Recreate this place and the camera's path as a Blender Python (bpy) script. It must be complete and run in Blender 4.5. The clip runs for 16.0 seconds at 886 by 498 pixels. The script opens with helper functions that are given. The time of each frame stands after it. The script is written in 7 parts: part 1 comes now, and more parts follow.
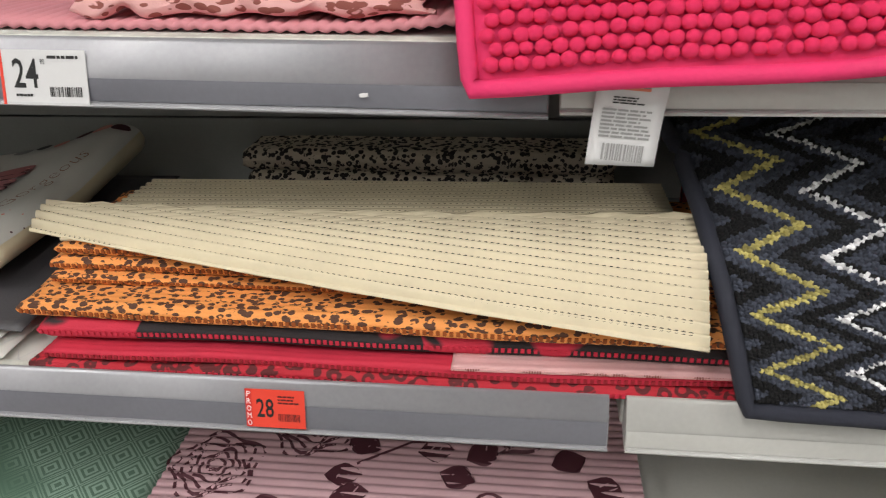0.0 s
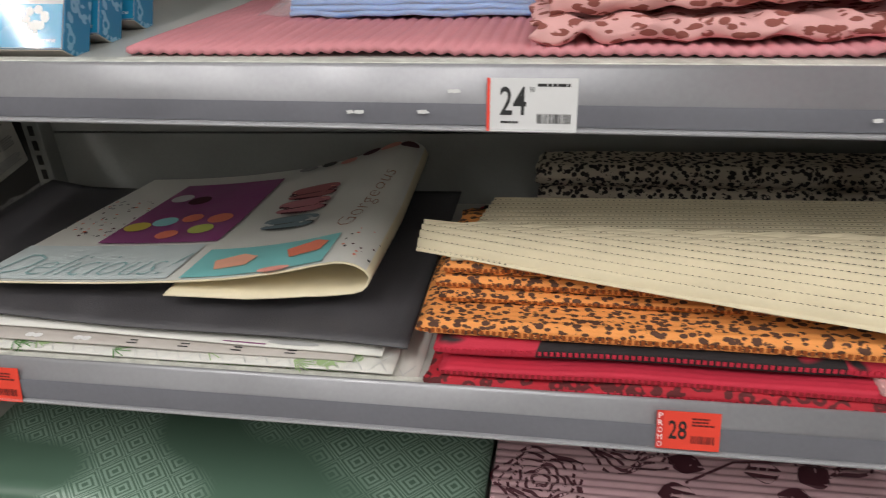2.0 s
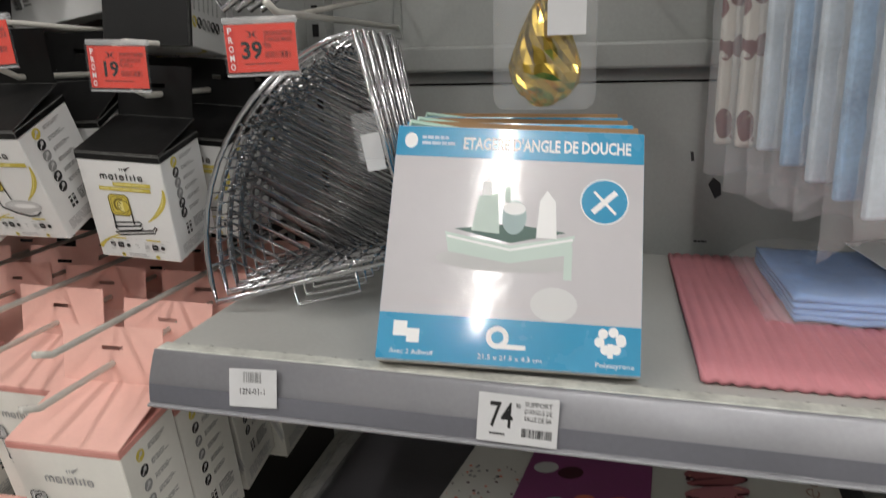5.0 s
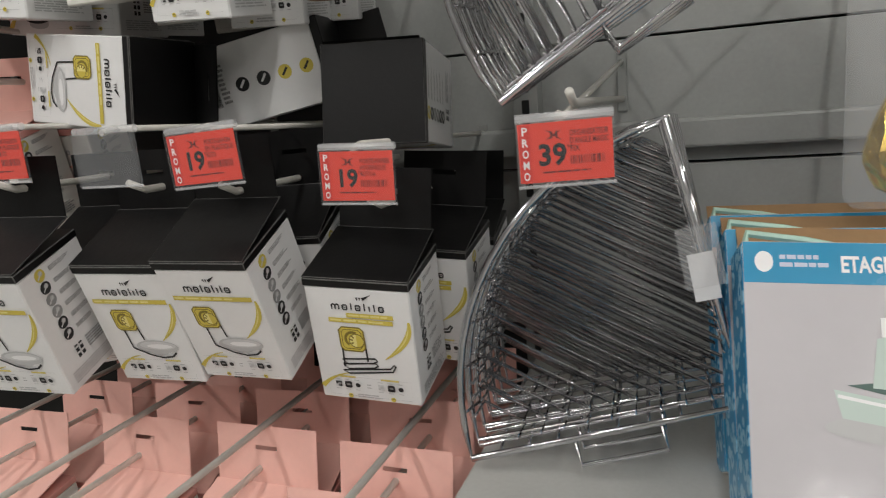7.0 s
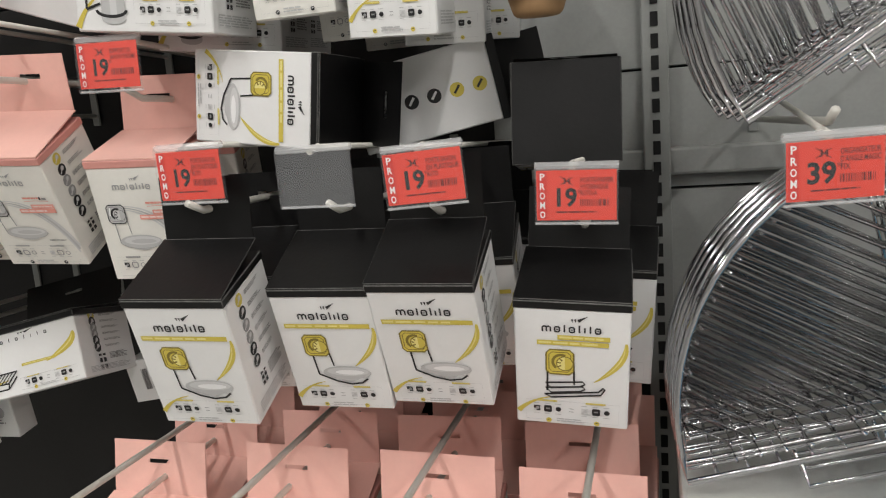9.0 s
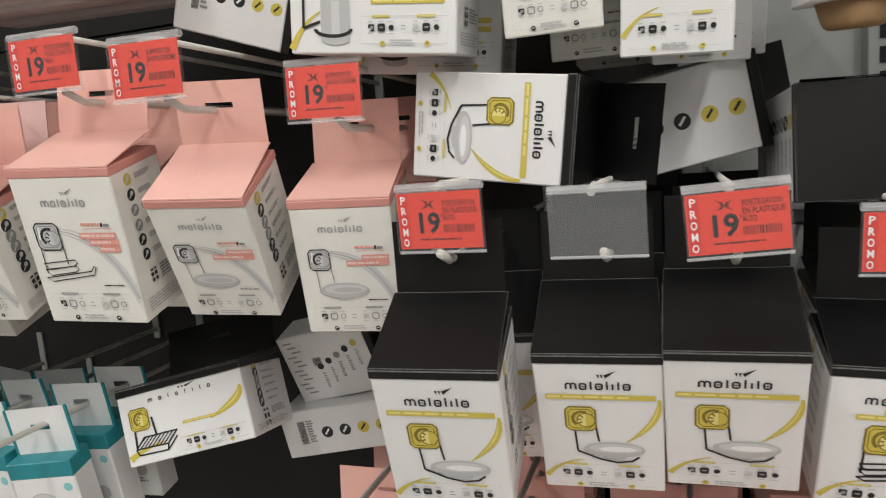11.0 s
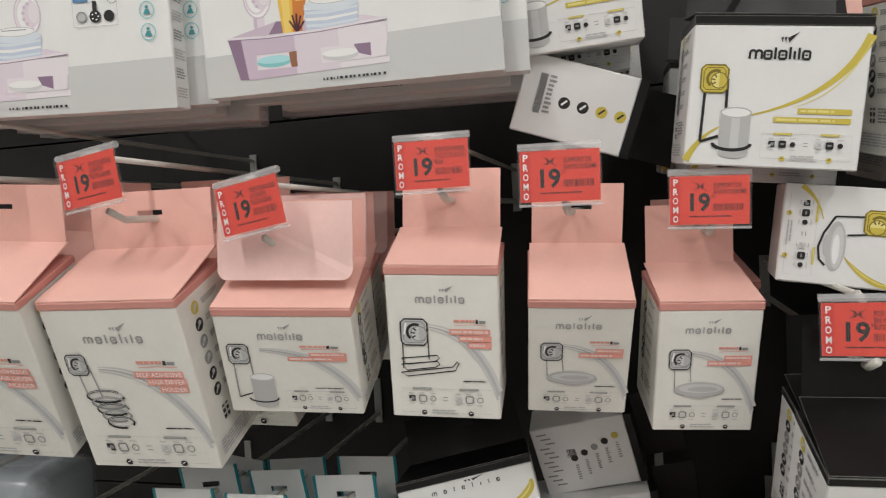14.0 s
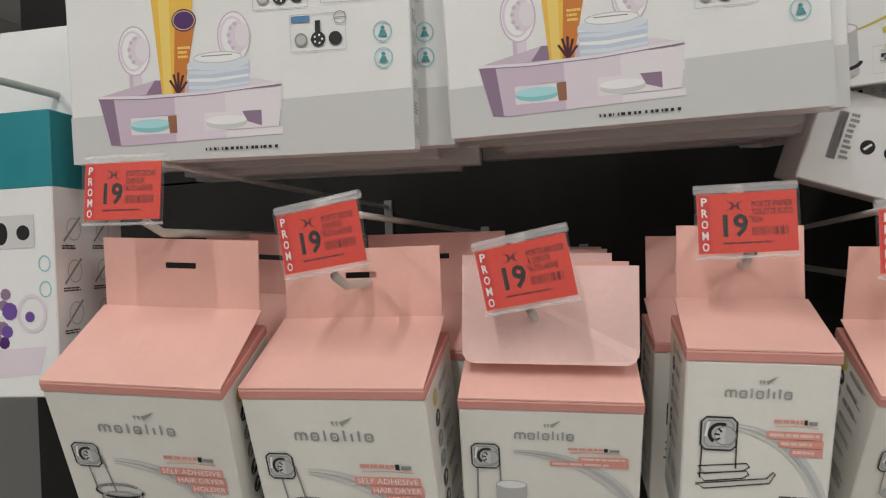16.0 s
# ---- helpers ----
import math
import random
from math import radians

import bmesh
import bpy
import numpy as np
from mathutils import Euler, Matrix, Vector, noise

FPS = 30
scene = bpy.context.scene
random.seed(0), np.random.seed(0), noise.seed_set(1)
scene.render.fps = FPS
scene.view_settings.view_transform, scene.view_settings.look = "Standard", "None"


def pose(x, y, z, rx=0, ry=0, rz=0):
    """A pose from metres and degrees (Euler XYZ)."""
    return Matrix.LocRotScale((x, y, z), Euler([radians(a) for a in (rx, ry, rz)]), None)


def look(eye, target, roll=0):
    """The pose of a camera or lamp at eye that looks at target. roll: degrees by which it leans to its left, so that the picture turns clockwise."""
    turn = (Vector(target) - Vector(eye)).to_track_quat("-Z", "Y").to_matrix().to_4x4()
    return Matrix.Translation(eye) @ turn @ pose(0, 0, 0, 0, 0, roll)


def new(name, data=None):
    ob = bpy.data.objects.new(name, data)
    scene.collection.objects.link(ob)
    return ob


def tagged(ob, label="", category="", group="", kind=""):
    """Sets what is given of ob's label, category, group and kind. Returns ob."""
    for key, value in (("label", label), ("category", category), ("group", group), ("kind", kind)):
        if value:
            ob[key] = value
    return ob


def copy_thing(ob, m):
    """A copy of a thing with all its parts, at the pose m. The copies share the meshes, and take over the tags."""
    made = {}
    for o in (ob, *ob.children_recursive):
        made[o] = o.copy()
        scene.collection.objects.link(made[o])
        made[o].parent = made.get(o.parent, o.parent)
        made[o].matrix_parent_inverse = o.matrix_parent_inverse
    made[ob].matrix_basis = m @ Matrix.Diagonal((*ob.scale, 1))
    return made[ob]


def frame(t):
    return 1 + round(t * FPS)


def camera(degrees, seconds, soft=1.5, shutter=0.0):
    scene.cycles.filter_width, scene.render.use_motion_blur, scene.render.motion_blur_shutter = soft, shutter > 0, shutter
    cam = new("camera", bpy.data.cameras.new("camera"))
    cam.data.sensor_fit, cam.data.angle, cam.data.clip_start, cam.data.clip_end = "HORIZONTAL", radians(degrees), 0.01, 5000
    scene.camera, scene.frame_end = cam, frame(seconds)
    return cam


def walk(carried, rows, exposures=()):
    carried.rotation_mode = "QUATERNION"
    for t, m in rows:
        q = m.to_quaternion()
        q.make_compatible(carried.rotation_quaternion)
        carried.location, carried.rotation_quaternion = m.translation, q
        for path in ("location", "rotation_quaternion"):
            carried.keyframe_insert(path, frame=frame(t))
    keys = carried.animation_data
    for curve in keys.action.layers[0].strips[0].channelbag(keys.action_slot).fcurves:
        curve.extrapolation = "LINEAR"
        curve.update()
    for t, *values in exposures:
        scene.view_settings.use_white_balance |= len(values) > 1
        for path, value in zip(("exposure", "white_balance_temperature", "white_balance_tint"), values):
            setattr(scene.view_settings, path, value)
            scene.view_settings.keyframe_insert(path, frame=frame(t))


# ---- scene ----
cam = camera(63.6, 16.0, soft=1.1, shutter=0.2)
PATH = [
    (0, (0.122, 0.367, 1.32), (-0.105, 2.129, 0.402), -1.8),
    (0.5, (0.032, 0.355, 1.328), (-0.159, 2.108, 0.384), -3.2),
    (1, (-0.068, 0.321, 1.347), (-0.259, 2.084, 0.423), -3.5),
    (1.5, (-0.137, 0.307, 1.353), (-0.357, 2.071, 0.437), -3.5),
    (2, (-0.209, 0.324, 1.349), (-0.569, 2.073, 0.447), -3.5),
    (2.5, (-0.31, 0.373, 1.354), (-0.786, 2.092, 0.45), -5.1),
    (3, (-0.403, 0.385, 1.355), (-0.992, 2.046, 0.409), -5.2),
    (3.5, (-0.484, 0.38, 1.362), (-1.054, 2.04, 0.403), -7.0),
    (4, (-0.561, 0.361, 1.382), (-1.003, 2.085, 0.467), -5.6),
    (4.5, (-0.642, 0.331, 1.435), (-1.072, 2.157, 0.741), -2.3),
    (5, (-0.698, 0.345, 1.495), (-1.147, 2.226, 0.983), -1.4),
    (5.2, (-0.728, 0.357, 1.501), (-1.18, 2.259, 1.078), -1.3),
    (7.3, (-0.955, 0.462, 1.547), (-1.626, 2.31, 1.176), -4.6),
    (7.5, (-0.978, 0.452, 1.55), (-1.618, 2.312, 1.188), -4.7),
    (8, (-1.036, 0.429, 1.554), (-1.615, 2.312, 1.204), -4.4),
    (8.2, (-1.058, 0.426, 1.554), (-1.62, 2.314, 1.206), -4.4),
    (10.3, (-1.235, 0.385, 1.570), (-1.838, 2.268, 1.28), -4.3),
    (10.5, (-1.26, 0.403, 1.581), (-1.882, 2.28, 1.281), -4.6),
    (11, (-1.336, 0.446, 1.585), (-1.964, 2.324, 1.304), -4.9),
    (11.5, (-1.391, 0.458, 1.585), (-2.031, 2.336, 1.331), -3.6),
    (12, (-1.458, 0.443, 1.606), (-1.961, 2.368, 1.403), -4.5),
    (12.5, (-1.535, 0.408, 1.63), (-1.993, 2.35, 1.489), -4.2),
    (13, (-1.583, 0.381, 1.633), (-2.05, 2.322, 1.506), -3.9),
    (13.5, (-1.624, 0.355, 1.636), (-2.119, 2.291, 1.538), -3.4),
    (14, (-1.668, 0.334, 1.639), (-2.181, 2.264, 1.54), -3.3),
    (14.5, (-1.704, 0.312, 1.643), (-2.287, 2.222, 1.536), -3.3),
    (15, (-1.751, 0.336, 1.648), (-2.351, 2.241, 1.547), -2.6),
    (15.5, (-1.833, 0.369, 1.66), (-2.428, 2.278, 1.608), -2.5),
    (16, (-1.9, 0.401, 1.67), (-2.439, 2.327, 1.683), -2.7),
]
EXPOSURES = [(0.0, 0.12), (1.0, -0.06), (2.0, -0.08), (3.0, 0.16), (4.0, 0.0), (5.0, -0.38), (7.5, -0.43), (8.0, -0.24), (10.5, -0.08), (11.5, -0.13), (12.5, -0.02), (13.5, -0.12), (14.0, -0.32), (14.5, -0.37), (15.0, -0.41), (16.0, -0.55)]
walk(cam, [(t, look(eye, target, roll)) for t, eye, target, roll in PATH], EXPOSURES)

# ---- light: ceiling tubes of the store ----
world = bpy.data.worlds.new("world")
scene.world = world
world.use_nodes = True
world.node_tree.nodes["Background"].inputs[0].default_value = (0.9, 0.95, 1.0, 1)
world.node_tree.nodes["Background"].inputs[1].default_value = 0.004
LAMP_POWER = 30.0
TUBES = [(x, y) for x in (-3.7, -2.15, -0.62, 0.9, 2.4) for y in (-0.95,)] + [(-2.15, -3.6), (0.9, -3.6), (-2.15, 3.2), (0.9, 3.2)]


# ---- materials ----
def nodes_of(name):
    m = bpy.data.materials.new(name)
    m.use_nodes = True
    nt = m.node_tree
    return m, nt, nt.nodes["Principled BSDF"]


def add(nt, kind, **kw):
    n = nt.nodes.new(kind)
    for k, v in kw.items():
        n.inputs[k.replace("_", " ")].default_value = v
    return n


def coords(nt, space="Object"):
    return nt.nodes.new("ShaderNodeTexCoord").outputs[space]


def ramp_of(nt, fac, stops, hard=False):
    r = nt.nodes.new("ShaderNodeValToRGB")
    r.color_ramp.interpolation = "CONSTANT" if hard else "LINEAR"
    e = r.color_ramp.elements
    while len(e) < len(stops):
        e.new(0.5)
    for el, (p, c) in zip(e, stops):
        el.position = p
        el.color = (*c, 1) if len(c) == 3 else c
    nt.links.new(fac, r.inputs[0])
    return r.outputs[0]


def plain(name, color, rough=0.5, metal=0.0, vary=0.08, scale=25.0, bump=0.0, fine=220.0, coat=0.0, ior=1.5, coat_rough=0.07):
    """A surface with wear at two scales and an optional fine relief."""
    m, nt, b = nodes_of(name)
    co = coords(nt)
    big = add(nt, "ShaderNodeTexNoise", Scale=scale, Detail=4.0)
    small = add(nt, "ShaderNodeTexNoise", Scale=fine, Detail=2.0)
    for n in (big, small):
        nt.links.new(co, n.inputs["Vector"])
    mx = add(nt, "ShaderNodeMath")
    mx.operation = "MULTIPLY_ADD"
    mx.inputs[1].default_value = 0.35
    nt.links.new(small.outputs["Fac"], mx.inputs[0])
    nt.links.new(big.outputs["Fac"], mx.inputs[2])
    lo = tuple(max(0, c * (1 - vary)) for c in color)
    hi = tuple(min(1, c * (1 + vary)) for c in color)
    nt.links.new(ramp_of(nt, mx.outputs[0], [(0.38, lo), (0.95, hi)]), b.inputs["Base Color"])
    rr = add(nt, "ShaderNodeMapRange")
    rr.inputs["From Min"].default_value, rr.inputs["From Max"].default_value = 0.3, 0.7
    rr.inputs["To Min"].default_value, rr.inputs["To Max"].default_value = max(0.02, rough - 0.07), min(1, rough + 0.07)
    nt.links.new(big.outputs["Fac"], rr.inputs["Value"])
    nt.links.new(rr.outputs[0], b.inputs["Roughness"])
    b.inputs["Metallic"].default_value = metal
    b.inputs["IOR"].default_value = ior
    b.inputs["Coat Weight"].default_value = coat
    b.inputs["Coat Roughness"].default_value = coat_rough
    if bump:
        bp = add(nt, "ShaderNodeBump", Strength=bump, Distance=0.002)
        nt.links.new(small.outputs["Fac"], bp.inputs["Height"])
        nt.links.new(bp.outputs[0], b.inputs["Normal"])
        nt.links.new(bp.outputs[0], b.inputs["Coat Normal"])
    return m


def flat_ink(name, color, rough=0.45):
    m, nt, b = nodes_of(name)
    b.inputs["Base Color"].default_value = (*color, 1)
    b.inputs["Roughness"].default_value = rough
    return m


def clear(name, tint=(0.95, 0.96, 0.98), rough=0.08, amount=0.85):
    m, nt, b = nodes_of(name)
    b.inputs["Base Color"].default_value = (*tint, 1)
    b.inputs["Roughness"].default_value = rough
    b.inputs["IOR"].default_value = 1.3
    b.inputs["Alpha"].default_value = 1 - amount
    b.inputs["Specular IOR Level"].default_value = 0.9
    return m


def glow(name, color, strength):
    m, nt, b = nodes_of(name)
    b.inputs["Emission Color"].default_value = (*color, 1)
    b.inputs["Emission Strength"].default_value = strength
    return m


def spotted(name, ground, spot, scale=60.0, ring=True, stretch=(1, 1, 1), third=None, space="Object", bump=0.3, rough=0.8, cover=0.58):
    """Animal print: dark broken rings or blobs on a ground colour, woven relief."""
    m, nt, b = nodes_of(name)
    mp = nt.nodes.new("ShaderNodeMapping")
    mp.inputs["Scale"].default_value = stretch
    nt.links.new(coords(nt, space), mp.inputs[0])
    wob = add(nt, "ShaderNodeTexNoise", Scale=scale * 0.9, Detail=2.0)
    nt.links.new(mp.outputs[0], wob.inputs["Vector"])
    mix = nt.nodes.new("ShaderNodeMix")
    mix.data_type = "VECTOR"
    mix.inputs["Factor"].default_value = 0.5 / scale * 0.9
    nt.links.new(mp.outputs[0], mix.inputs[4])
    nt.links.new(wob.outputs["Color"], mix.inputs[5])
    v = add(nt, "ShaderNodeTexVoronoi", Scale=scale)
    nt.links.new(mix.outputs[1], v.inputs["Vector"])
    if ring:
        stops = [(0.0, third or ground), (0.20, third or ground), (0.24, spot), (0.47, spot), (0.50, ground)]
    else:
        stops = [(0.0, spot), (cover, spot), (cover + 0.02, ground)]
    base = ramp_of(nt, v.outputs["Distance"], stops)
    gap = add(nt, "ShaderNodeTexNoise", Scale=scale * 1.1, Detail=1.0)
    nt.links.new(mp.outputs[0], gap.inputs["Vector"])
    cut = ramp_of(nt, gap.outputs["Fac"], [(0.60, (0, 0, 0)), (0.64, (1, 1, 1))])
    fin = nt.nodes.new("ShaderNodeMix")
    fin.data_type = "RGBA"
    nt.links.new(cut, fin.inputs["Factor"])
    nt.links.new(base, fin.inputs[6])
    fin.inputs[7].default_value = (*ground, 1)
    nt.links.new(fin.outputs[2], b.inputs["Base Color"])
    b.inputs["Roughness"].default_value = rough
    fib = add(nt, "ShaderNodeTexNoise", Scale=500.0, Detail=2.0)
    nt.links.new(coords(nt), fib.inputs["Vector"])
    bp = add(nt, "ShaderNodeBump", Strength=bump, Distance=0.002)
    nt.links.new(fib.outputs["Fac"], bp.inputs["Height"])
    nt.links.new(bp.outputs[0], b.inputs["Normal"])
    return m


def zigzag_cloth(name):
    """Tufted rug: zigzag stripes of black, slate, mustard and white running down its length."""
    m, nt, b = nodes_of(name)
    sep = nt.nodes.new("ShaderNodeSeparateXYZ")
    uv = coords(nt, "UV")
    jit = add(nt, "ShaderNodeTexNoise", Scale=260.0, Detail=1.0)
    nt.links.new(uv, jit.inputs["Vector"])
    mixv = nt.nodes.new("ShaderNodeMix")
    mixv.data_type = "VECTOR"
    mixv.inputs["Factor"].default_value = 0.006
    nt.links.new(uv, mixv.inputs[4])
    nt.links.new(jit.outputs["Color"], mixv.inputs[5])
    nt.links.new(mixv.outputs[1], sep.inputs[0])

    def math_node(op, a, c):
        n = nt.nodes.new("ShaderNodeMath")
        n.operation = op
        for k, val in enumerate((a, c)):
            if isinstance(val, float):
                n.inputs[k].default_value = val
            else:
                nt.links.new(val, n.inputs[k])
        return n.outputs[0]

    tri = math_node("PINGPONG", math_node("ADD", sep.outputs[1], 3.0), 0.036)
    u = math_node("ADD", sep.outputs[0], math_node("MULTIPLY", tri, 1.55))
    ph = math_node("FRACT", math_node("DIVIDE", u, 0.155), 0.0)
    slate, black, must, white = (0.042, 0.048, 0.068), (0.004, 0.004, 0.005), (0.40, 0.35, 0.12), (0.72, 0.72, 0.74)
    col = ramp_of(nt, ph, [(0, slate), (0.16, black), (0.32, slate), (0.46, must), (0.54, slate), (0.68, black), (0.80, slate), (0.89, white), (0.945, black)], True)
    pile = add(nt, "ShaderNodeTexNoise", Scale=420.0, Detail=2.0)
    nt.links.new(uv, pile.inputs["Vector"])
    mul = nt.nodes.new("ShaderNodeMix")
    mul.data_type, mul.blend_type = "RGBA", "MULTIPLY"
    mul.inputs["Factor"].default_value = 0.7
    nt.links.new(col, mul.inputs[6])
    nt.links.new(ramp_of(nt, nt.nodes.new("ShaderNodeNewGeometry").outputs["Random Per Island"], [(0.0, (0.35, 0.35, 0.35)), (1.0, (1.75, 1.75, 1.75))]), mul.inputs[7])
    nt.links.new(mul.outputs[2], b.inputs["Base Color"])
    b.inputs["Roughness"].default_value = 0.95
    bp = add(nt, "ShaderNodeBump", Strength=0.8, Distance=0.004)
    nt.links.new(pile.outputs["Fac"], bp.inputs["Height"])
    nt.links.new(bp.outputs[0], b.inputs["Normal"])
    return m


def maze_cloth(name, ground, line):
    """Table mat with a shiny pattern of nested tilted squares."""
    m, nt, b = nodes_of(name)
    mp = nt.nodes.new("ShaderNodeMapping")
    mp.inputs["Rotation"].default_value = (0, 0, radians(45))
    mp.inputs["Scale"].default_value = (27, 27, 27)
    nt.links.new(coords(nt, "UV"), mp.inputs[0])
    fr = nt.nodes.new("ShaderNodeVectorMath")
    fr.operation = "FRACTION"
    nt.links.new(mp.outputs[0], fr.inputs[0])
    sub = nt.nodes.new("ShaderNodeVectorMath")
    sub.operation = "SUBTRACT"
    sub.inputs[1].default_value = (0.5, 0.5, 0.5)
    nt.links.new(fr.outputs[0], sub.inputs[0])
    ab = nt.nodes.new("ShaderNodeVectorMath")
    ab.operation = "ABSOLUTE"
    nt.links.new(sub.outputs[0], ab.inputs[0])
    sep = nt.nodes.new("ShaderNodeSeparateXYZ")
    nt.links.new(ab.outputs[0], sep.inputs[0])
    mxn = nt.nodes.new("ShaderNodeMath")
    mxn.operation = "MAXIMUM"
    nt.links.new(sep.outputs[0], mxn.inputs[0])
    nt.links.new(sep.outputs[1], mxn.inputs[1])
    lines = ramp_of(nt, mxn.outputs[0], [(0, (0, 0, 0)), (0.10, (1, 1, 1)), (0.19, (0, 0, 0)), (0.27, (1, 1, 1)), (0.36, (0, 0, 0)), (0.43, (1, 1, 1)), (0.48, (0, 0, 0))], True)
    area = add(nt, "ShaderNodeTexNoise", Scale=5.5, Detail=0.0)
    nt.links.new(coords(nt, "UV"), area.inputs["Vector"])
    show = ramp_of(nt, area.outputs["Fac"], [(0.42, (0, 0, 0)), (0.50, (1, 1, 1))])
    mul = nt.nodes.new("ShaderNodeMix")
    mul.data_type, mul.blend_type = "RGBA", "MULTIPLY"
    mul.inputs["Factor"].default_value = 1.0
    nt.links.new(lines, mul.inputs[6])
    nt.links.new(show, mul.inputs[7])
    mix = nt.nodes.new("ShaderNodeMix")
    mix.data_type = "RGBA"
    nt.links.new(mul.outputs[2], mix.inputs["Factor"])
    mix.inputs[6].default_value, mix.inputs[7].default_value = (*ground, 1), (*line, 1)
    nt.links.new(mix.outputs[2], b.inputs["Base Color"])
    b.inputs["Roughness"].default_value = 0.38
    return m


CARD = plain("white_card", (0.80, 0.785, 0.735), 0.42, vary=0.04, bump=0.04)
CARD_B = plain("bright_card", (0.80, 0.80, 0.795), 0.38, vary=0.03, bump=0.03)
PINK = plain("pink_card", (0.87, 0.51, 0.44), 0.5, vary=0.05, bump=0.05)
PINK_FLAP = plain("pale_pink_card", (0.88, 0.60, 0.56), 0.5, bump=0.05)
# lid rim: the same pink card, its shade below the lit lid put into the colour
PINK_SHADED = plain("pink_card_lip_shaded", (0.66, 0.30, 0.26), 0.5, vary=0.05, bump=0.05)
BLACK = plain("black_card", (0.005, 0.0048, 0.005), 0.42, vary=0.25, bump=0.06, ior=1.38)
BLACK_WORN = plain("worn_black_card_edge", (0.085, 0.083, 0.08), 0.6, vary=0.6, scale=90)
TEAL = plain("teal_card", (0.02, 0.24, 0.28), 0.4, vary=0.06)
BROWN = plain("brown_board", (0.32, 0.19, 0.09), 0.75, vary=0.12, bump=0.1)
KRAFT = plain("grey_board", (0.47, 0.44, 0.40), 0.8, vary=0.08, bump=0.1)
BLUE = plain("blue_card", (0.02, 0.29, 0.52), 0.25, vary=0.04, coat=0.8)
BLUE_SPRAY = spotted("water_drop_card", (0.03, 0.25, 0.48), (0.25, 0.55, 0.75), 70, ring=True, bump=0.02, rough=0.25)
PHOTO = plain("pale_photo_card", (0.52, 0.50, 0.52), 0.35, vary=0.04, scale=9, coat=1.0, bump=0.13, fine=60, coat_rough=0.10)
MINT = plain("mint_plastic", (0.45, 0.66, 0.54), 0.4)
INK = flat_ink("black_ink", (0.013, 0.013, 0.014))
GREY = flat_ink("grey_ink", (0.28, 0.28, 0.28))
PALE = flat_ink("pale_grey_ink", (0.50, 0.50, 0.50))
MIST = flat_ink("mist_ink", (0.62, 0.62, 0.62))
GOLD = flat_ink("gold_ink", (0.62, 0.50, 0.08))
ROSE = flat_ink("salmon_ink", (0.78, 0.33, 0.27))
WHITE = flat_ink("white_ink", (0.85, 0.85, 0.85))
LILAC = flat_ink("lilac_ink", (0.73, 0.65, 0.72))
LILAC_D = flat_ink("dark_lilac_ink", (0.27, 0.18, 0.27))
AMBER = flat_ink("amber_ink", (0.82, 0.50, 0.07))
PLUM = flat_ink("plum_ink", (0.08, 0.02, 0.14))
ORANGE_I = flat_ink("orange_ink", (0.62, 0.20, 0.03))
AQUA = flat_ink("aqua_ink", (0.25, 0.58, 0.60))
SKY = flat_ink("sky_ink", (0.55, 0.62, 0.74))
GOLD_D = flat_ink("dark_gold_ink", (0.20, 0.15, 0.02))
GOLD_P = flat_ink("pale_gold_ink", (0.78, 0.70, 0.26))
ROSE_P = flat_ink("pale_salmon_ink", (0.82, 0.62, 0.58))
FOIL = plain("silver_foil_print", (0.42, 0.42, 0.43), 0.32, metal=0.5, vary=0.2, scale=60)
LILAC_M = flat_ink("middle_lilac_ink", (0.60, 0.49, 0.59))
LILAC_P = flat_ink("pale_lilac_ink", (0.78, 0.73, 0.77))
AMBER_P = flat_ink("pale_amber_ink", (0.85, 0.62, 0.16))
SKY_P = flat_ink("pale_sky_ink", (0.68, 0.74, 0.80))
SKY_B = flat_ink("blue_tab_ink", (0.10, 0.24, 0.45))
AQUA_PALE = flat_ink("pale_aqua_ink", (0.42, 0.72, 0.76))
AQUA_D2 = flat_ink("deep_aqua_ink", (0.06, 0.30, 0.33))
VIOLET_I = flat_ink("violet_ink", (0.16, 0.08, 0.34))
BROWN_I = flat_ink("brown_ink", (0.30, 0.13, 0.07))
PURPLE = plain("purple_print", (0.26, 0.060, 0.19), 0.4, vary=0.1)
AQUA_P = plain("aqua_print", (0.20, 0.52, 0.52), 0.4, vary=0.05)
ICE = plain("ice_print", (0.56, 0.62, 0.63), 0.4, vary=0.03)
CORAL = flat_ink("coral_ink", (0.75, 0.20, 0.12))
PEACH = flat_ink("peach_ink", (0.78, 0.38, 0.26))
LIME = flat_ink("lime_ink", (0.50, 0.55, 0.12))
LEAF = flat_ink("leaf_ink", (0.14, 0.30, 0.10))
RED = plain("promo_red", (0.75, 0.055, 0.03), 0.4, vary=0.05)
STRAW = flat_ink("card_dark_red_ink", (0.11, 0.010, 0.009))
LABEL = plain("label_paper", (0.62, 0.62, 0.63), 0.5, vary=0.03)
STEEL = plain("shelf_grey_paint", (0.29, 0.30, 0.285), 0.42, vary=0.08, scale=8, bump=0.05)
DECK = plain("shelf_deck_paint", (0.47, 0.47, 0.445), 0.42, vary=0.10, scale=8, bump=0.05)
PANEL = plain("back_panel_grey", (0.34, 0.35, 0.335), 0.5, vary=0.12, scale=5, bump=0.05)
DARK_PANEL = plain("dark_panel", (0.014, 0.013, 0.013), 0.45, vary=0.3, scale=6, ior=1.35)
RAIL_STRIP = plain("rail_insert_strip", (0.17, 0.172, 0.200), 0.40, metal=0.25, vary=0.12, scale=6, coat=0.2, coat_rough=0.22)
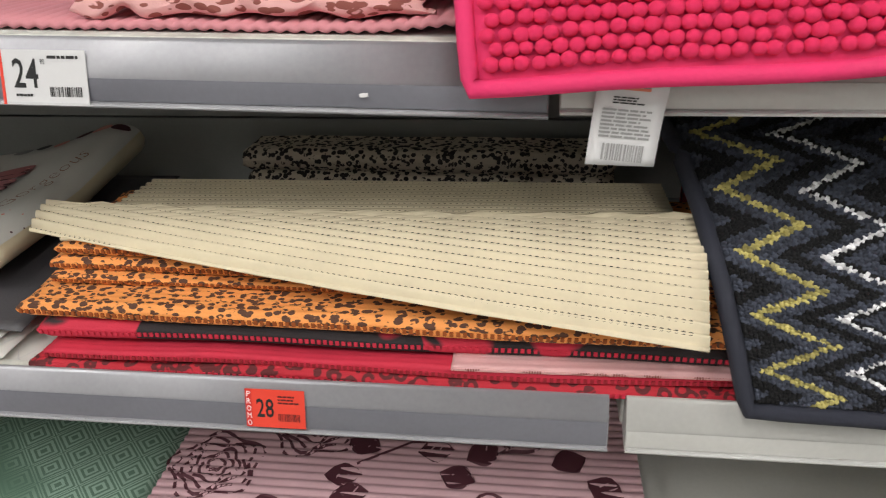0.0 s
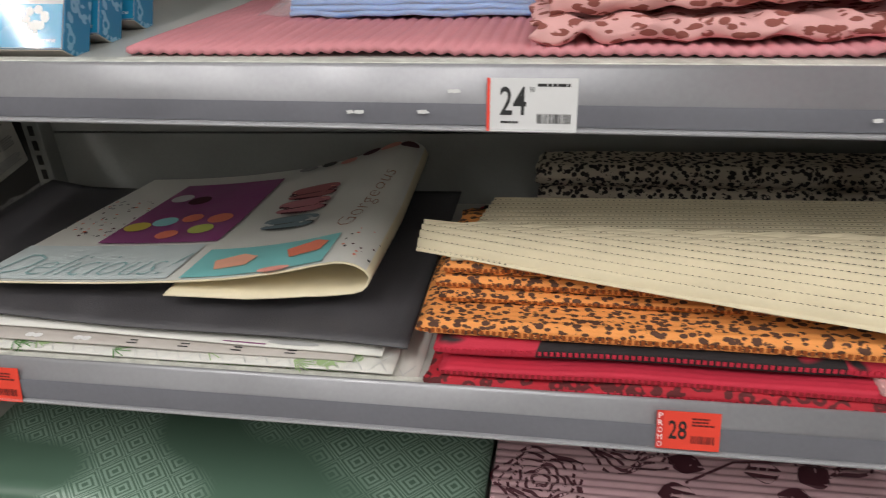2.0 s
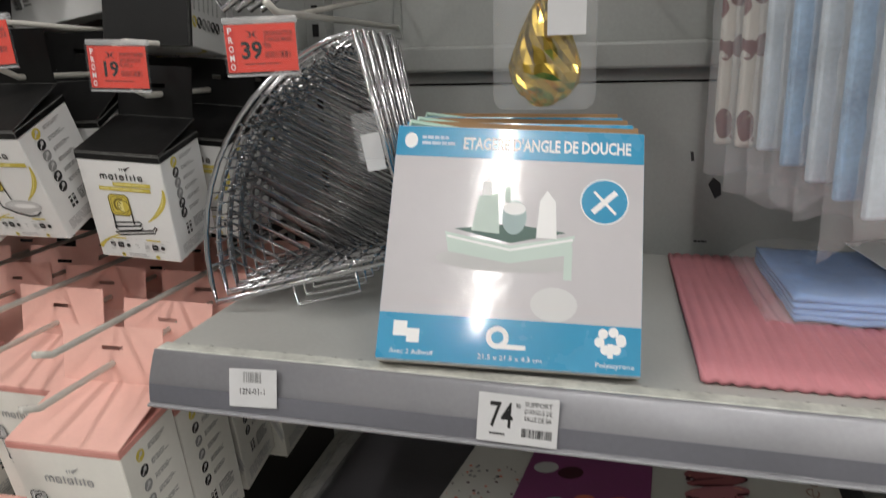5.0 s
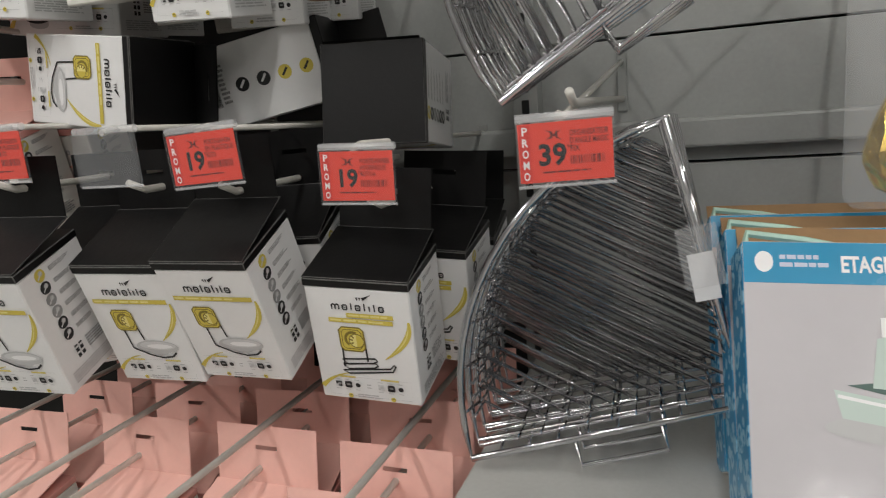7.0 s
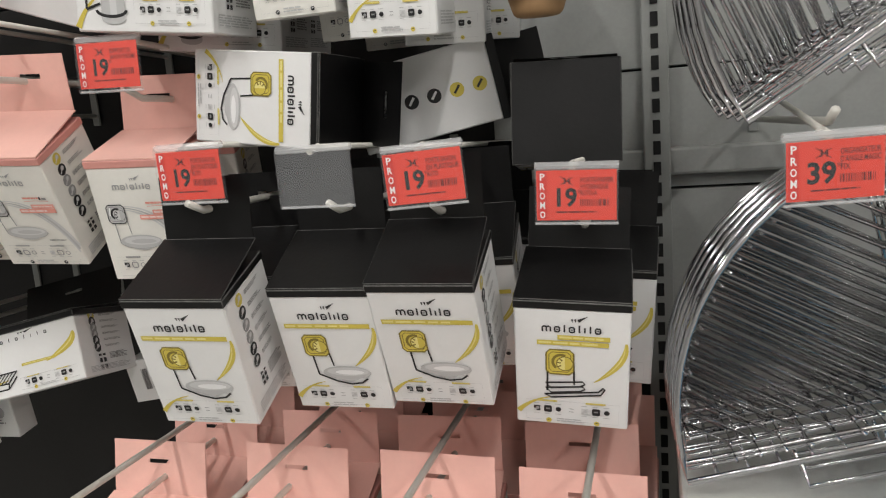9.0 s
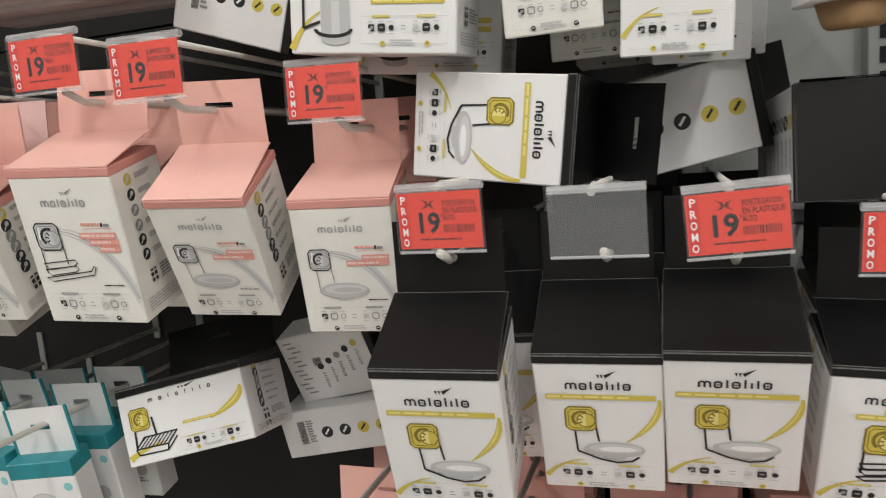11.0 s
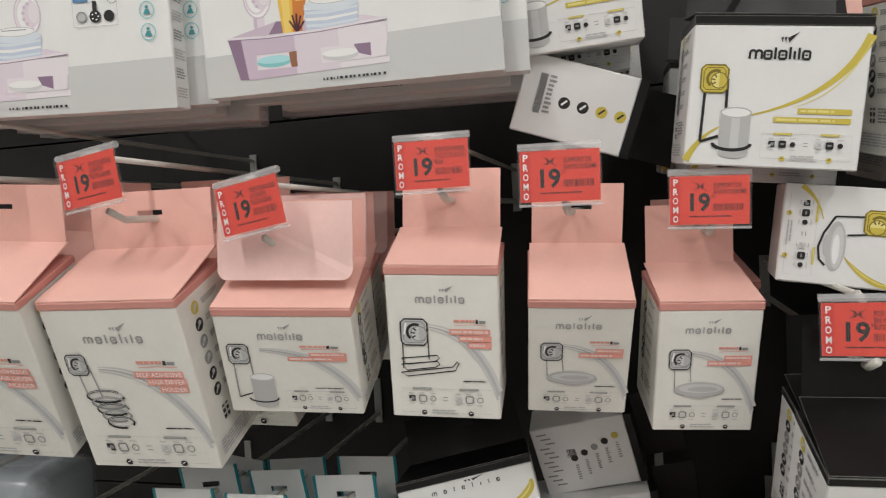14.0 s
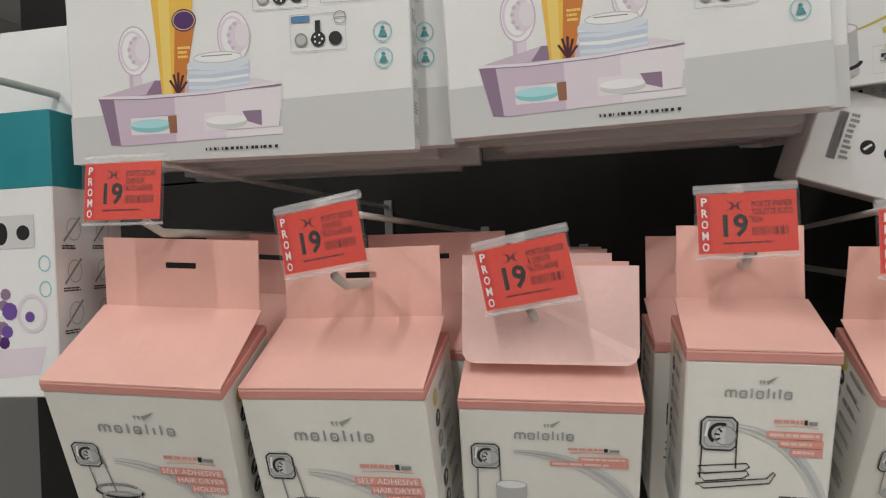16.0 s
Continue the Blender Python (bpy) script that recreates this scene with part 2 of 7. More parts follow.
RAIL = plain("price_rail_plastic", (0.35, 0.35, 0.375), 0.40, metal=0.35, vary=0.12, scale=6, coat=0.25, coat_rough=0.2)
RAIL_W = plain("pale_rail_plastic", (0.56, 0.56, 0.54), 0.34, metal=0.25, vary=0.10, scale=6, coat=0.3, coat_rough=0.2)
LIP = plain("worn_lip_paint", (0.58, 0.58, 0.53), 0.5, vary=0.30, scale=45, bump=0.1)
PEG = plain("white_peg_paint", (0.62, 0.60, 0.55), 0.4, vary=0.08)
CHROME = plain("chrome_wire", (0.62, 0.62, 0.64), 0.11, metal=1.0, vary=0.05)
GOLDM = plain("gold_foil", (0.72, 0.50, 0.10), 0.18, metal=1.0, vary=0.1)
HOLE = flat_ink("dark_hole", (0.01, 0.01, 0.01), 0.9)
CLEAR = clear("clear_plastic", amount=0.86)
SLEEVE = clear("flag_sleeve_plastic", amount=0.95, rough=0.12)
FILM = clear("film_plastic", amount=0.90, rough=0.10)
CREAM = plain("cream_foam", (0.68, 0.60, 0.43), 0.8, vary=0.07, bump=0.15)
PINKMAT = plain("pink_foam", (0.60, 0.24, 0.27), 0.75, vary=0.08, bump=0.15)
CHARCOAL = plain("charcoal_vinyl", (0.066, 0.063, 0.070), 0.5, vary=0.25, scale=14, bump=0.2, fine=500)
VINYL = plain("white_vinyl", (0.68, 0.67, 0.63), 0.4, vary=0.03)
IVORY = plain("ivory_vinyl", (0.74, 0.66, 0.47), 0.5, vary=0.04)
TAUPE = plain("taupe_vinyl", (0.46, 0.42, 0.39), 0.45, vary=0.05)
TAN = plain("tan_vinyl", (0.66, 0.50, 0.28), 0.5, vary=0.06)
LEOPARD_O = spotted("orange_leopard_cloth", (0.82, 0.32, 0.085), (0.09, 0.036, 0.02), 165, ring=False, cover=0.47, stretch=(0.7, 1, 1.2))
LEOPARD_G = spotted("beige_leopard_cloth", (0.55, 0.48, 0.38), (0.02, 0.015, 0.015), 135, ring=False, cover=0.48)
RED_SPOT = spotted("red_spot_cloth", (0.53, 0.022, 0.052), (0.02, 0.014, 0.016), 15, ring=False, stretch=(0.9, 0.5, 1.1), cover=0.70)
RED_DARK = spotted("dark_red_leopard_cloth", (0.45, 0.015, 0.03), (0.10, 0.01, 0.012), 70)
RED_CLOTH = plain("red_trim_cloth", (0.53, 0.022, 0.052), 0.8, bump=0.3)
ORANGE_CLOTH = plain("orange_trim_cloth", (0.80, 0.24, 0.03), 0.8, bump=0.3)
FLORAL = spotted("pink_brown_floral_cloth", (0.70, 0.38, 0.37), (0.26, 0.075, 0.06), 105, ring=False, stretch=(0.6, 1, 1.3), cover=0.42)
ROSEMAT = plain("dusty_pink_foam", (0.52, 0.33, 0.36), 0.8, vary=0.06, bump=0.15)
MAROON = flat_ink("maroon_ink", (0.07, 0.015, 0.025), 0.7)
BLUE_CLOTH = plain("light_blue_cloth", (0.20, 0.36, 0.70), 0.7, vary=0.15, scale=40, bump=0.3)
FUCHSIA = plain("fuchsia_chenille", (0.84, 0.028, 0.125), 0.9, vary=0.2, scale=120, bump=0.5, fine=600)
FUCHSIA_T = plain("fuchsia_trim", (0.72, 0.03, 0.14), 0.8, vary=0.08, bump=0.3)
ZIGZAG = zigzag_cloth("zigzag_rug_cloth")
NAVY = plain("navy_trim", (0.02, 0.022, 0.035), 0.85, bump=0.3)
GREEN_MAZE = maze_cloth("green_maze_vinyl", (0.090, 0.160, 0.115), (0.27, 0.38, 0.31))
BLUE_PACK = plain("blue_streaked_cloth", (0.30, 0.46, 0.72), 0.55, vary=0.55, scale=16, bump=0.3)
SKY_PACK = plain("white_blue_cloth", (0.56, 0.63, 0.70), 0.55, vary=0.35, scale=12, bump=0.3)
FLORAL_PACK = spotted("small_floral_cloth", (0.62, 0.58, 0.53), (0.16, 0.05, 0.05), 46, ring=False, cover=0.40, stretch=(1, 1, 0.7))
RED_EDGE = plain("dark_red_stitch", (0.30, 0.01, 0.02), 0.8)
ORANGE_EDGE = plain("rust_stitch", (0.30, 0.07, 0.01), 0.8)
PALE_CLOTH = plain("pale_pink_cloth", (0.62, 0.36, 0.36), 0.8, bump=0.2)
YELLOW = plain("yellow_cloth", (0.65, 0.42, 0.02), 0.9, bump=0.5)
FLOOR = plain("floor_tile", (0.42, 0.41, 0.38), 0.3, vary=0.08, scale=3)
WALL = plain("store_wall_paint", (0.45, 0.45, 0.44), 0.7, vary=0.05, scale=2)
CEIL = plain("ceiling_paint", (0.70, 0.70, 0.70), 0.8, vary=0.04, scale=2)
GREY_PACK = plain("smoky_plastic", (0.27, 0.30, 0.33), 0.25, vary=0.3, scale=14)
NAVY_PACK = plain("navy_pack", (0.03, 0.03, 0.12), 0.3, vary=0.2)


# ---- mesh helpers ----
def thing(name, m=None, label="", category="", group="", kind=""):
    ob = new(name)
    if m is not None:
        ob.matrix_basis = m
    return tagged(ob, label, category, group, kind)


def part(name, bm, material, parent=None, label="", smooth=False):
    me = bpy.data.meshes.new(name)
    bm.normal_update()
    bm.to_mesh(me)
    bm.free()
    for mt in (material if isinstance(material, (list, tuple)) else [material]):
        me.materials.append(mt)
    if smooth:
        me.polygons.foreach_set("use_smooth", [True] * len(me.polygons))
    ob = new(name, me)
    ob.parent = parent
    return tagged(ob, label)


def block(x0, x1, y0, y1, z0, z1, bevel=0.0, seg=2):
    bm = bmesh.new()
    bmesh.ops.create_cube(bm, size=1)
    for v in bm.verts:
        v.co = ((x0 + x1) / 2 + v.co.x * (x1 - x0), (y0 + y1) / 2 + v.co.y * (y1 - y0), (z0 + z1) / 2 + v.co.z * (z1 - z0))
    if bevel:
        bmesh.ops.bevel(bm, geom=bm.edges[:], offset=bevel, segments=seg, affect="EDGES", profile=0.5)
    return bm


def tube_into(bm, pts, r, n=6, closed=False):
    pts = [Vector(p) for p in pts]
    rings = []
    cnt = len(pts)
    for i, p in enumerate(pts):
        a = pts[(i - 1) % cnt] if closed or i else pts[0]
        c = pts[(i + 1) % cnt] if closed or i < cnt - 1 else pts[-1]
        d = (c - a).normalized()
        up = Vector((0, 1, 0)) if abs(d.y) < 0.9 else Vector((0, 0, 1))
        s = d.cross(up).normalized()
        w = s.cross(d)
        rings.append([bm.verts.new(p + r * (math.cos(t) * s + math.sin(t) * w)) for t in [2 * math.pi * k / n for k in range(n)]])
    for i in range(cnt if closed else cnt - 1):
        a, c = rings[i], rings[(i + 1) % cnt]
        for k in range(n):
            bm.faces.new((a[k], a[(k + 1) % n], c[(k + 1) % n], c[k]))
    if not closed:
        bm.faces.new(rings[0][::-1])
        bm.faces.new(rings[-1])


def sheet(fn, nu, nv, thick, size):
    """A closed curved sheet: fn(u, v) is its top face; UV in metres."""
    bm = bmesh.new()
    uvl = bm.loops.layers.uv.new("uv")
    p = [[Vector(fn(i / nu, j / nv)) for j in range(nv + 1)] for i in range(nu + 1)]

    def normal(i, j):
        du = p[min(i + 1, nu)][j] - p[max(i - 1, 0)][j]
        dv = p[i][min(j + 1, nv)] - p[i][max(j - 1, 0)]
        return du.cross(dv).normalized()

    top = [[bm.verts.new(p[i][j]) for j in range(nv + 1)] for i in range(nu + 1)]
    low = [[bm.verts.new(p[i][j] - normal(i, j) * thick) for j in range(nv + 1)] for i in range(nu + 1)]

    def quad(vs, uvs):
        f = bm.faces.new(vs)
        f.smooth = True
        for lp, (a, c) in zip(f.loops, uvs):
            lp[uvl].uv = (a / nu * size[0], c / nv * size[1])

    for i in range(nu):
        for j in range(nv):
            q = [(i, j), (i + 1, j), (i + 1, j + 1), (i, j + 1)]
            quad([top[a][c] for a, c in q], q)
            quad([low[a][c] for a, c in q[::-1]], q[::-1])
    for i in range(nu):
        for j, fl in ((0, 1), (nv, 0)):
            q = [(top, i), (low, i), (low, i + 1), (top, i + 1)]
            vs = [g[a][j] for g, a in (q if fl else q[::-1])]
            quad(vs, [(a, j) for g, a in (q if fl else q[::-1])])
    for j in range(nv):
        for i, fl in ((0, 0), (nu, 1)):
            q = [(top, j), (low, j), (low, j + 1), (top, j + 1)]
            vs = [g[i][a] for g, a in (q if fl else q[::-1])]
            quad(vs, [(i, a) for g, a in (q if fl else q[::-1])])
    for f in bm.faces:
        f.smooth = True
    return bm


TEXT_CACHE = {}


def text_polys(body, heavy=0.0):
    """Outline faces of a word in the built-in font, one unit high, as (verts, faces, width)."""
    key = (body, heavy)
    if key not in TEXT_CACHE:
        cu = bpy.data.curves.new("word", "FONT")
        cu.body = body
        cu.resolution_u = 2
        cu.offset = heavy
        ob = bpy.data.objects.new("word", cu)
        scene.collection.objects.link(ob)
        dg = bpy.context.evaluated_depsgraph_get()
        dg.update()
        me = bpy.data.meshes.new_from_object(ob.evaluated_get(dg))
        vs = [tuple(v.co) for v in me.vertices]
        fs = [tuple(q.vertices) for q in me.polygons]
        bpy.data.objects.remove(ob)
        bpy.data.curves.remove(cu)
        bpy.data.meshes.remove(me)
        TEXT_CACHE[key] = (vs, fs, max([v[0] for v in vs] or [1]))
    return TEXT_CACHE[key]


class Print:
    """Printed marks laid on a face: u to the right, v down, both in metres; put(u, v) gives the place."""

    def __init__(self, put):
        self.put, self.bm, self.mats, self.layer = put, bmesh.new(), [], 0

    def slot(self, m):
        if m not in self.mats:
            self.mats.append(m)
        return self.mats.index(m)

    def poly(self, pts, m, lift=None):
        self.layer += 1
        lf = (0.00025 + 0.000007 * (self.layer % 200)) if lift is None else lift
        try:
            f = self.bm.faces.new([self.bm.verts.new(self.put(u, v, lf)) for u, v in pts])
        except ValueError:
            return
        f.material_index = self.slot(m)

    def rect(self, u, v, w, h, m):
        self.poly([(u, v), (u, v + h), (u + w, v + h), (u + w, v)], m)

    def disc(self, u, v, r, m, ry=None, n=18):
        ry = ry or r
        self.poly([(u + r * math.cos(-a), v + ry * math.sin(-a)) for a in [2 * math.pi * k / n for k in range(n)]], m)

    def stroke(self, pts, w, m, closed=False):
        self.layer += 1
        lf = 0.00025 + 0.000007 * (self.layer % 200)
        n = len(pts)
        off = []
        for i in range(n):
            a = pts[i - 1] if (i or closed) else pts[0]
            c = pts[(i + 1) % n] if (i < n - 1 or closed) else pts[-1]
            d = Vector((c[0] - a[0], c[1] - a[1]))
            d = d.normalized() if d.length else Vector((1, 0))
            off.append(Vector((-d.y, d.x)) * w / 2)
        le = [self.bm.verts.new(self.put(p[0] + o.x, p[1] + o.y, lf)) for p, o in zip(pts, off)]
        ri = [self.bm.verts.new(self.put(p[0] - o.x, p[1] - o.y, lf)) for p, o in zip(pts, off)]
        for i in range(n if closed else n - 1):
            j = (i + 1) % n
            self.bm.faces.new((ri[i], ri[j], le[j], le[i])).material_index = self.slot(m)

    def ellipse(self, u, v, rx, ry, w, m, a0=0.0, a1=2 * math.pi):
        k = 20
        self.stroke([(u + rx * math.cos(a0 + (a1 - a0) * i / k), v + ry * math.sin(a0 + (a1 - a0) * i / k)) for i in range(k + 1)], w, m)

    def text(self, body, u, v, size, m, width=None, slant=0.0, turn=0.0, heavy=0.0):
        """v is the baseline; size the capital height."""
        vs, fs, wd = text_polys(body, heavy)
        self.layer += 1
        lf = 0.00025 + 0.000007 * (self.layer % 200)
        k = size / 0.7
        kx = width / wd if width else k
        c, s = math.cos(turn), math.sin(turn)
        made = []
        for x, y, _ in vs:
            a, q = x * kx + y * k * slant, -y * k
            made.append(self.bm.verts.new(self.put(u + a * c - q * s, v + a * s + q * c, lf)))
        for f in fs:
            try:
                self.bm.faces.new([made[i] for i in f]).material_index = self.slot(m)
            except ValueError:
                pass

    def bars(self, u, v, w, h, rows, m, seed=1):
        """Writing too small to read: broken bars in rows."""
        rnd = random.Random(seed)
        step = h / rows
        for r in range(rows):
            x = u
            end = u + w * rnd.uniform(0.7, 1.0)
            while x < end:
                b = min(rnd.uniform(0.1, 0.3) * w, end - x)
                self.rect(x, v + r * step, b, step * 0.55, m)
                x += b + 0.03 * w

    def code(self, u, v, w, h, m, seed=2):
        rnd = random.Random(seed)
        x = u
        while x < u + w:
            b = rnd.uniform(0.012, 0.05) * w
            self.rect(x, v, b, h, m)
            x += b + rnd.uniform(0.015, 0.05) * w

    def done(self, name, parent, label=""):
        return tagged(part(name, self.bm, self.mats or [INK], parent, label), kind="stuff")


def face_put(x0, z0, y=0.0):
    """Marks on a face that looks along -y."""
    return lambda u, v, lf: (x0 + u, y - lf, z0 - v)


# ---- structure ----
def room():
    tagged(part("floor", block(-6, 5, -5, 5, -0.1, 0.0), FLOOR), "pale speckled tiled shop floor", "floor", kind="structure")
    tagged(part("ceiling", block(-6, 5, -5, 5, 3.4, 3.5), CEIL), "plain white shop ceiling", "ceiling", kind="structure")
    for n, b in (("wall_south", (-6, 5, -5.1, -5.0, 0, 3.4)), ("wall_north", (-6, 5, 5.0, 5.1, 0, 3.4)), ("wall_west", (-6.1, -6, -5, 5, 0, 3.4)), ("wall_east", (5, 5.1, -5, 5, 0, 3.4))):
        tagged(part(n, block(*b), WALL), "plain painted shop wall", "wall", kind="structure")
    shine = glow("tube_glow", (1.0, 0.97, 0.92), 8.0)
    for x, y in TUBES:
        t = thing("ceiling_light", pose(x, y, 3.36), "long white fluorescent ceiling batten light", "ceiling light", "ceiling lights")
        part("housing", block(-0.09, 0.09, -0.95, 0.95, 0.0, 0.04, 0.006), CEIL, t)
        bm = bmesh.new()
        tube_into(bm, [(0, -0.92, -0.03), (0, 0.92, -0.03)], 0.02, 10)
        part("tube", bm, shine, t, "glowing white tube")
        la = bpy.data.lights.new("tube_lamp", "AREA")
        la.shape, la.size, la.size_y, la.energy, la.color = "RECTANGLE", 0.06, 1.85, LAMP_POWER, (1.0, 0.975, 0.94)
        lo = new("tube_lamp", la)
        lo.matrix_basis = pose(x, y, 3.29)


room()
BACK = 1.38


def upright(x):
    t = thing("shelf_upright", pose(x, BACK - 0.03, 0), "grey steel slotted gondola upright post", "upright post", "gondola uprights", "structure")
    bm = block(-0.016, 0.016, 0, 0.05, 0, 2.3, 0.002)
    part("post", bm, STEEL, t)
    bm = bmesh.new()
    z = 0.5
    while z < 2.2:
        bmesh.ops.create_cube(bm, size=1, matrix=Matrix.Translation((0, -0.0006, z)) @ Matrix.Diagonal((0.009, 0.002, 0.017, 1)))
        z += 0.026
    part("slot", bm, HOLE, t, "dark slots")


def back_panels():
    # left of the post: pale strip above 1.25 m, the rest coloured near black
    for x0, x1, z0, mt, lab in ((-1.12, 1.6, 0.05, PANEL, "grey painted steel gondola back panel"), (-1.33, -1.122, 1.25, PANEL, "pale grey steel panel strip beside the upright post"), (-1.33, -1.122, 0.05, DARK_PANEL, "lower panel strip beside the upright post, coloured near black"), (-2.9, -1.33, 0.05, DARK_PANEL, "back panel coloured near black behind the hooks")):
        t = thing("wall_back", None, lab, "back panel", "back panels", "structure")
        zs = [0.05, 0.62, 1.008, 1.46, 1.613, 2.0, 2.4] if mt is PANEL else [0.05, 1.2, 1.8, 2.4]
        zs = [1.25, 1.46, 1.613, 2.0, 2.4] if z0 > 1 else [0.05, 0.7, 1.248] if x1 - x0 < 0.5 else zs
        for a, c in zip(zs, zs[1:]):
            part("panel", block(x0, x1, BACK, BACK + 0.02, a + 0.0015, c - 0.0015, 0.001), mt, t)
        part("backing", block(x0, x1, BACK + 0.022, BACK + 0.06, zs[0] - 0.05, zs[-1]), HOLE, t)
    t = thing("trim_rail", None, "pale grey steel cross rail on the back panel", "cross rail", kind="structure")
    bm = block(-1.33, 0.21, BACK - 0.022, BACK, 1.478, 1.513, 0.004)
    part("rail", bm, PANEL, t)


for ux in (-1.118, 0.23, 1.56):
    upright(ux)
back_panels()


def shelf(x0, x1, ztop, yf, rail, name="gondola_shelf", label="grey steel gondola shelf with a plastic price rail", holes=True, railtop=0.004, drop=0.047, strip=0.58):
    t = thing(name, None, label, "shelf", "gondola shelves")
    part("deck", block(x0, x1, yf + 0.012, BACK - 0.035, ztop - 0.03, ztop, 0.003), DECK, t)
    # slanted price rail with a lip at its top and foot
    bm = bmesh.new()
    prof = [(yf + 0.014, ztop + 0.001), (yf + 0.003, ztop + railtop), (yf + 0.001, ztop + railtop)]
    span = drop + railtop - 0.006
    for i in range(9):
        f = i / 8
        prof.append((yf - 0.001 - 0.013 * f - 0.0035 * math.sin(math.pi * f), ztop + railtop - 0.003 - span * f))
    prof += [(yf - 0.018, ztop - drop + 0.002), (yf - 0.018, ztop - drop), (yf - 0.010, ztop - drop), (yf + 0.010, ztop - 0.03)]
    a = [bm.verts.new((x0 + 0.002, y, z)) for y, z in prof]
    c = [bm.verts.new((x1 - 0.002, y, z)) for y, z in prof]
    for i in range(len(prof)):
        j = (i + 1) % len(prof)
        bm.faces.new((a[i], a[j], c[j], c[i]))
    bm.faces.new(a[::-1])
    bm.faces.new(c)
    bmesh.ops.recalc_face_normals(bm, faces=bm.faces[:])
    for fc in bm.faces:
        fc.smooth = len(fc.verts) == 4 and abs(fc.normal.x) < 0.5 and fc.normal.y < -0.8
    part("worn_lip", block(x0 + 0.002, x1 - 0.002, yf + 0.0035, yf + 0.020, ztop - 0.004, ztop + 0.0045, 0.001, 1), LIP, t, "off-white worn front lip")
    part("price_rail", bm, rail, t, "glossy grey plastic price rail")
    bm = bmesh.new()
    ring = []
    for i in range(7):
        f = strip + (0.97 - strip) * i / 6
        y, z = yf - 0.0018 - 0.013 * f - 0.0035 * math.sin(math.pi * f), ztop + railtop - 0.003 - span * f
        ring.append([bm.verts.new((x, y, z)) for x in (x0 + 0.003, x1 - 0.003)])
    for u_, v_ in zip(ring, ring[1:]):
        bm.faces.new((u_[0], v_[0], v_[1], u_[1])).smooth = True
    part("insert_strip", bm, RAIL_STRIP if rail is RAIL else rail, t, "darker insert strip")
    bm = bmesh.new()
    tube_into(bm, [(x0 + 0.003, yf - 0.0175, ztop - drop + 0.002), (x1 - 0.003, yf - 0.0175, ztop - drop + 0.002)], 0.0014, 6)
    part("rail_edge", bm, CLEAR, t, "clear bottom edge")
    if holes:
        bm = bmesh.new()
        x = x0 + 0.02
        while x < x1 - 0.01:
            bmesh.ops.create_circle(bm, cap_ends=True, segments=8, radius=0.0028, matrix=Matrix.Translation((x, yf + 0.026, ztop + 0.0004)) @ Matrix.Diagonal((1.5, 1, 1, 1)))
            x += 0.025
        tagged(part("perforation", bm, HOLE, t, "row of small dark holes"), kind="stuff")
    for bx in (x0 + 0.004, x1 - 0.007):
        bm = bmesh.new()
        vs = [(yf + 0.03, ztop - 0.03), (BACK - 0.032, ztop - 0.03), (BACK - 0.032, ztop - 0.10), (BACK - 0.07, ztop - 0.10)]
        l = [bm.verts.new((bx, y, z)) for y, z in vs]
        r = [bm.verts.new((bx + 0.003, y, z)) for y, z in vs]
        for i in range(4):
            bm.faces.new((l[i], l[(i + 1) % 4], r[(i + 1) % 4], r[i]))
        bm.faces.new(l[::-1])
        bm.faces.new(r)
        bmesh.ops.recalc_face_normals(bm, faces=bm.faces[:])
        part("bracket", bm, STEEL, t)
    return t


UP, LOW, FOOT = 1.222, 0.905, 0.66
# the upper shelf hangs a little askew, and what lies on it with it
ASKEW = Matrix.Translation((-0.40, 0, UP)) @ Matrix.Rotation(radians(1.2), 4, "Y") @ Matrix.Translation((0.40, 0, -UP))


def askew(ob):
    ob.matrix_basis = ASKEW @ ob.matrix_basis
    return ob


askew(shelf(-1.108, 0.139, UP, 0.885, RAIL, drop=0.045))
shelf(0.142, 1.40, UP - 0.006, 0.885, RAIL_W, label="grey steel gondola shelf with a pale price rail")
shelf(-1.122, 0.201, LOW, 0.873, RAIL, railtop=0.011, drop=0.036, strip=0.42)
shelf(0.212, 1.45, LOW, 0.873, RAIL_W, railtop=0.011, drop=0.036, label="grey steel gondola shelf with a pale price rail")
shelf(-1.10, 1.45, FOOT, 0.873, RAIL, holes=False)


# ---- hanging cartons ----
def round_square(u, v, a, b):
    c = 0.28
    return [(u - a * (1 - c), v - b), (u - a, v - b * (1 - c)), (u - a, v + b * (1 - c)), (u - a * (1 - c), v + b), (u + a * (1 - c), v + b), (u + a, v + b * (1 - c)), (u + a, v - b * (1 - c)), (u + a * (1 - c), v - b)]


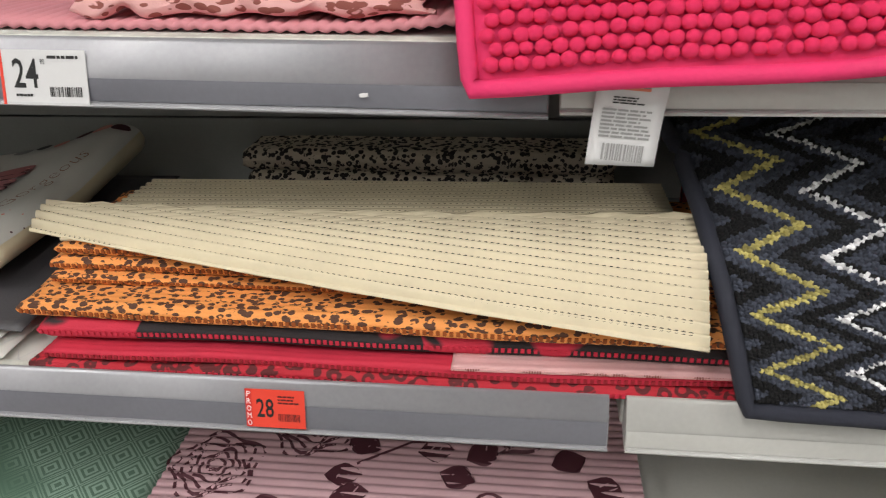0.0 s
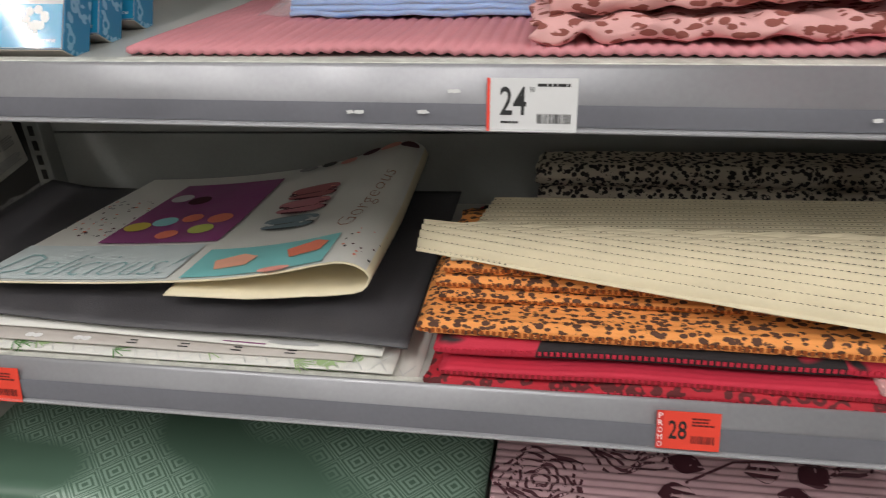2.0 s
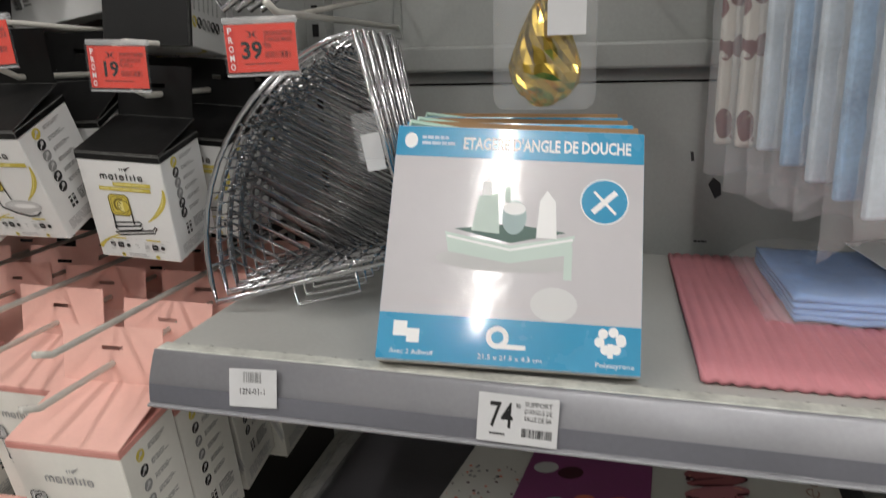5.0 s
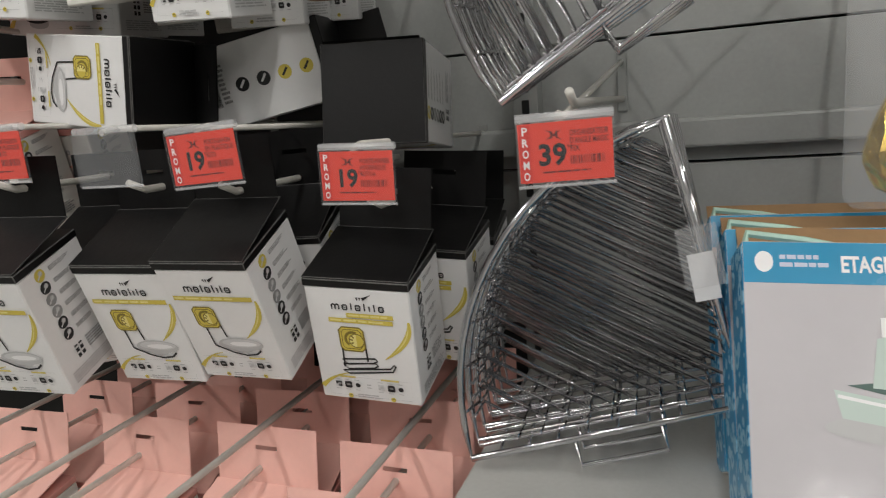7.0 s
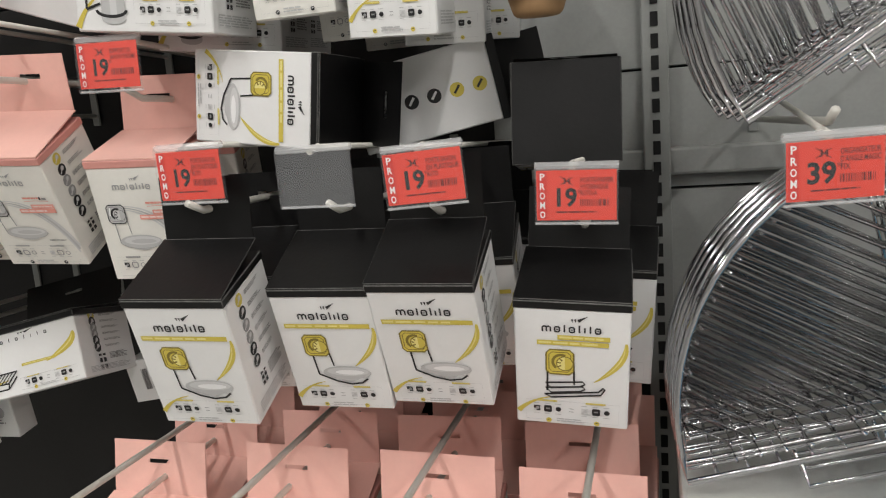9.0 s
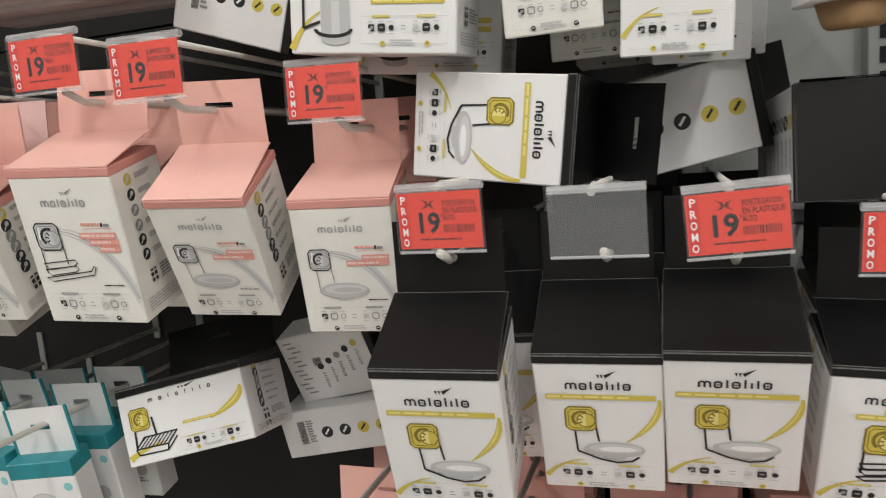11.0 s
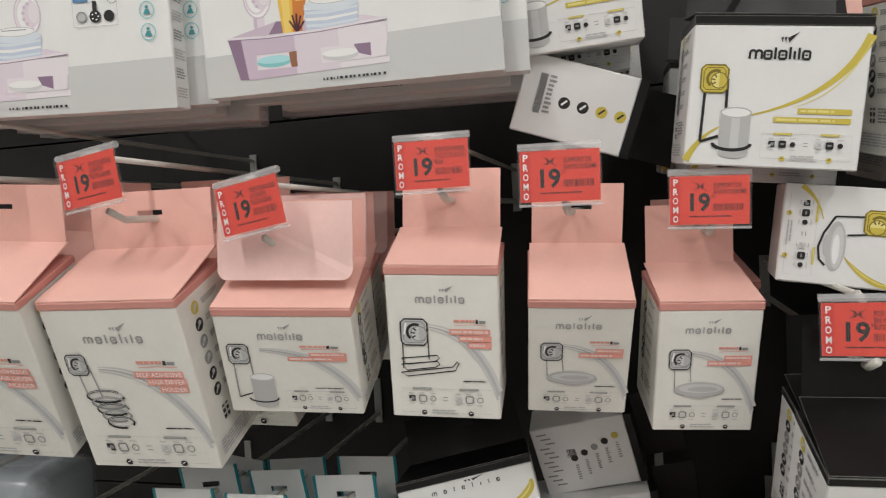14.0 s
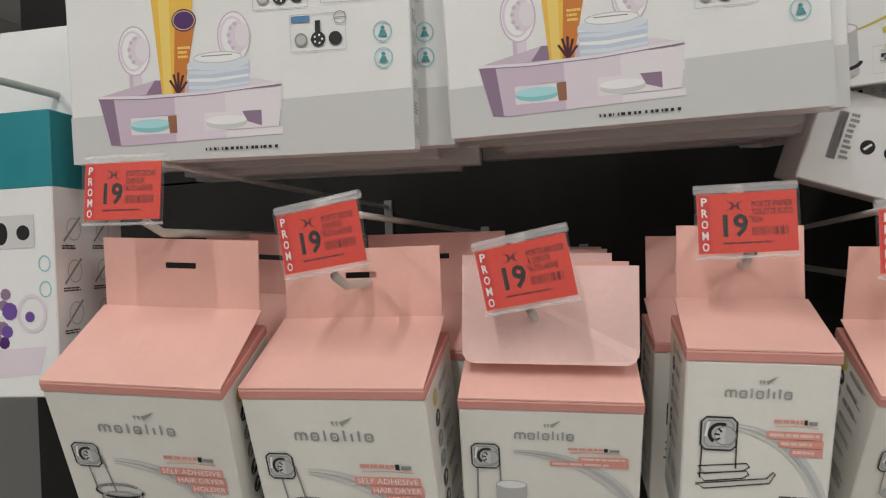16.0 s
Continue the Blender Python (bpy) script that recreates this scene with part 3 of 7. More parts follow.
def maker_mark(p, u, v, w, h, m):
    """The maker's mark as plain shapes: a winged tick above a row of arches, rings and bars; v is the row's foot."""
    k = h * 0.20
    x = u
    r = h * 0.40
    for q in range(2):
        p.stroke([(x, v), (x, v - h * 0.5)] + [(x + r * 0.62 * (1 - math.cos(a)), v - h * 0.5 - h * 0.24 * math.sin(a)) for a in (0.5, 1.1, 1.57, 2.1, 2.7)] + [(x + r * 1.24, v - h * 0.5), (x + r * 1.24, v)], k, m)
        x += r * 1.24
    gap = (w - 2.48 * r - 5.1 * r - 4 * k) / 7.0
    x += gap + 0.85 * r
    for kind in ("ring", 1.0, "ring", 1.05, 0.72, 1.0, "ring"):
        if kind == "ring":
            p.stroke(round_square(x, v - r * 0.92, r * 0.72, r * 0.85), k, m, True)
            p.rect(x - r * 0.30, v - r * 1.05, r * 0.60, r * 0.30, m)
            x += 0.85 * r + gap + k / 2
        else:
            p.stroke([(x, v), (x, v - h * kind)], k, m)
            x += k / 2 + gap + (0.85 * r if kind == 1.0 else k / 2)
    # wings
    c, t = u + 0.52 * w, v - 1.75 * h
    for i in range(3):
        d = 0.055 * w * i
        p.poly([(c + d, t + 0.35 * h), (c + d - 0.03 * w, t - 0.1 * h), (c + d + 0.012 * w, t - 0.18 * h)], m)
    p.poly([(c + 0.11 * w, t + 0.30 * h), (c + 0.27 * w, t - 0.62 * h), (c + 0.13 * w, t - 0.22 * h), (c + 0.09 * w, t)], m)


def pad_drawing(p, u, v, s, pad, line):
    gold = pad is GOLD
    p.poly(round_square(u, v, s, s * 1.05), pad if gold else PALE)
    p.stroke(round_square(u, v, s, s * 1.05), s * 0.12, GOLD_D if gold else INK, True)
    p.stroke(round_square(u, v, s * 0.80, s * 0.84), s * 0.07, GOLD_D if gold else GREY, True)
    p.ellipse(u + s * 0.10, v, s * 0.62, s * 0.62, s * 0.22, GOLD_D if gold else INK, 2.2, 5.2)
    p.disc(u + s * 0.36, v + s * 0.12, s * 0.60, GOLD_P if gold else MIST)
    p.poly([(u + s * 0.36, v - s * 0.48), (u + s * 0.36, v + s * 0.72), (u + s * 0.86, v + s * 0.50), (u + s * 0.92, v - s * 0.20)], pad if gold else PALE)
    p.ellipse(u + s * 0.36, v + s * 0.12, s * 0.60, s * 0.60, s * 0.08, GOLD_D if gold else GREY)
    for a in (2.6, 3.3, 4.0):
        p.stroke([(u + s * 0.36 + s * 0.60 * math.cos(a), v + s * 0.12 + s * 0.60 * math.sin(a)), (u + s * 0.36 + s * 0.30 * math.cos(a), v + s * 0.12 + s * 0.30 * math.sin(a))], s * 0.12, GOLD_D if gold else INK)
    if not gold:
        p.stroke([(u - s * 0.6, v - s * 0.75), (u - s * 0.75, v + s * 0.2)], s * 0.16, WHITE)


def product(p, kind, W, H, pad, line, ware):
    gold = pad is GOLD
    k = 0.013 * W * (1.3 if gold else 0.8)
    wire = line if gold else GREY
    if kind == "dish":
        s = 0.120 * W if gold else 0.105 * W
        u, v = (0.345 * W, 0.445 * H) if gold else (0.23 * W, 0.43 * H)
        dx, dy = (0.60 * W, 0.675 * H) if gold else (0.44 * W, 0.665 * H)
        p.stroke([(u - s * 0.5, v), (u - s * 0.35, v + 0.245 * H), (u - s * 0.1, v + 0.26 * H)], k, wire)
        p.stroke([(u + s * 0.9, v), (u + s * 1.15, v + 0.17 * H)], k, wire)
        p.disc(dx, dy, 0.25 * W, ware, 0.058 * H, 24)
        p.disc(dx + 0.01 * W, dy - 0.010 * H, 0.215 * W, MIST, 0.036 * H, 24)
        p.disc(dx + 0.03 * W, dy - 0.004 * H, 0.15 * W, WHITE if gold else PALE, 0.020 * H, 24)
        p.disc(dx, dy + 0.05 * H, 0.11 * W, ware, 0.022 * H)
        if gold:
            p.stroke([(u - s * 0.35, v + 0.245 * H), (dx - 0.12 * W, dy + 0.075 * H), (dx + 0.02 * W, dy + 0.098 * H), (dx + 0.14 * W, dy + 0.085 * H), (dx + 0.20 * W, dy + 0.05 * H)], k * 1.2, line)
        else:
            p.ellipse(dx, dy, 0.25 * W, 0.058 * H, k * 0.5, GREY, 0.0, math.pi)
            p.ellipse(dx, dy, 0.25 * W, 0.058 * H, k * 0.3, PALE, math.pi, 6.28)
    elif kind == "cup":
        s = 0.078 * W
        u, v = 0.14 * W, 0.42 * H
        p.stroke([(u - s * 0.6, v), (u - s * 0.7, v + 0.42 * H)], k, wire)
        p.stroke([(u + s * 1.0, v), (u + s * 1.05, v + 0.22 * H)], k, wire)
        p.rect(0.195 * W, 0.64 * H, 0.175 * W, 0.27 * H, ware)
        p.rect(0.195 * W, 0.64 * H, 0.03 * W, 0.27 * H, PALE)
        p.rect(0.26 * W, 0.64 * H, 0.05 * W, 0.28 * H, MIST if gold else PALE)
        p.disc(0.2825 * W, 0.91 * H, 0.0875 * W, ware, 0.035 * H)
        p.disc(0.2825 * W, 0.64 * H, 0.0875 * W, WHITE, 0.033 * H)
        p.ellipse(0.2825 * W, 0.64 * H, 0.0875 * W, 0.033 * H, k * 0.5, PALE)
        p.stroke([(u - s * 0.7, v + 0.42 * H), (0.19 * W, 0.80 * H)], k, line)
        p.ellipse(0.27 * W, 0.845 * H, 0.11 * W, 0.045 * H, k * 1.2, line, 0, math.pi)
    elif kind == "paper":
        s = 0.120 * W
        u, v = (0.40 * W, 0.47 * H) if gold else (0.24 * W, 0.42 * H)
        o = u - 0.24 * W
        p.stroke([(u - s * 0.9, v), (u - s * 0.95, v + 0.24 * H)], k, line)
        p.stroke([(u + s * 1.0, v), (u + s * 1.05, v + 0.18 * H)], k, line)
        for dv in (0.175, 0.215):
            p.stroke([(o + 0.11 * W, v + dv * H), (o + 0.44 * W, v + (dv - 0.025) * H), (o + 0.46 * W, v + (dv - 0.005) * H), (o + 0.42 * W, v + (dv + 0.015) * H), (o + 0.16 * W, v + (dv + 0.04) * H)], k, line, True)
        p.stroke([(o + 0.10 * W, v + 0.27 * H), (o + 0.58 * W, v + 0.225 * H), (o + 0.62 * W, v + 0.19 * H), (o + 0.635 * W, v + 0.20 * H), (o + 0.60 * W, v + 0.25 * H), (o + 0.16 * W, v + 0.295 * H)], k, line, True)
    elif kind == "spiral":
        s = 0.075 * W
        u, v = 0.15 * W, 0.355 * H
        p.stroke([(u - s * 0.2, v), (u + s * 0.1, v + 0.20 * H), (u + s * 1.2, v + 0.24 * H)], k, wire)
        p.stroke([(u + s * 1.1, v), (u + s * 1.5, v + 0.19 * H)], k, wire)
        for i in range(5):
            c = ((0.285 + 0.014 * i) * W, (0.545 + 0.040 * i) * H)
            p.ellipse(*c, (0.140 - 0.010 * i) * W, 0.036 * H, k * 1.5, INK if i % 2 == 0 else GREY, 0.3 * i, 0.3 * i + 5.6)
            p.ellipse(c[0], c[1] - 0.006 * H, (0.132 - 0.010 * i) * W, 0.030 * H, k * 0.6, PALE)
    elif kind == "rack":
        s = 0.075 * W
        u, v = 0.15 * W, 0.42 * H
        p.stroke([(u - s * 0.6, v), (u - s * 0.8, v + 0.35 * H)], k, line)
        p.stroke([(u + s * 1.3, v), (u + s * 1.5, v + 0.25 * H)], k, line)
        for i in range(9):
            t = i / 8
            p.stroke([((0.08 + 0.26 * t) * W, 0.79 * H), ((0.17 + 0.25 * t) * W, 0.66 * H)], k * 0.45, line)
        p.stroke([(0.08 * W, 0.79 * H), (0.16 * W, 0.655 * H), (0.43 * W, 0.655 * H), (0.34 * W, 0.80 * H)], k * 0.7, line, True)
        p.stroke([(0.10 * W, 0.87 * H), (0.33 * W, 0.88 * H), (0.42 * W, 0.73 * H)], k * 0.7, line)
        p.stroke([(0.08 * W, 0.79 * H), (0.10 * W, 0.87 * H)], k * 0.7, line)
        p.stroke([(0.34 * W, 0.80 * H), (0.33 * W, 0.88 * H)], k * 0.7, line)
    else:
        s = 0.105 * W
        u, v = 0.30 * W, 0.30 * H
        p.ellipse(u + s * 0.5, v + 0.09 * H, s * 0.5, 0.055 * H, k * 1.2, wire)
        p.stroke([(u + s * 0.5, v + 0.13 * H), (u + s * 0.45, v + 0.22 * H), (u + s * 0.3, v + 0.31 * H), (u + s * 0.6, v + 0.36 * H), (u + s * 1.1, v + 0.36 * H), (u + s * 1.4, v + 0.30 * H)], k * 1.4, line)
    pad_drawing(p, u, v, s, pad, line)


def ribbon(p, pts, widths, m):
    """A printed band along a smooth line; widths at its ends and middle swell evenly."""
    n = 18
    prev = None
    for i in range(n + 1):
        t = i / n
        (ax, ay), (bx, by), (cx, cy) = pts
        x = (1 - t) ** 2 * ax + 2 * t * (1 - t) * bx + t * t * cx
        y = (1 - t) ** 2 * ay + 2 * t * (1 - t) * by + t * t * cy
        dx, dy = 2 * (1 - t) * (bx - ax) + 2 * t * (cx - bx), 2 * (1 - t) * (by - ay) + 2 * t * (cy - by)
        d = math.hypot(dx, dy) or 1.0
        w = (widths[0] * (1 - t) ** 2 + widths[1] * 2 * t * (1 - t) + widths[2] * t * t) / 2
        a, c = (x - dy / d * w, y + dx / d * w), (x + dy / d * w, y - dx / d * w)
        if prev:
            p.poly([prev[1], c, a, prev[0]], m)
        prev = (a, c)


def swoosh(p, W, H, kind):
    if kind == "cup":
        ribbon(p, [(0.995 * W, 0.12 * H), (0.86 * W, 0.52 * H), (0.36 * W, 0.655 * H)], (0.055 * W, 0.03 * W, 0.008 * W), GOLD)
        ribbon(p, [(0.995 * W, 0.16 * H), (0.88 * W, 0.50 * H), (0.60 * W, 0.595 * H)], (0.004 * W, 0.012 * W, 0.002 * W), GOLD_P)
        ribbon(p, [(0.19 * W, 0.74 * H), (0.08 * W, 0.80 * H), (0.01 * W, 0.97 * H)], (0.008 * W, 0.02 * W, 0.045 * W), GOLD)
    else:
        ribbon(p, [(0.965 * W, 0.30 * H), (0.99 * W, 0.46 * H), (0.70 * W, 0.62 * H)], (0.02 * W, 0.10 * W, 0.006 * W), GOLD)
        ribbon(p, [(0.955 * W, 0.33 * H), (0.96 * W, 0.45 * H), (0.76 * W, 0.585 * H)], (0.004 * W, 0.022 * W, 0.002 * W), GOLD_P)
        ribbon(p, [(0.34 * W, 0.76 * H), (0.14 * W, 0.79 * H), (0.02 * W, 0.90 * H)], (0.006 * W, 0.02 * W, 0.05 * W), GOLD)


def icon_row(p, x0, x1, v0, W, H, gold):
    """Boxed row of small pictograms with captions above and ticks below."""
    wd = (x1 - x0) * W
    hh = 0.165 * H
    p.stroke([(x0 * W, v0 * H), (x1 * W, v0 * H), (x1 * W, v0 * H + hh), (x0 * W, v0 * H + hh)], 0.0022 * W, PALE, True)
    r = 0.036 * wd
    mid = v0 * H + 0.42 * hh
    for f0 in (0.10, 0.62):
        cap = x0 * W + (f0 + 0.03) * wd
        p.rect(cap, v0 * H - 0.006 * H, 0.21 * wd, 0.014 * H, GOLD if gold else GREY)
        p.rect(cap + 0.01 * wd, v0 * H - 0.002 * H, 0.19 * wd, 0.004 * H, GOLD_P if gold else PALE)
        for i, f in enumerate((0.02, 0.14, 0.255)):
            c = x0 * W + (f0 + f) * wd
            p.bars(c - r, mid - 2.0 * r, 2 * r, r * 0.5, 1, PALE, i + 3)
            if i == 0:
                ink = INK if f0 < 0.5 else PALE
                p.rect(c - r, mid - r, 2 * r, 2 * r, ink if f0 < 0.5 else MIST)
                p.disc(c + r * 0.2, mid, r * 0.6, GREY if f0 < 0.5 else PALE, n=8)
                p.rect(c - r, mid + r * 0.2, r * 0.8, r * 0.8, MIST if f0 < 0.5 else PALE)
            elif i == 1:
                if gold:
                    p.poly(round_square(c, mid, r * 1.2, r * 1.2), INK)
                    p.rect(c - r * 0.6, mid - r * 0.3, r * 1.2, r * 0.5, GREY)
                else:
                    p.stroke(round_square(c, mid, r * 1.1, r * 1.1), r * 0.42, GREY, True)
            elif gold:
                p.disc(c, mid, r * 0.85, INK, n=12)
            else:
                p.ellipse(c, mid, r * 0.85, r * 0.85, r * 0.26, GREY)
            p.bars(c - r, mid + 1.7 * r, 2 * r, r * 0.45, 1, PALE, i + 7)
        tick = x0 * W + (f0 + 0.15) * wd
        p.disc(tick, v0 * H + hh, r * 0.85, GOLD if gold else INK, n=10)
        p.stroke([(tick - r * 0.4, v0 * H + hh), (tick + r * 0.4, v0 * H + hh - r * 0.3)], r * 0.25, INK if gold else WHITE)
    c = x0 * W + 0.495 * wd
    for dv in (-0.6, 0.5):
        p.stroke([(c - r * 0.7, mid + dv * r), (c + r * 0.7, mid + dv * r)], r * 0.22, GREY)
    p.bars(x0 * W + 0.34 * wd, v0 * H + hh * 0.86, 0.30 * wd, hh * 0.22, 2, PALE, 5)


def front_print(kind, W, H, style, words=()):
    p = Print(face_put(-W / 2, 0.0))
    gold = style == "gold"
    wide = kind == "cup"
    if gold:
        swoosh(p, W, H, kind)
        if wide:
            maker_mark(p, 0.33 * W, 0.285 * H, 0.34 * W, 0.075 * H, INK)
        else:
            maker_mark(p, 0.25 * W, 0.232 * H, 0.50 * W, 0.055 * H, INK)
        bands = ((0.63, 0.60, 0.30), (0.50, 0.66, 0.43)) if wide else ((0.38, 0.255, 0.45), (0.20, 0.30, 0.62)) if kind == "paper" else ((0.48, 0.57, 0.30),) if kind == "rack" else ((0.08, 0.268, 0.86),)
        for a, c, w in bands:
            p.rect(a * W, c * H, w * W, 0.036 * H, GOLD)
            p.bars((a + 0.015) * W, (c + 0.010) * H, (w - 0.03) * W, 0.026 * H, 1, GOLD_P, int(a * 50))
        product(p, kind, W, H, GOLD, INK, PALE)
    else:
        for i, m in enumerate((MIST, PALE, MIST)):
            ribbon(p, [(0.30 * W, (0.37 + 0.012 * i) * H), (0.80 * W, (0.36 + 0.035 * i) * H), ((0.995 - 0.01 * i) * W, (0.80 + 0.03 * i) * H)], (0.006 * W, 0.030 * W, (0.050 - 0.015 * i) * W), m)
        if wide:
            maker_mark(p, 0.31 * W, 0.280 * H, 0.32 * W, 0.062 * H, FOIL)
        else:
            maker_mark(p, 0.27 * W, 0.230 * H, 0.43 * W, 0.047 * H, FOIL)
        p.bars(0.60 * W, 0.335 * H, 0.20 * W, 0.030 * H, 1, ROSE, 6)
        p.rect(0.795 * W, 0.333 * H, 0.022 * W, 0.026 * H, INK)
        p.rect(0.825 * W, 0.340 * H, 0.055 * W, 0.018 * H, GREY)
        p.stroke([(0.61 * W, 0.372 * H), (0.75 * W, 0.366 * H), (0.89 * W, 0.372 * H)], 0.005 * W, ROSE)
        rows = [(0.56, 0.395, 0.36), (0.64, 0.438, 0.29), (0.72, 0.481, 0.21)] if words or kind == "paper" else [(0.66, 0.400, 0.27), (0.50, 0.440, 0.43)]
        for i, (a, c, w) in enumerate(rows):
            p.rect(a * W, c * H, w * W, 0.039 * H, ROSE)
            if words:
                p.text(words[i], (a + 0.012) * W, (c + 0.032) * H, 0.025 * H, WHITE, (w - 0.024) * W)
            else:
                p.bars((a + 0.015) * W, (c + 0.011) * H, (w - 0.03) * W, 0.028 * H, 1, ROSE_P, i + 2)
        product(p, kind, W, H, GREY, INK, PALE)
        p.bars(0.67 * W, 0.735 * H, 0.27 * W, 0.014 * H, 1, INK, 8)
    if kind == "cup" or kind == "rack":
        icon_row(p, 0.44, 0.95, 0.77, W, H, gold)
    else:
        icon_row(p, 0.09, 0.92, 0.795, W, H, gold)
    return p


def side_prints(W, H, D, dark, parent):
    for sx, nm in ((1, "side_print"), (-1, "side_print")):
        put = (lambda u, v, lf: (W / 2 + lf, u, -v)) if sx > 0 else (lambda u, v, lf: (-W / 2 - lf, D - u, -v))
        p = Print(put)
        r = 0.075 * min(D, 0.085)
        for i in range(6):
            v = (0.12 + 0.095 * i) * H
            p.disc(0.30 * D, v, r, GOLD if i == 0 else INK if i in (1, 4, 5) else GREY)
            p.disc(0.30 * D + r * 0.2, v - r * 0.2, r * 0.40, PALE)
            p.stroke([(0.30 * D - r * 0.6, v + r * 0.5), (0.30 * D + r * 0.5, v - r * 0.4)], r * 0.22, MIST)
            p.bars(0.44 * D, v - 0.016 * H, 0.34 * D, 0.034 * H, 3, GREY, i + 2)
        q = 0.17 * D
        for a in range(7):
            for c in range(7):
                if (a * 5 + c * 3 + a * c) % 3:
                    p.rect(0.26 * D + q * a / 7, 0.70 * H + q * c / 7, q / 7, q / 7, INK)
        p.bars(0.48 * D, 0.70 * H, 0.36 * D, 0.10 * H, 5, GREY, 4)
        p.bars(0.10 * D, 0.86 * H, 0.78 * D, 0.09 * H, 5, PALE, 9)
        p.done(nm, parent)


def carton(name, W, H, D, style, kind, label, m, group, words=(), tab=0.056, tab_tilt=18.0, flap=False, lid_open=0.010, taboff=0.0, sides=True):
    """A hanging carton: origin at the middle of its front top edge; x right, y back, z up."""
    card, cap, edge = (CARD_B, BLACK, BLACK) if style == "gold" else (CARD, PINK, PINK_SHADED) if style == "pink" else (CARD_B, TEAL, TEAL)
    t = thing(name, m, label, "carton", group)
    lip = 0.008
    bm = block(-W / 2, W / 2, 0, D, -H, -lip, 0.0012, 1)
    body = part("carton_body", bm, card, t)
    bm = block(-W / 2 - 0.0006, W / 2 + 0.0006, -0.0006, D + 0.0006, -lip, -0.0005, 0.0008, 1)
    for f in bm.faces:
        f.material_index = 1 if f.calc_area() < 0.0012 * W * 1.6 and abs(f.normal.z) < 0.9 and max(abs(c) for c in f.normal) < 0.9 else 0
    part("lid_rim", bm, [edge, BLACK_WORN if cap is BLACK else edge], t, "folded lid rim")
    # lid rises towards the hang tab
    bm = bmesh.new()
    pts = [(-W / 2, 0, 0), (W / 2, 0, 0), (W / 2 - 0.001, D, lid_open), (-W / 2 + 0.001, D, lid_open)]
    a = [bm.verts.new(q) for q in pts]
    c = [bm.verts.new((q[0], q[1], q[2] + 0.0011)) for q in pts]
    bm.faces.new(a[::-1])
    bm.faces.new(c)
    for i in range(4):
        bm.faces.new((a[i], a[(i + 1) % 4], c[(i + 1) % 4], c[i]))
    top = part("lid", bm, cap, t)
    if cap is BLACK:
        bm = bmesh.new()
        tube_into(bm, [(q[0], q[1], q[2] + 0.0009) for q in pts], 0.0005, 4, True)
        part("worn_edge", bm, BLACK_WORN, top, "scuffed pale lid edge")
    # hang tab with a slot, folded up at the back
    bm = bmesh.new()
    hw, sl, sh = W / 2 - 0.003, min(0.013, W * 0.15), 0.0024
    rot = Matrix.Rotation(radians(-tab_tilt), 4, "X")
    base = Vector((taboff, D, lid_open))
    zs = [0, tab * 0.62 - sh, tab * 0.62 + sh, tab]
    xs = [-hw, -sl, sl, hw]
    for yy in (0.0, 0.0012):
        grid = [[bm.verts.new(base + rot @ Vector((x, yy, z))) for x in xs] for z in zs]
        for j in range(3):
            for i in range(3):
                if (i, j) != (1, 1):
                    q = (grid[j][i], grid[j][i + 1], grid[j + 1][i + 1], grid[j + 1][i])
                    bm.faces.new(q if yy == 0 else q[::-1])
    part("hang_tab", bm, cap, top, "card hang tab with a slot")
    if flap:
        hw, ht, rr = W / 2 - 0.001, 0.070, 0.010
        rim = [(-hw, 0), (hw, 0)] + [(hw - rr + rr * math.cos(a), -ht + rr - rr * math.sin(a)) for a in (0, 0.4, 0.8, 1.2, 1.57)] + [(-hw + rr - rr * math.sin(a), -ht + rr - rr * math.cos(a)) for a in (0, 0.4, 0.8, 1.2, 1.57)]
        bm = bmesh.new()
        fr = [bm.verts.new((x, 0.004 * math.sin(-z / ht * 3), z)) for x, z in rim]
        bk_ = [bm.verts.new((x, 0.0012 + 0.004 * math.sin(-z / ht * 3), z)) for x, z in rim]
        bm.faces.new(fr[::-1])
        bm.faces.new(bk_)
        for i in range(len(rim)):
            j = (i + 1) % len(rim)
            bm.faces.new((fr[i], fr[j], bk_[j], bk_[i]))
        bm.transform(Matrix.Translation((0, D * 0.66, 0.079)) @ Matrix.Rotation(radians(-27), 4, "X"))
        part("tuck_flap", bm, PINK_FLAP, t, "loose pale pink tuck flap")
    front_print(kind, W, H, style, words).done("front_print", body)
    if sides:
        side_prints(W, H, D, style == "gold", body)
    return t


PT, PS = 0.0135, 0.012


def row_behind(first, steps, group):
    """More of the same carton further back on the same hook."""
    for dx, dy, dz, rz in steps:
        m = Matrix.Translation((dx, dy, dz)) @ first.matrix_basis @ pose(0, 0, 0, 0, 0, rz)
        tagged(copy_thing(first, m), group=group)


GP, GB = "pink hanging cartons", "black-topped hanging cartons"
hair = ("SELF ADHESIVE", "HAIR DRYER", "HOLDER")
p2 = carton("hanging_carton", 0.136, 0.180, 0.088, "pink", "spiral", "white carton with pink lid and coil hair dryer holder drawing", pose(-2.114, 0.854, 1.580, 20.0, 0.5, 3.0), GP, hair, lid_open=0.012)
p1 = copy_thing(p2, pose(-2.251, 0.822, 1.588, 25.0, 4.0, 8.0))
tagged(p1, "white carton with tilted pink lid and hair dryer holder drawing")
p3 = carton("hanging_carton", 0.127, 0.112, 0.080, "pink", "cup", "wide white carton with pink lid, loose flap and cup drawing", pose(-1.967, 0.893, 1.565, 22.0, 2.5, 7.0), GP, flap=True)
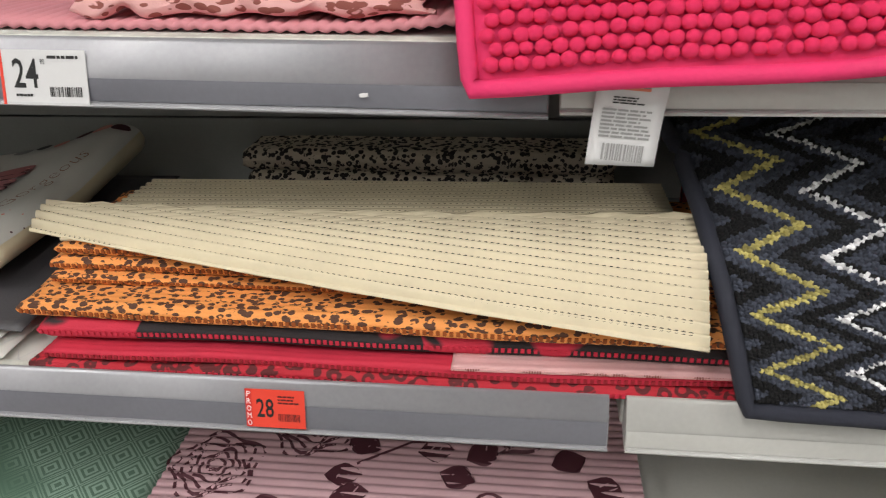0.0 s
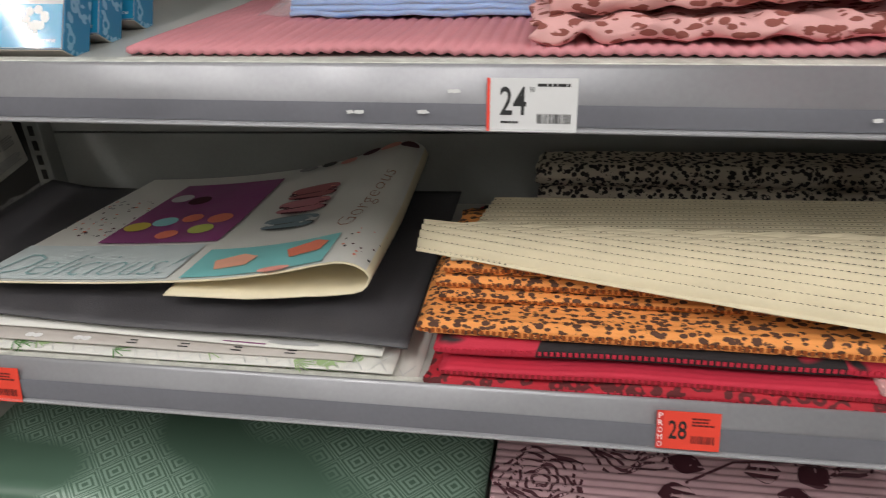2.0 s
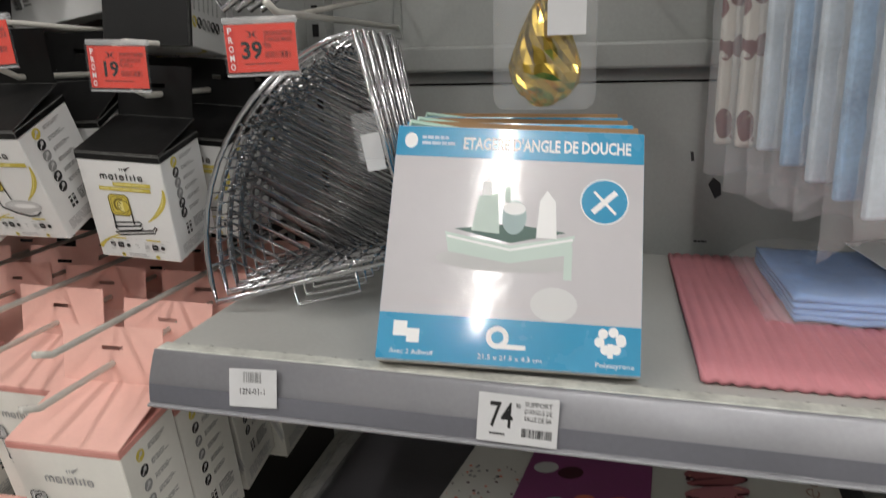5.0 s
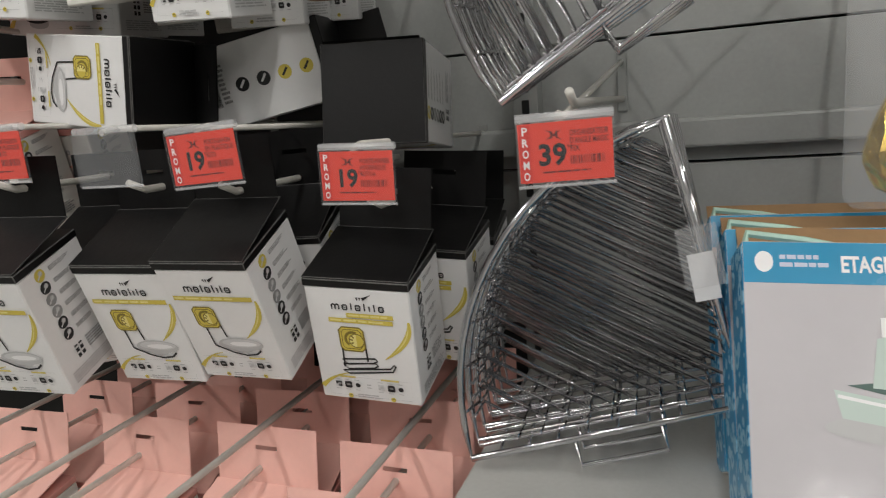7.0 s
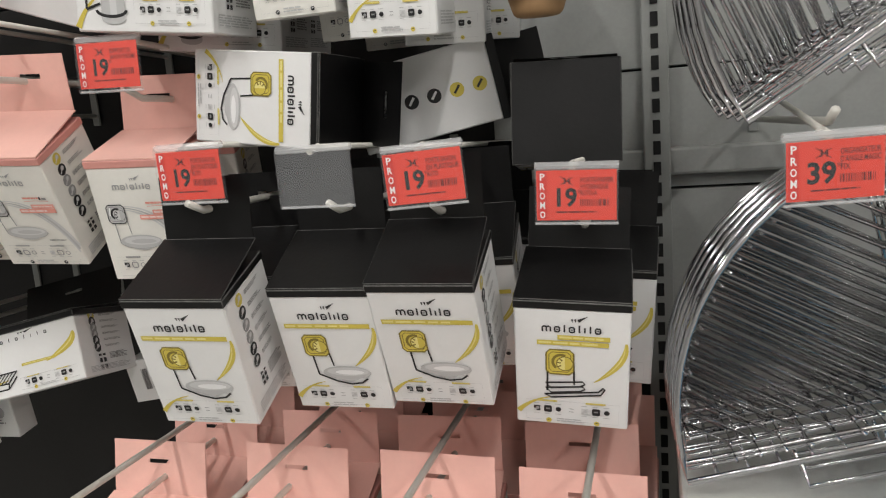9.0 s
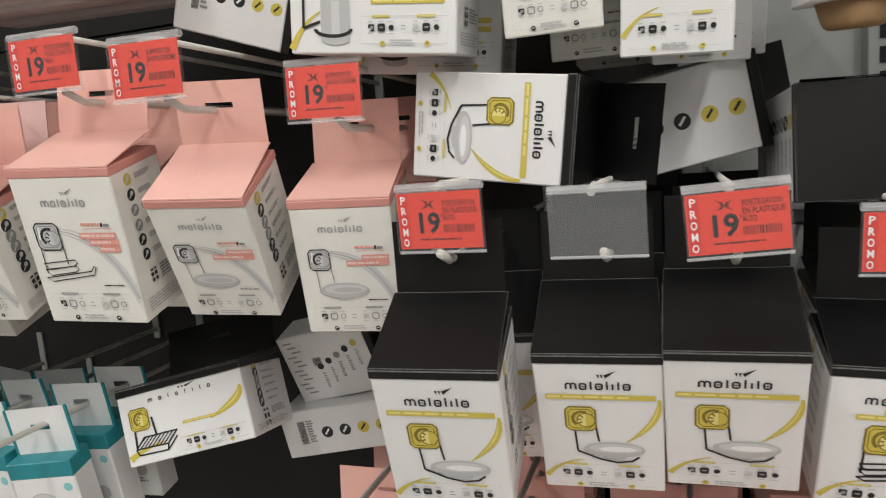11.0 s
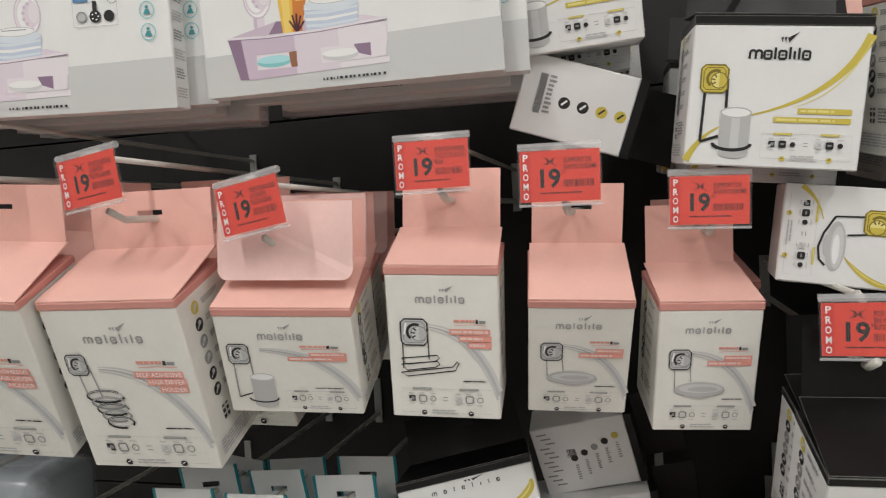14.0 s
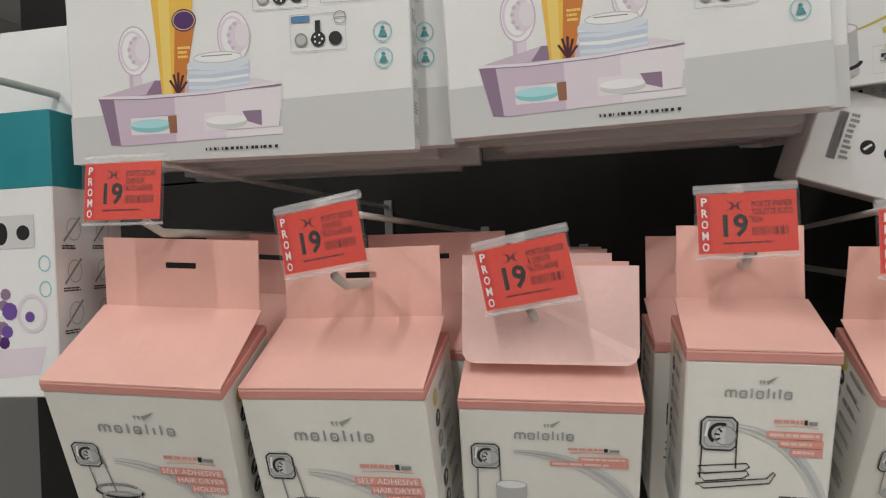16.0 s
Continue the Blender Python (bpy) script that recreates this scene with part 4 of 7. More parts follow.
p4 = carton("hanging_carton", 0.098, 0.145, 0.072, "pink", "paper", "tall white carton with pink lid and paper holder drawing", pose(-1.826, 0.915, 1.595, 14.0, 3.0, 6.0), GP, lid_open=0.013)
p5 = carton("hanging_carton", 0.088, 0.128, 0.080, "pink", "dish", "white carton with pink lid and soap dish drawing", pose(-1.711, 0.935, 1.560, 29.0, 3.0, 8.0), GP, lid_open=0.006)
p6 = copy_thing(p5, pose(-1.604, 0.982, 1.550, 16.0, 2.0, 10.0))
tagged(p6, "white carton with crumpled pink lid and soap dish drawing")
for q, st in ((p2, [(0.03, 0.10, 0.012, -2)]), (p1, [(0.02, 0.10, 0.004, -3)]), (p3, [(-0.02, 0.09, 0.008, 2), (-0.03, 0.18, 0.012, 0)]), (p4, [(-0.020, 0.085, -0.006, 2)]), (p6, [(0.012, 0.09, 0.006, 3)])):
    row_behind(q, st, GP)

b1 = carton("hanging_carton", 0.090, 0.131, 0.079, "gold", "dish", "white carton with black lid and gold soap dish drawing", pose(-1.497, 0.880, 1.438, 20.0, 1.4, 4.5), GB, lid_open=0.011)
b2 = copy_thing(b1, pose(-1.394, 0.931, 1.434, 21.0, 0.8, 2.8))
b3 = copy_thing(b1, pose(-1.304, 0.926, 1.438, 24.1, 0.7, 0.4))
b4 = carton("hanging_carton", 0.096, 0.124, 0.079, "gold", "paper", "white carton with black lid and gold paper holder drawing", pose(-1.191, 0.980, 1.410, 14.1, 3.6, 1.7), GB, lid_open=0.012)
for q, st in ((b1, [(0.012, 0.10, -0.004, 3)]), (b2, [(0.0, 0.10, 0.004, -3), (0.01, 0.19, 0.0, 2)]), (b3, [(0.012, 0.10, 0.0, 4), (0.01, 0.20, 0.003, 0)]), (b4, [(0.02, 0.10, 0.006, -3), (0.022, 0.19, 0.0, 2)])):
    row_behind(q, st, GB)

# cartons that lie across the hooks
side = carton("lying_carton", 0.086, 0.135, 0.079, "gold", "dish", "white carton with black lid lying sideways across hooks", pose(-1.409, 1.004, 1.588, 0.0, 97.7, -5.1) @ pose(0, 0, 0, 0, 0, 0), "lying cartons", tab_tilt=-30.0, lid_open=0.003, tab=0.064)
bk = carton("lying_carton", 0.098, 0.125, 0.092, "gold", "rack", "carton lying on its back with its black lid forward", pose(-1.199, 1.066, 1.518, 84, 1.5, 6.9), "lying cartons", tab=0.002, lid_open=0.0)
rk = carton("lying_carton", 0.146, 0.083, 0.110, "gold", "rack", "wide white carton with black lid and wire rack drawing", pose(-1.853, 1.055, 1.367, -12, -11.5, 12.0), "lying cartons", lid_open=0.004)


def back_carton(m, W, H, D, label, icons=4, text=False):
    """A carton lying with its printed narrow side forward and its black lid to the right."""
    t = thing("lying_carton", m, label, "carton", "lying cartons")
    part("carton_body", block(-W / 2, W / 2 - 0.009, 0, D, -H / 2, H / 2, 0.0012, 1), CARD_B, t)
    part("lid", block(W / 2 - 0.009, W / 2, -0.0006, D + 0.0006, -H / 2 - 0.0006, H / 2 + 0.0006, 0.0008, 1), BLACK, t, "black lid")
    part("hang_tab", block(W / 2, W / 2 + 0.05, D - 0.002, D - 0.0006, -H / 2 + 0.002, H / 2 - 0.002), BLACK, t, "black hang tab")
    p = Print(lambda u, v, lf: (-W / 2 + u, -lf, H / 2 - v))
    if text:
        for i in range(12):
            p.rect(0.05 * W + 0.004 * (i % 3), 0.08 * H + i * 0.07 * H, 0.10 * W, 0.02 * H, GREY)
        p.code(0.30 * W, 0.36 * H, 0.09 * W, 0.12 * H, INK, 3)
        for i in range(5):
            p.disc((0.36 + 0.11 * i) * W, (0.50 - 0.06 * i) * H, 0.035 * W, GOLD if i == 4 else GREY if i == 2 else INK)
            p.bars((0.35 + 0.11 * i) * W, (0.60 - 0.06 * i) * H, 0.035 * W, 0.24 * H, 7, GREY, i)
    else:
        for i in range(icons):
            c = ((0.38 + 0.155 * i) * W, 0.52 * H)
            p.disc(*c, 0.048 * W, GOLD if i > 1 else INK)
            p.stroke([(c[0] - 0.02 * W, c[1] + 0.02 * W), (c[0] + 0.02 * W, c[1] - 0.025 * W)], 0.016 * W, INK if i > 1 else WHITE)
        p.code(0.14 * W, 0.22 * H, 0.06 * W, 0.5 * H, INK, 3)
        p.bars(0.22 * W, 0.22 * H, 0.06 * W, 0.5 * H, 9, GREY, 5)
    p.done("side_print", t)
    return t


back_carton(pose(-1.335, 1.100, 1.590, 4, -11, 12), 0.150, 0.082, 0.08, "white carton with black lid lying tilted, side showing")
back_carton(pose(-1.712, 1.037, 1.735, 6, 18.5, 8), 0.118, 0.076, 0.06, "white carton with black lid lying steeply tilted")
back_carton(pose(-1.729, 1.177, 1.344, 14, -11.6, 0), 0.120, 0.090, 0.05, "white carton lying on another, text side showing", text=True)
back_carton(pose(-1.722, 1.166, 1.268, 4, -9, 4), 0.150, 0.058, 0.07, "white carton lying flat under another carton")

# upper row: cup and hook cartons
GU = "upper hanging cartons"
wb = carton("hanging_carton", 0.135, 0.122, 0.085, "gold", "cup", "wide white carton with black lid and gold cup drawing", pose(-1.543, 0.967, 1.782, 4.0, 6.5, 4.0), GU)
row_behind(wb, [(0.01, 0.10, -0.01, 2), (-0.01, 0.19, 0.0, -2)], GU)
wb2 = copy_thing(wb, pose(-1.722, 1.000, 1.905, 8.0, -3, 2))
row_behind(wb2, [(-0.012, 0.08, -0.012, 2), (0.0, 0.16, -0.02, 4)], GU)
hk1 = carton("hanging_carton", 0.073, 0.135, 0.075, "pink", "hook", "slim white carton with pink lid and hook drawing", pose(-1.418, 0.975, 1.795, 9.0, -1.0, 8.0), GU)
row_behind(hk1, [(0.02, 0.09, -0.012, -3), (0.035, 0.17, -0.015, 2)], GU)
hk2 = carton("hanging_carton", 0.078, 0.140, 0.075, "gold", "hook", "slim white carton with black lid and gold hook drawing", pose(-1.325, 0.985, 1.775, 8.0, 3.0, 3.0), GU)
row_behind(hk2, [(0.02, 0.09, 0.0, 4), (0.04, 0.17, 0.01, 6)], GU)

# white pack with a wooden cup at its foot
wc = thing("wooden_cup_pack", pose(-1.213, 1.0, 1.66, 4, 0, 4), "white hanging pack with a brown wooden cup below", "pack")
part("carton_body", block(-0.033, 0.033, 0, 0.06, 0.0, 0.13, 0.0012, 1), CARD_B, wc)
bm = bmesh.new()
bmesh.ops.create_cone(bm, cap_ends=True, segments=24, radius1=0.020, radius2=0.026, depth=0.020, matrix=Matrix.Translation((0.002, 0.03, -0.009)))
bmesh.ops.bevel(bm, geom=[e for e in bm.edges if abs(e.verts[0].co.z - e.verts[1].co.z) < 1e-5 and e.verts[0].co.z < -0.01], offset=0.005, segments=3, affect="EDGES", profile=0.5)
part("cup", bm, BROWN, wc, "brown wooden cup", smooth=True)
part("hang_tab", block(-0.03, 0.03, 0.058, 0.0595, 0.13, 0.19), CARD_B, wc)

# lower rows of tall pink cartons
GL = "lower pink cartons"
low = carton("hanging_carton", 0.125, 0.192, 0.086, "pink", "spiral", "tall white carton with pink lid in a lower row", pose(-1.195, 0.850, 1.150, 9.0, 0.0, 0.0), GL, hair, lid_open=0.014, tab=0.060)
rnd = random.Random(4)
for cx in (-1.195, -1.345, -1.50, -1.655):
    for k in range(5):
        if cx == -1.195 and k == 0:
            continue
        if cx != -1.195 and k == 0:
            continue
        copy_thing(low, pose(cx + rnd.uniform(-0.008, 0.008), 0.850 + 0.097 * k, 1.150 + rnd.uniform(-0.006, 0.006), 9.0 + rnd.uniform(-2, 2), 0, rnd.uniform(-3, 3)))
floor_c = carton("standing_carton", 0.125, 0.19, 0.15, "pink", "dish", "white carton with pink lid standing under the hooks", pose(-1.207, 0.80, 0.925, 0, 0, 0), "standing cartons")
copy_thing(floor_c, pose(-1.36, 0.81, 0.925, 0, 0, 2))
t = thing("cardboard_box", pose(-1.30, 0.84, 0.66), "large plain brown cardboard box standing on the base shelf", "cardboard box")
part("carton_body", block(-0.2, 0.17, -0.04, 0.36, -0.28, 0.062, 0.003), BROWN, t)
part("tape", block(-0.02, 0.03, -0.0412, 0.3612, -0.10, 0.0632, 0.001), KRAFT, t)
shelf(-2.40, -1.125, 0.38, 0.78, RAIL, label="grey steel base shelf under the hooks", holes=False)


# ---- large corner shelf boxes with a tray picture ----
def tray_box(m, group):
    W, H, D = 0.268, 0.20, 0.028
    t = thing("corner_shelf_box", m, "large flat white box with a lilac corner tray picture", "box", group)
    part("carton_body", block(-W / 2, W / 2, 0, D, 0, H, 0.0012, 1), CARD_B, t)
    p = Print(lambda u, v, lf: (-W / 2 + u, -lf, v))
    q = p.poly
    q([(0, 0), (W, 0), (W, 0.045), (0, 0.036)], flat_band)
    # suction cups with ribbed knobs and stems
    for x, y in ((0.0545, 0.084), (0.134, 0.090)):
        p.rect(x - 0.005, y - 0.034, 0.010, 0.026, LILAC)
        p.rect(x - 0.005, y - 0.034, 0.003, 0.026, LILAC_M)
        p.disc(x, y, 0.0125, WHITE, 0.0185, 26)
        p.ellipse(x, y, 0.0125, 0.0185, 0.0011, LILAC_M)
        p.ellipse(x - 0.001, y, 0.0095, 0.0145, 0.0018, LILAC)
        p.disc(x + 0.0035, y, 0.0085, LILAC, 0.0115, 20)
        for i in range(5):
            a = 1.9 + 0.55 * i
            p.disc(x + 0.0035 + 0.0075 * math.cos(a), y + 0.010 * math.sin(a), 0.0016, LILAC_M, n=7)
        p.disc(x + 0.0065, y + 0.001, 0.0055, LILAC_P, 0.009, 16)
    # back rim and inside of the tray
    q([(0.024, 0.0505), (0.100, 0.050), (0.169, 0.0535), (0.150, 0.0585), (0.070, 0.061)], LILAC_M)
    q([(0.062, 0.0505), (0.078, 0.0505), (0.078, 0.0605), (0.070, 0.061)], LILAC_D)
    q([(0.145, 0.0520), (0.169, 0.0535), (0.150, 0.0585), (0.143, 0.0585)], LILAC)
    # bottle
    q([(0.0755, 0.048), (0.0925, 0.048), (0.108, 0.150), (0.068, 0.150)], AMBER)
    q([(0.0770, 0.048), (0.0830, 0.048), (0.085, 0.150), (0.075, 0.150)], AMBER_P)
    q([(0.0845, 0.048), (0.0925, 0.048), (0.1035, 0.100), (0.0880, 0.100)], ORANGE_I)
    p.bars(0.0895, 0.0765, 0.010, 0.010, 3, AMBER_P, 3)
    for i in range(5):
        a = 0.5 + 0.5 * i
        p.stroke([(0.0885, 0.050), (0.0885 + 0.008 * math.cos(a), 0.052 + 0.014 * math.sin(a))], 0.0018, MAROON)
    p.disc(0.0955, 0.1045, 0.0098, PLUM, 0.0085)
    p.ellipse(0.0955, 0.1045, 0.0085, 0.0070, 0.0006, AMBER_P)
    # jar with cloudy streaks and a lid
    q([(0.0975, 0.049), (0.1440, 0.051), (0.1455, 0.072), (0.0960, 0.070)], SKY)
    for i, y in enumerate((0.053, 0.0585, 0.064, 0.068)):
        q([(0.0970, y), (0.115, y - 0.0012), (0.1445, y + 0.0016), (0.1445, y + 0.0036), (0.118, y + 0.0016), (0.0970, y + 0.0022)], WHITE if i % 2 else SKY_P)
    p.disc(0.1207, 0.071, 0.0245, SKY_P, 0.0050, 24)
    p.disc(0.1207, 0.0755, 0.0190, WHITE, 0.0040, 24)
    p.ellipse(0.1207, 0.0755, 0.0190, 0.0040, 0.0006, PALE)
    p.rect(0.108, 0.0765, 0.024, 0.0008, GREY)
    # front of the tray: shaded end, then three upright walls and a floor round two windows
    q([(0.024, 0.049), (0.032, 0.0135), (0.045, 0.0125), (0.044, 0.0480)], LILAC_D)
    q([(0.036, 0.0485), (0.040, 0.0130), (0.045, 0.0125), (0.044, 0.0480)], LILAC_M)
    for a, c, m_ in ((0.044, 0.085, LILAC_M), (0.085, 0.125, LILAC), (0.125, 0.169, LILAC_P)):
        q([(a, 0.0335), (c, 0.0345), (c, 0.0485 + 0.02 * (c - 0.044)), (a, 0.0480 + 0.02 * (a - 0.044))], m_)
        q([(a, 0.0125 + 0.03 * (a - 0.044)), (c, 0.0125 + 0.03 * (c - 0.044)), (c, 0.0215), (a, 0.0205)], m_)
    q([(0.044, 0.0205), (0.049, 0.0205), (0.049, 0.0335), (0.044, 0.0335)], LILAC_M)
    q([(0.086, 0.0205), (0.108, 0.0210), (0.108, 0.0345), (0.086, 0.0340)], LILAC)
    q([(0.153, 0.0215), (0.166, 0.0220), (0.168, 0.0350), (0.153, 0.0345)], LILAC_P)
    q([(0.049, 0.0205), (0.086, 0.0205), (0.086, 0.0340), (0.049, 0.0335)], LILAC_P)
    q([(0.108, 0.0210), (0.153, 0.0215), (0.153, 0.0345), (0.108, 0.0345)], LILAC_P)
    p.disc(0.0650, 0.0265, 0.0160, AQUA, 0.0048, 20)
    p.disc(0.0650, 0.0285, 0.0160, AQUA_PALE, 0.0034, 20)
    q([(0.080, 0.0205), (0.086, 0.0205), (0.086, 0.0340), (0.079, 0.0335)], BROWN_I)
    p.disc(0.1255, 0.0262, 0.0165, MIST, 0.0045, 20)
    p.disc(0.1255, 0.0285, 0.0160, WHITE, 0.0034, 20)
    q([(0.142, 0.0265), (0.153, 0.0230), (0.153, 0.0345), (0.138, 0.0345)], LILAC_D)
    p.stroke([(0.0235, 0.0500), (0.060, 0.0485), (0.110, 0.0495), (0.1695, 0.0540)], 0.0024, LILAC_P)
    p.stroke([(0.0235, 0.0488), (0.060, 0.0472), (0.110, 0.0482), (0.1695, 0.0527)], 0.0007, LILAC_D)
    # small pictogram panels
    for x, y in ((0.150, 0.108), (0.202, 0.110), (0.178, 0.0755)):
        p.stroke([(x, y), (x + 0.042, y), (x + 0.042, y + 0.027), (x, y + 0.027)], 0.0006, PALE, True)
        p.rect(x + 0.001, y + 0.0215, 0.014, 0.0045, SKY_B)
        p.disc(x + 0.008, y + 0.0085, 0.0050, GREY)
        p.disc(x + 0.008, y + 0.0085, 0.0036, PALE)
        p.rect(x + 0.0190, y + 0.008, 0.004, 0.014, INK)
        p.disc(x + 0.021, y + 0.0085, 0.0055, INK)
        for a in range(5):
            p.disc(x + 0.021 + 0.003 * math.cos(a * 1.26), y + 0.0085 + 0.003 * math.sin(a * 1.26), 0.0009, WHITE, n=6)
        p.disc(x + 0.034, y + 0.0085, 0.0050, INK)
        p.ellipse(x + 0.038, y + 0.0235, 0.0045, 0.0045, 0.0006, GREY)
        p.stroke([(x + 0.034, y + 0.0235), (x + 0.042, y + 0.0235)], 0.0007, GREY)
    for y in (0.0865, 0.0675):
        p.ellipse(0.2475, y, 0.0066, 0.0072, 0.0009, AQUA)
        p.poly([(0.2440, y - 0.0035), (0.2510, y - 0.0035), (0.2490, y + 0.001), (0.2460, y + 0.001)], AQUA_D2)
        p.disc(0.2475, y + 0.0027, 0.0016, AQUA_D2, n=8)
    p.code(0.108, 0.0060, 0.056, 0.0022, INK, 3)
    p.done("front_print", t)
    p = Print(lambda u, v, lf: (W / 2 + lf, u, v))
    for i in range(11):
        p.bars(0.004, 0.010 + 0.017 * i, 0.020, 0.010, 4, GREY if i % 2 else PALE, i)
    p.done("side_print", t)
    part("hang_tab", block(-0.045, 0.045, D - 0.002, D - 0.0005, H, H + 0.045), CARD_B, t)
    return t


flat_band = flat_ink("grey_band_ink", (0.60, 0.605, 0.60))
tb = tray_box(pose(-1.900, 0.931, 1.757, 3, -1.0, 7.5), "corner shelf boxes")
tb2 = copy_thing(tb, pose(-2.190, 0.880, 1.750, 3, 1.0, 9.0))
for k, (dx, dz) in enumerate(((0.012, 0.004), (-0.012, 0.0), (0.016, -0.004), (0.0, 0.003), (-0.018, 0.0))):
    copy_thing(tb, pose(-1.895 + dx, 0.966 + 0.033 * k, 1.759 + dz, 3, 0, 7))
    copy_thing(tb, pose(-2.180 + dx, 0.915 + 0.033 * k, 1.752 + dz, 3, 1, 8))

# teal and white carton beside them
tl = thing("tray_carton", pose(-2.405, 0.852, 1.572, 0, 0, 5), "white carton with teal top band and tray picture", "carton")
part("carton_body", block(-0.06, 0.062, 0, 0.085, 0, 0.172, 0.001, 1), CARD_B, tl)
part("top_band", block(-0.0606, 0.0626, -0.0006, 0.0856, 0.165, 0.226, 0.001, 1), TEAL, tl, "teal top band")
bm = block(-0.058, 0.06, 0, 0.0015, 0, 0.10, 0.0005, 1)
bm.transform(Matrix.Translation((0, 0.075, 0.225)) @ Matrix.Rotation(radians(-8), 4, "X"))
part("hang_tab", bm, CARD_B, tl, "white hang tab with teal edge")
p = Print(lambda u, v, lf: (0.062 + lf, u, v))
for i in range(4):
    for j in range(2):
        p.stroke([(0.01 + 0.036 * j, 0.02 + 0.034 * i), (0.03 + 0.036 * j, 0.04 + 0.034 * i)], 0.002, GREY)
        p.ellipse(0.022 + 0.036 * j, 0.03 + 0.034 * i, 0.008, 0.009, 0.001, PALE)
        p.bars(0.008 + 0.036 * j, 0.014 + 0.034 * i, 0.02, 0.004, 2, INK, i)
p.done("side_print", tl)
p = Print(lambda u, v, lf: (-0.06 + u, -lf, v))
p.poly([(0.02, 0.012), (0.105, 0.018), (0.112, 0.040), (0.03, 0.036)], LILAC)
r9 = random.Random(5)
for i in range(26):
    p.disc(0.058 + r9.gauss(0, 0.017), 0.058 + r9.gauss(0, 0.010), r9.uniform(0.004, 0.008), r9.choice([PLUM, PLUM, VIOLET_I, LILAC_D]), n=9)
p.ellipse(0.10, 0.066, 0.012, 0.014, 0.003, LILAC)
for y in (0.085, 0.105):
    p.ellipse(0.113, y, 0.005, 0.006, 0.001, AQUA)
p.rect(0.06, 0.118, 0.045, 0.026, MIST)
p.disc(0.075, 0.13, 0.006, INK, 0.009)
p.disc(0.095, 0.13, 0.006, INK)
p.done("front_print", tl)


# ---- hooks and price flags ----
def peg(x, z, y_end, label_arm=None, tilt=0.0):
    t = thing("display_hook", pose(x, BACK, z), "long white steel display hook on the back panel", "hook", "display hooks")
    L = BACK - y_end
    bm = bmesh.new()
    up = L * math.tan(radians(tilt))
    tube_into(bm, [(0, 0.0, 0), (0, -L + 0.02, up), (0, -L, up + 0.008)], 0.0034, 8)
    part("rod", bm, PEG, t, smooth=True)
    if label_arm:
        x2, z2, y2 = label_arm
        bm = bmesh.new()
        tube_into(bm, [(0, 0.0, 0.045), (x2 - x, y2 - BACK + 0.004, z2 - z)], 0.0028, 8)
        part("label_arm", bm, PEG, t, smooth=True)
    part("mount", block(-0.006, 0.006, -0.004, 0.0, -0.015, 0.055, 0.001), STEEL, t)
    return t


def promo_card(p, W, H, number, cents, lines, seed):
    p.rect(0, 0, W, H, RED)
    p.rect(0.001, 0.001, 0.0075, H - 0.002, PROMO_STRIP)
    for i, ch in enumerate("PROMO"):
        p.text(ch, 0.0024, 0.0078 + i * H * 0.19, 0.0055, WHITE, 0.0045, heavy=0.02)
    p.text(number, 0.0130, 0.71 * H, 0.35 * H, INK, 0.31 * W, heavy=0.03)
    if cents:
        p.text(cents, 0.0145 + 0.29 * W, 0.46 * H, 0.07 * H, STRAW, 0.055 * W)
        p.text("34", 0.33 * W, 0.27 * H, 0.12 * H, STRAW, 0.10 * W, heavy=0.03)
        p.stroke([(0.30 * W, 0.12 * H), (0.46 * W, 0.30 * H)], 0.0006, STRAW)
        p.stroke([(0.30 * W, 0.29 * H), (0.46 * W, 0.14 * H)], 0.0006, STRAW)
    for i, ln in enumerate(lines):
        p.text(ln, 0.55 * W, (0.25 + 0.128 * i) * H, 0.098 * H, STRAW, min(0.41, 0.035 * len(ln)) * W, heavy=0.02)
    p.code(0.55 * W, 0.58 * H, 0.36 * W, 0.14 * H, STRAW, seed)
    p.bars(0.25 * W, 0.82 * H, 0.6 * W, 0.05 * H, 1, STRAW, seed)


CLIP = clear("frosted_clip_plastic", (0.9, 0.91, 0.92), 0.12, 0.72)
EMPTY_SLEEVE = clear("cloudy_sleeve_plastic", (0.85, 0.87, 0.89), 0.08, 0.92)
PROMO_STRIP = flat_ink("promo_strip_red", (0.62, 0.03, 0.02))


def price_flag(m, number, lines, label, cents="90", card=True):
    """Clear flag on a hook's label arm; origin at its top left corner."""
    W, H = 0.064, 0.041
    t = thing("price_flag", m, label, "price tag", "price flags")
    part("sleeve", block(-0.0015, W + 0.0015, -0.0022, 0.0022, -H - 0.003, 0.003, 0.0005, 1), SLEEVE if card else EMPTY_SLEEVE, t, "clear plastic sleeve")
    bm = bmesh.new()
    tube_into(bm, [(-0.0015, 0.003, 0.0035), (W + 0.0015, 0.003, 0.0035)], 0.0032, 8)
    part("clip", bm, CLIP, t, "clear clip along its top")
    bm = bmesh.new()
    tube_into(bm, [(-0.0015, 0.001, -H - 0.003), (W + 0.0015, 0.001, -H - 0.003)], 0.0012, 6)
    part("bottom_edge", bm, CLIP, t)
    bm = bmesh.new()
    tube_into(bm, [(W * 0.45, 0.003, 0.001), (W * 0.45, 0.02, 0.004)], 0.003, 8)
    part("arm_tip", bm, PEG, t)
    if card:
        part("card", block(0, W, 0.0, 0.0006, -H, 0, 0.0), RED, t, "red promotion card")
        p = Print(lambda u, v, lf: (u, -lf, -v))
        promo_card(p, W, H, number, cents, lines, len(lines[0]))
        p.done("card_print", t)
    return t


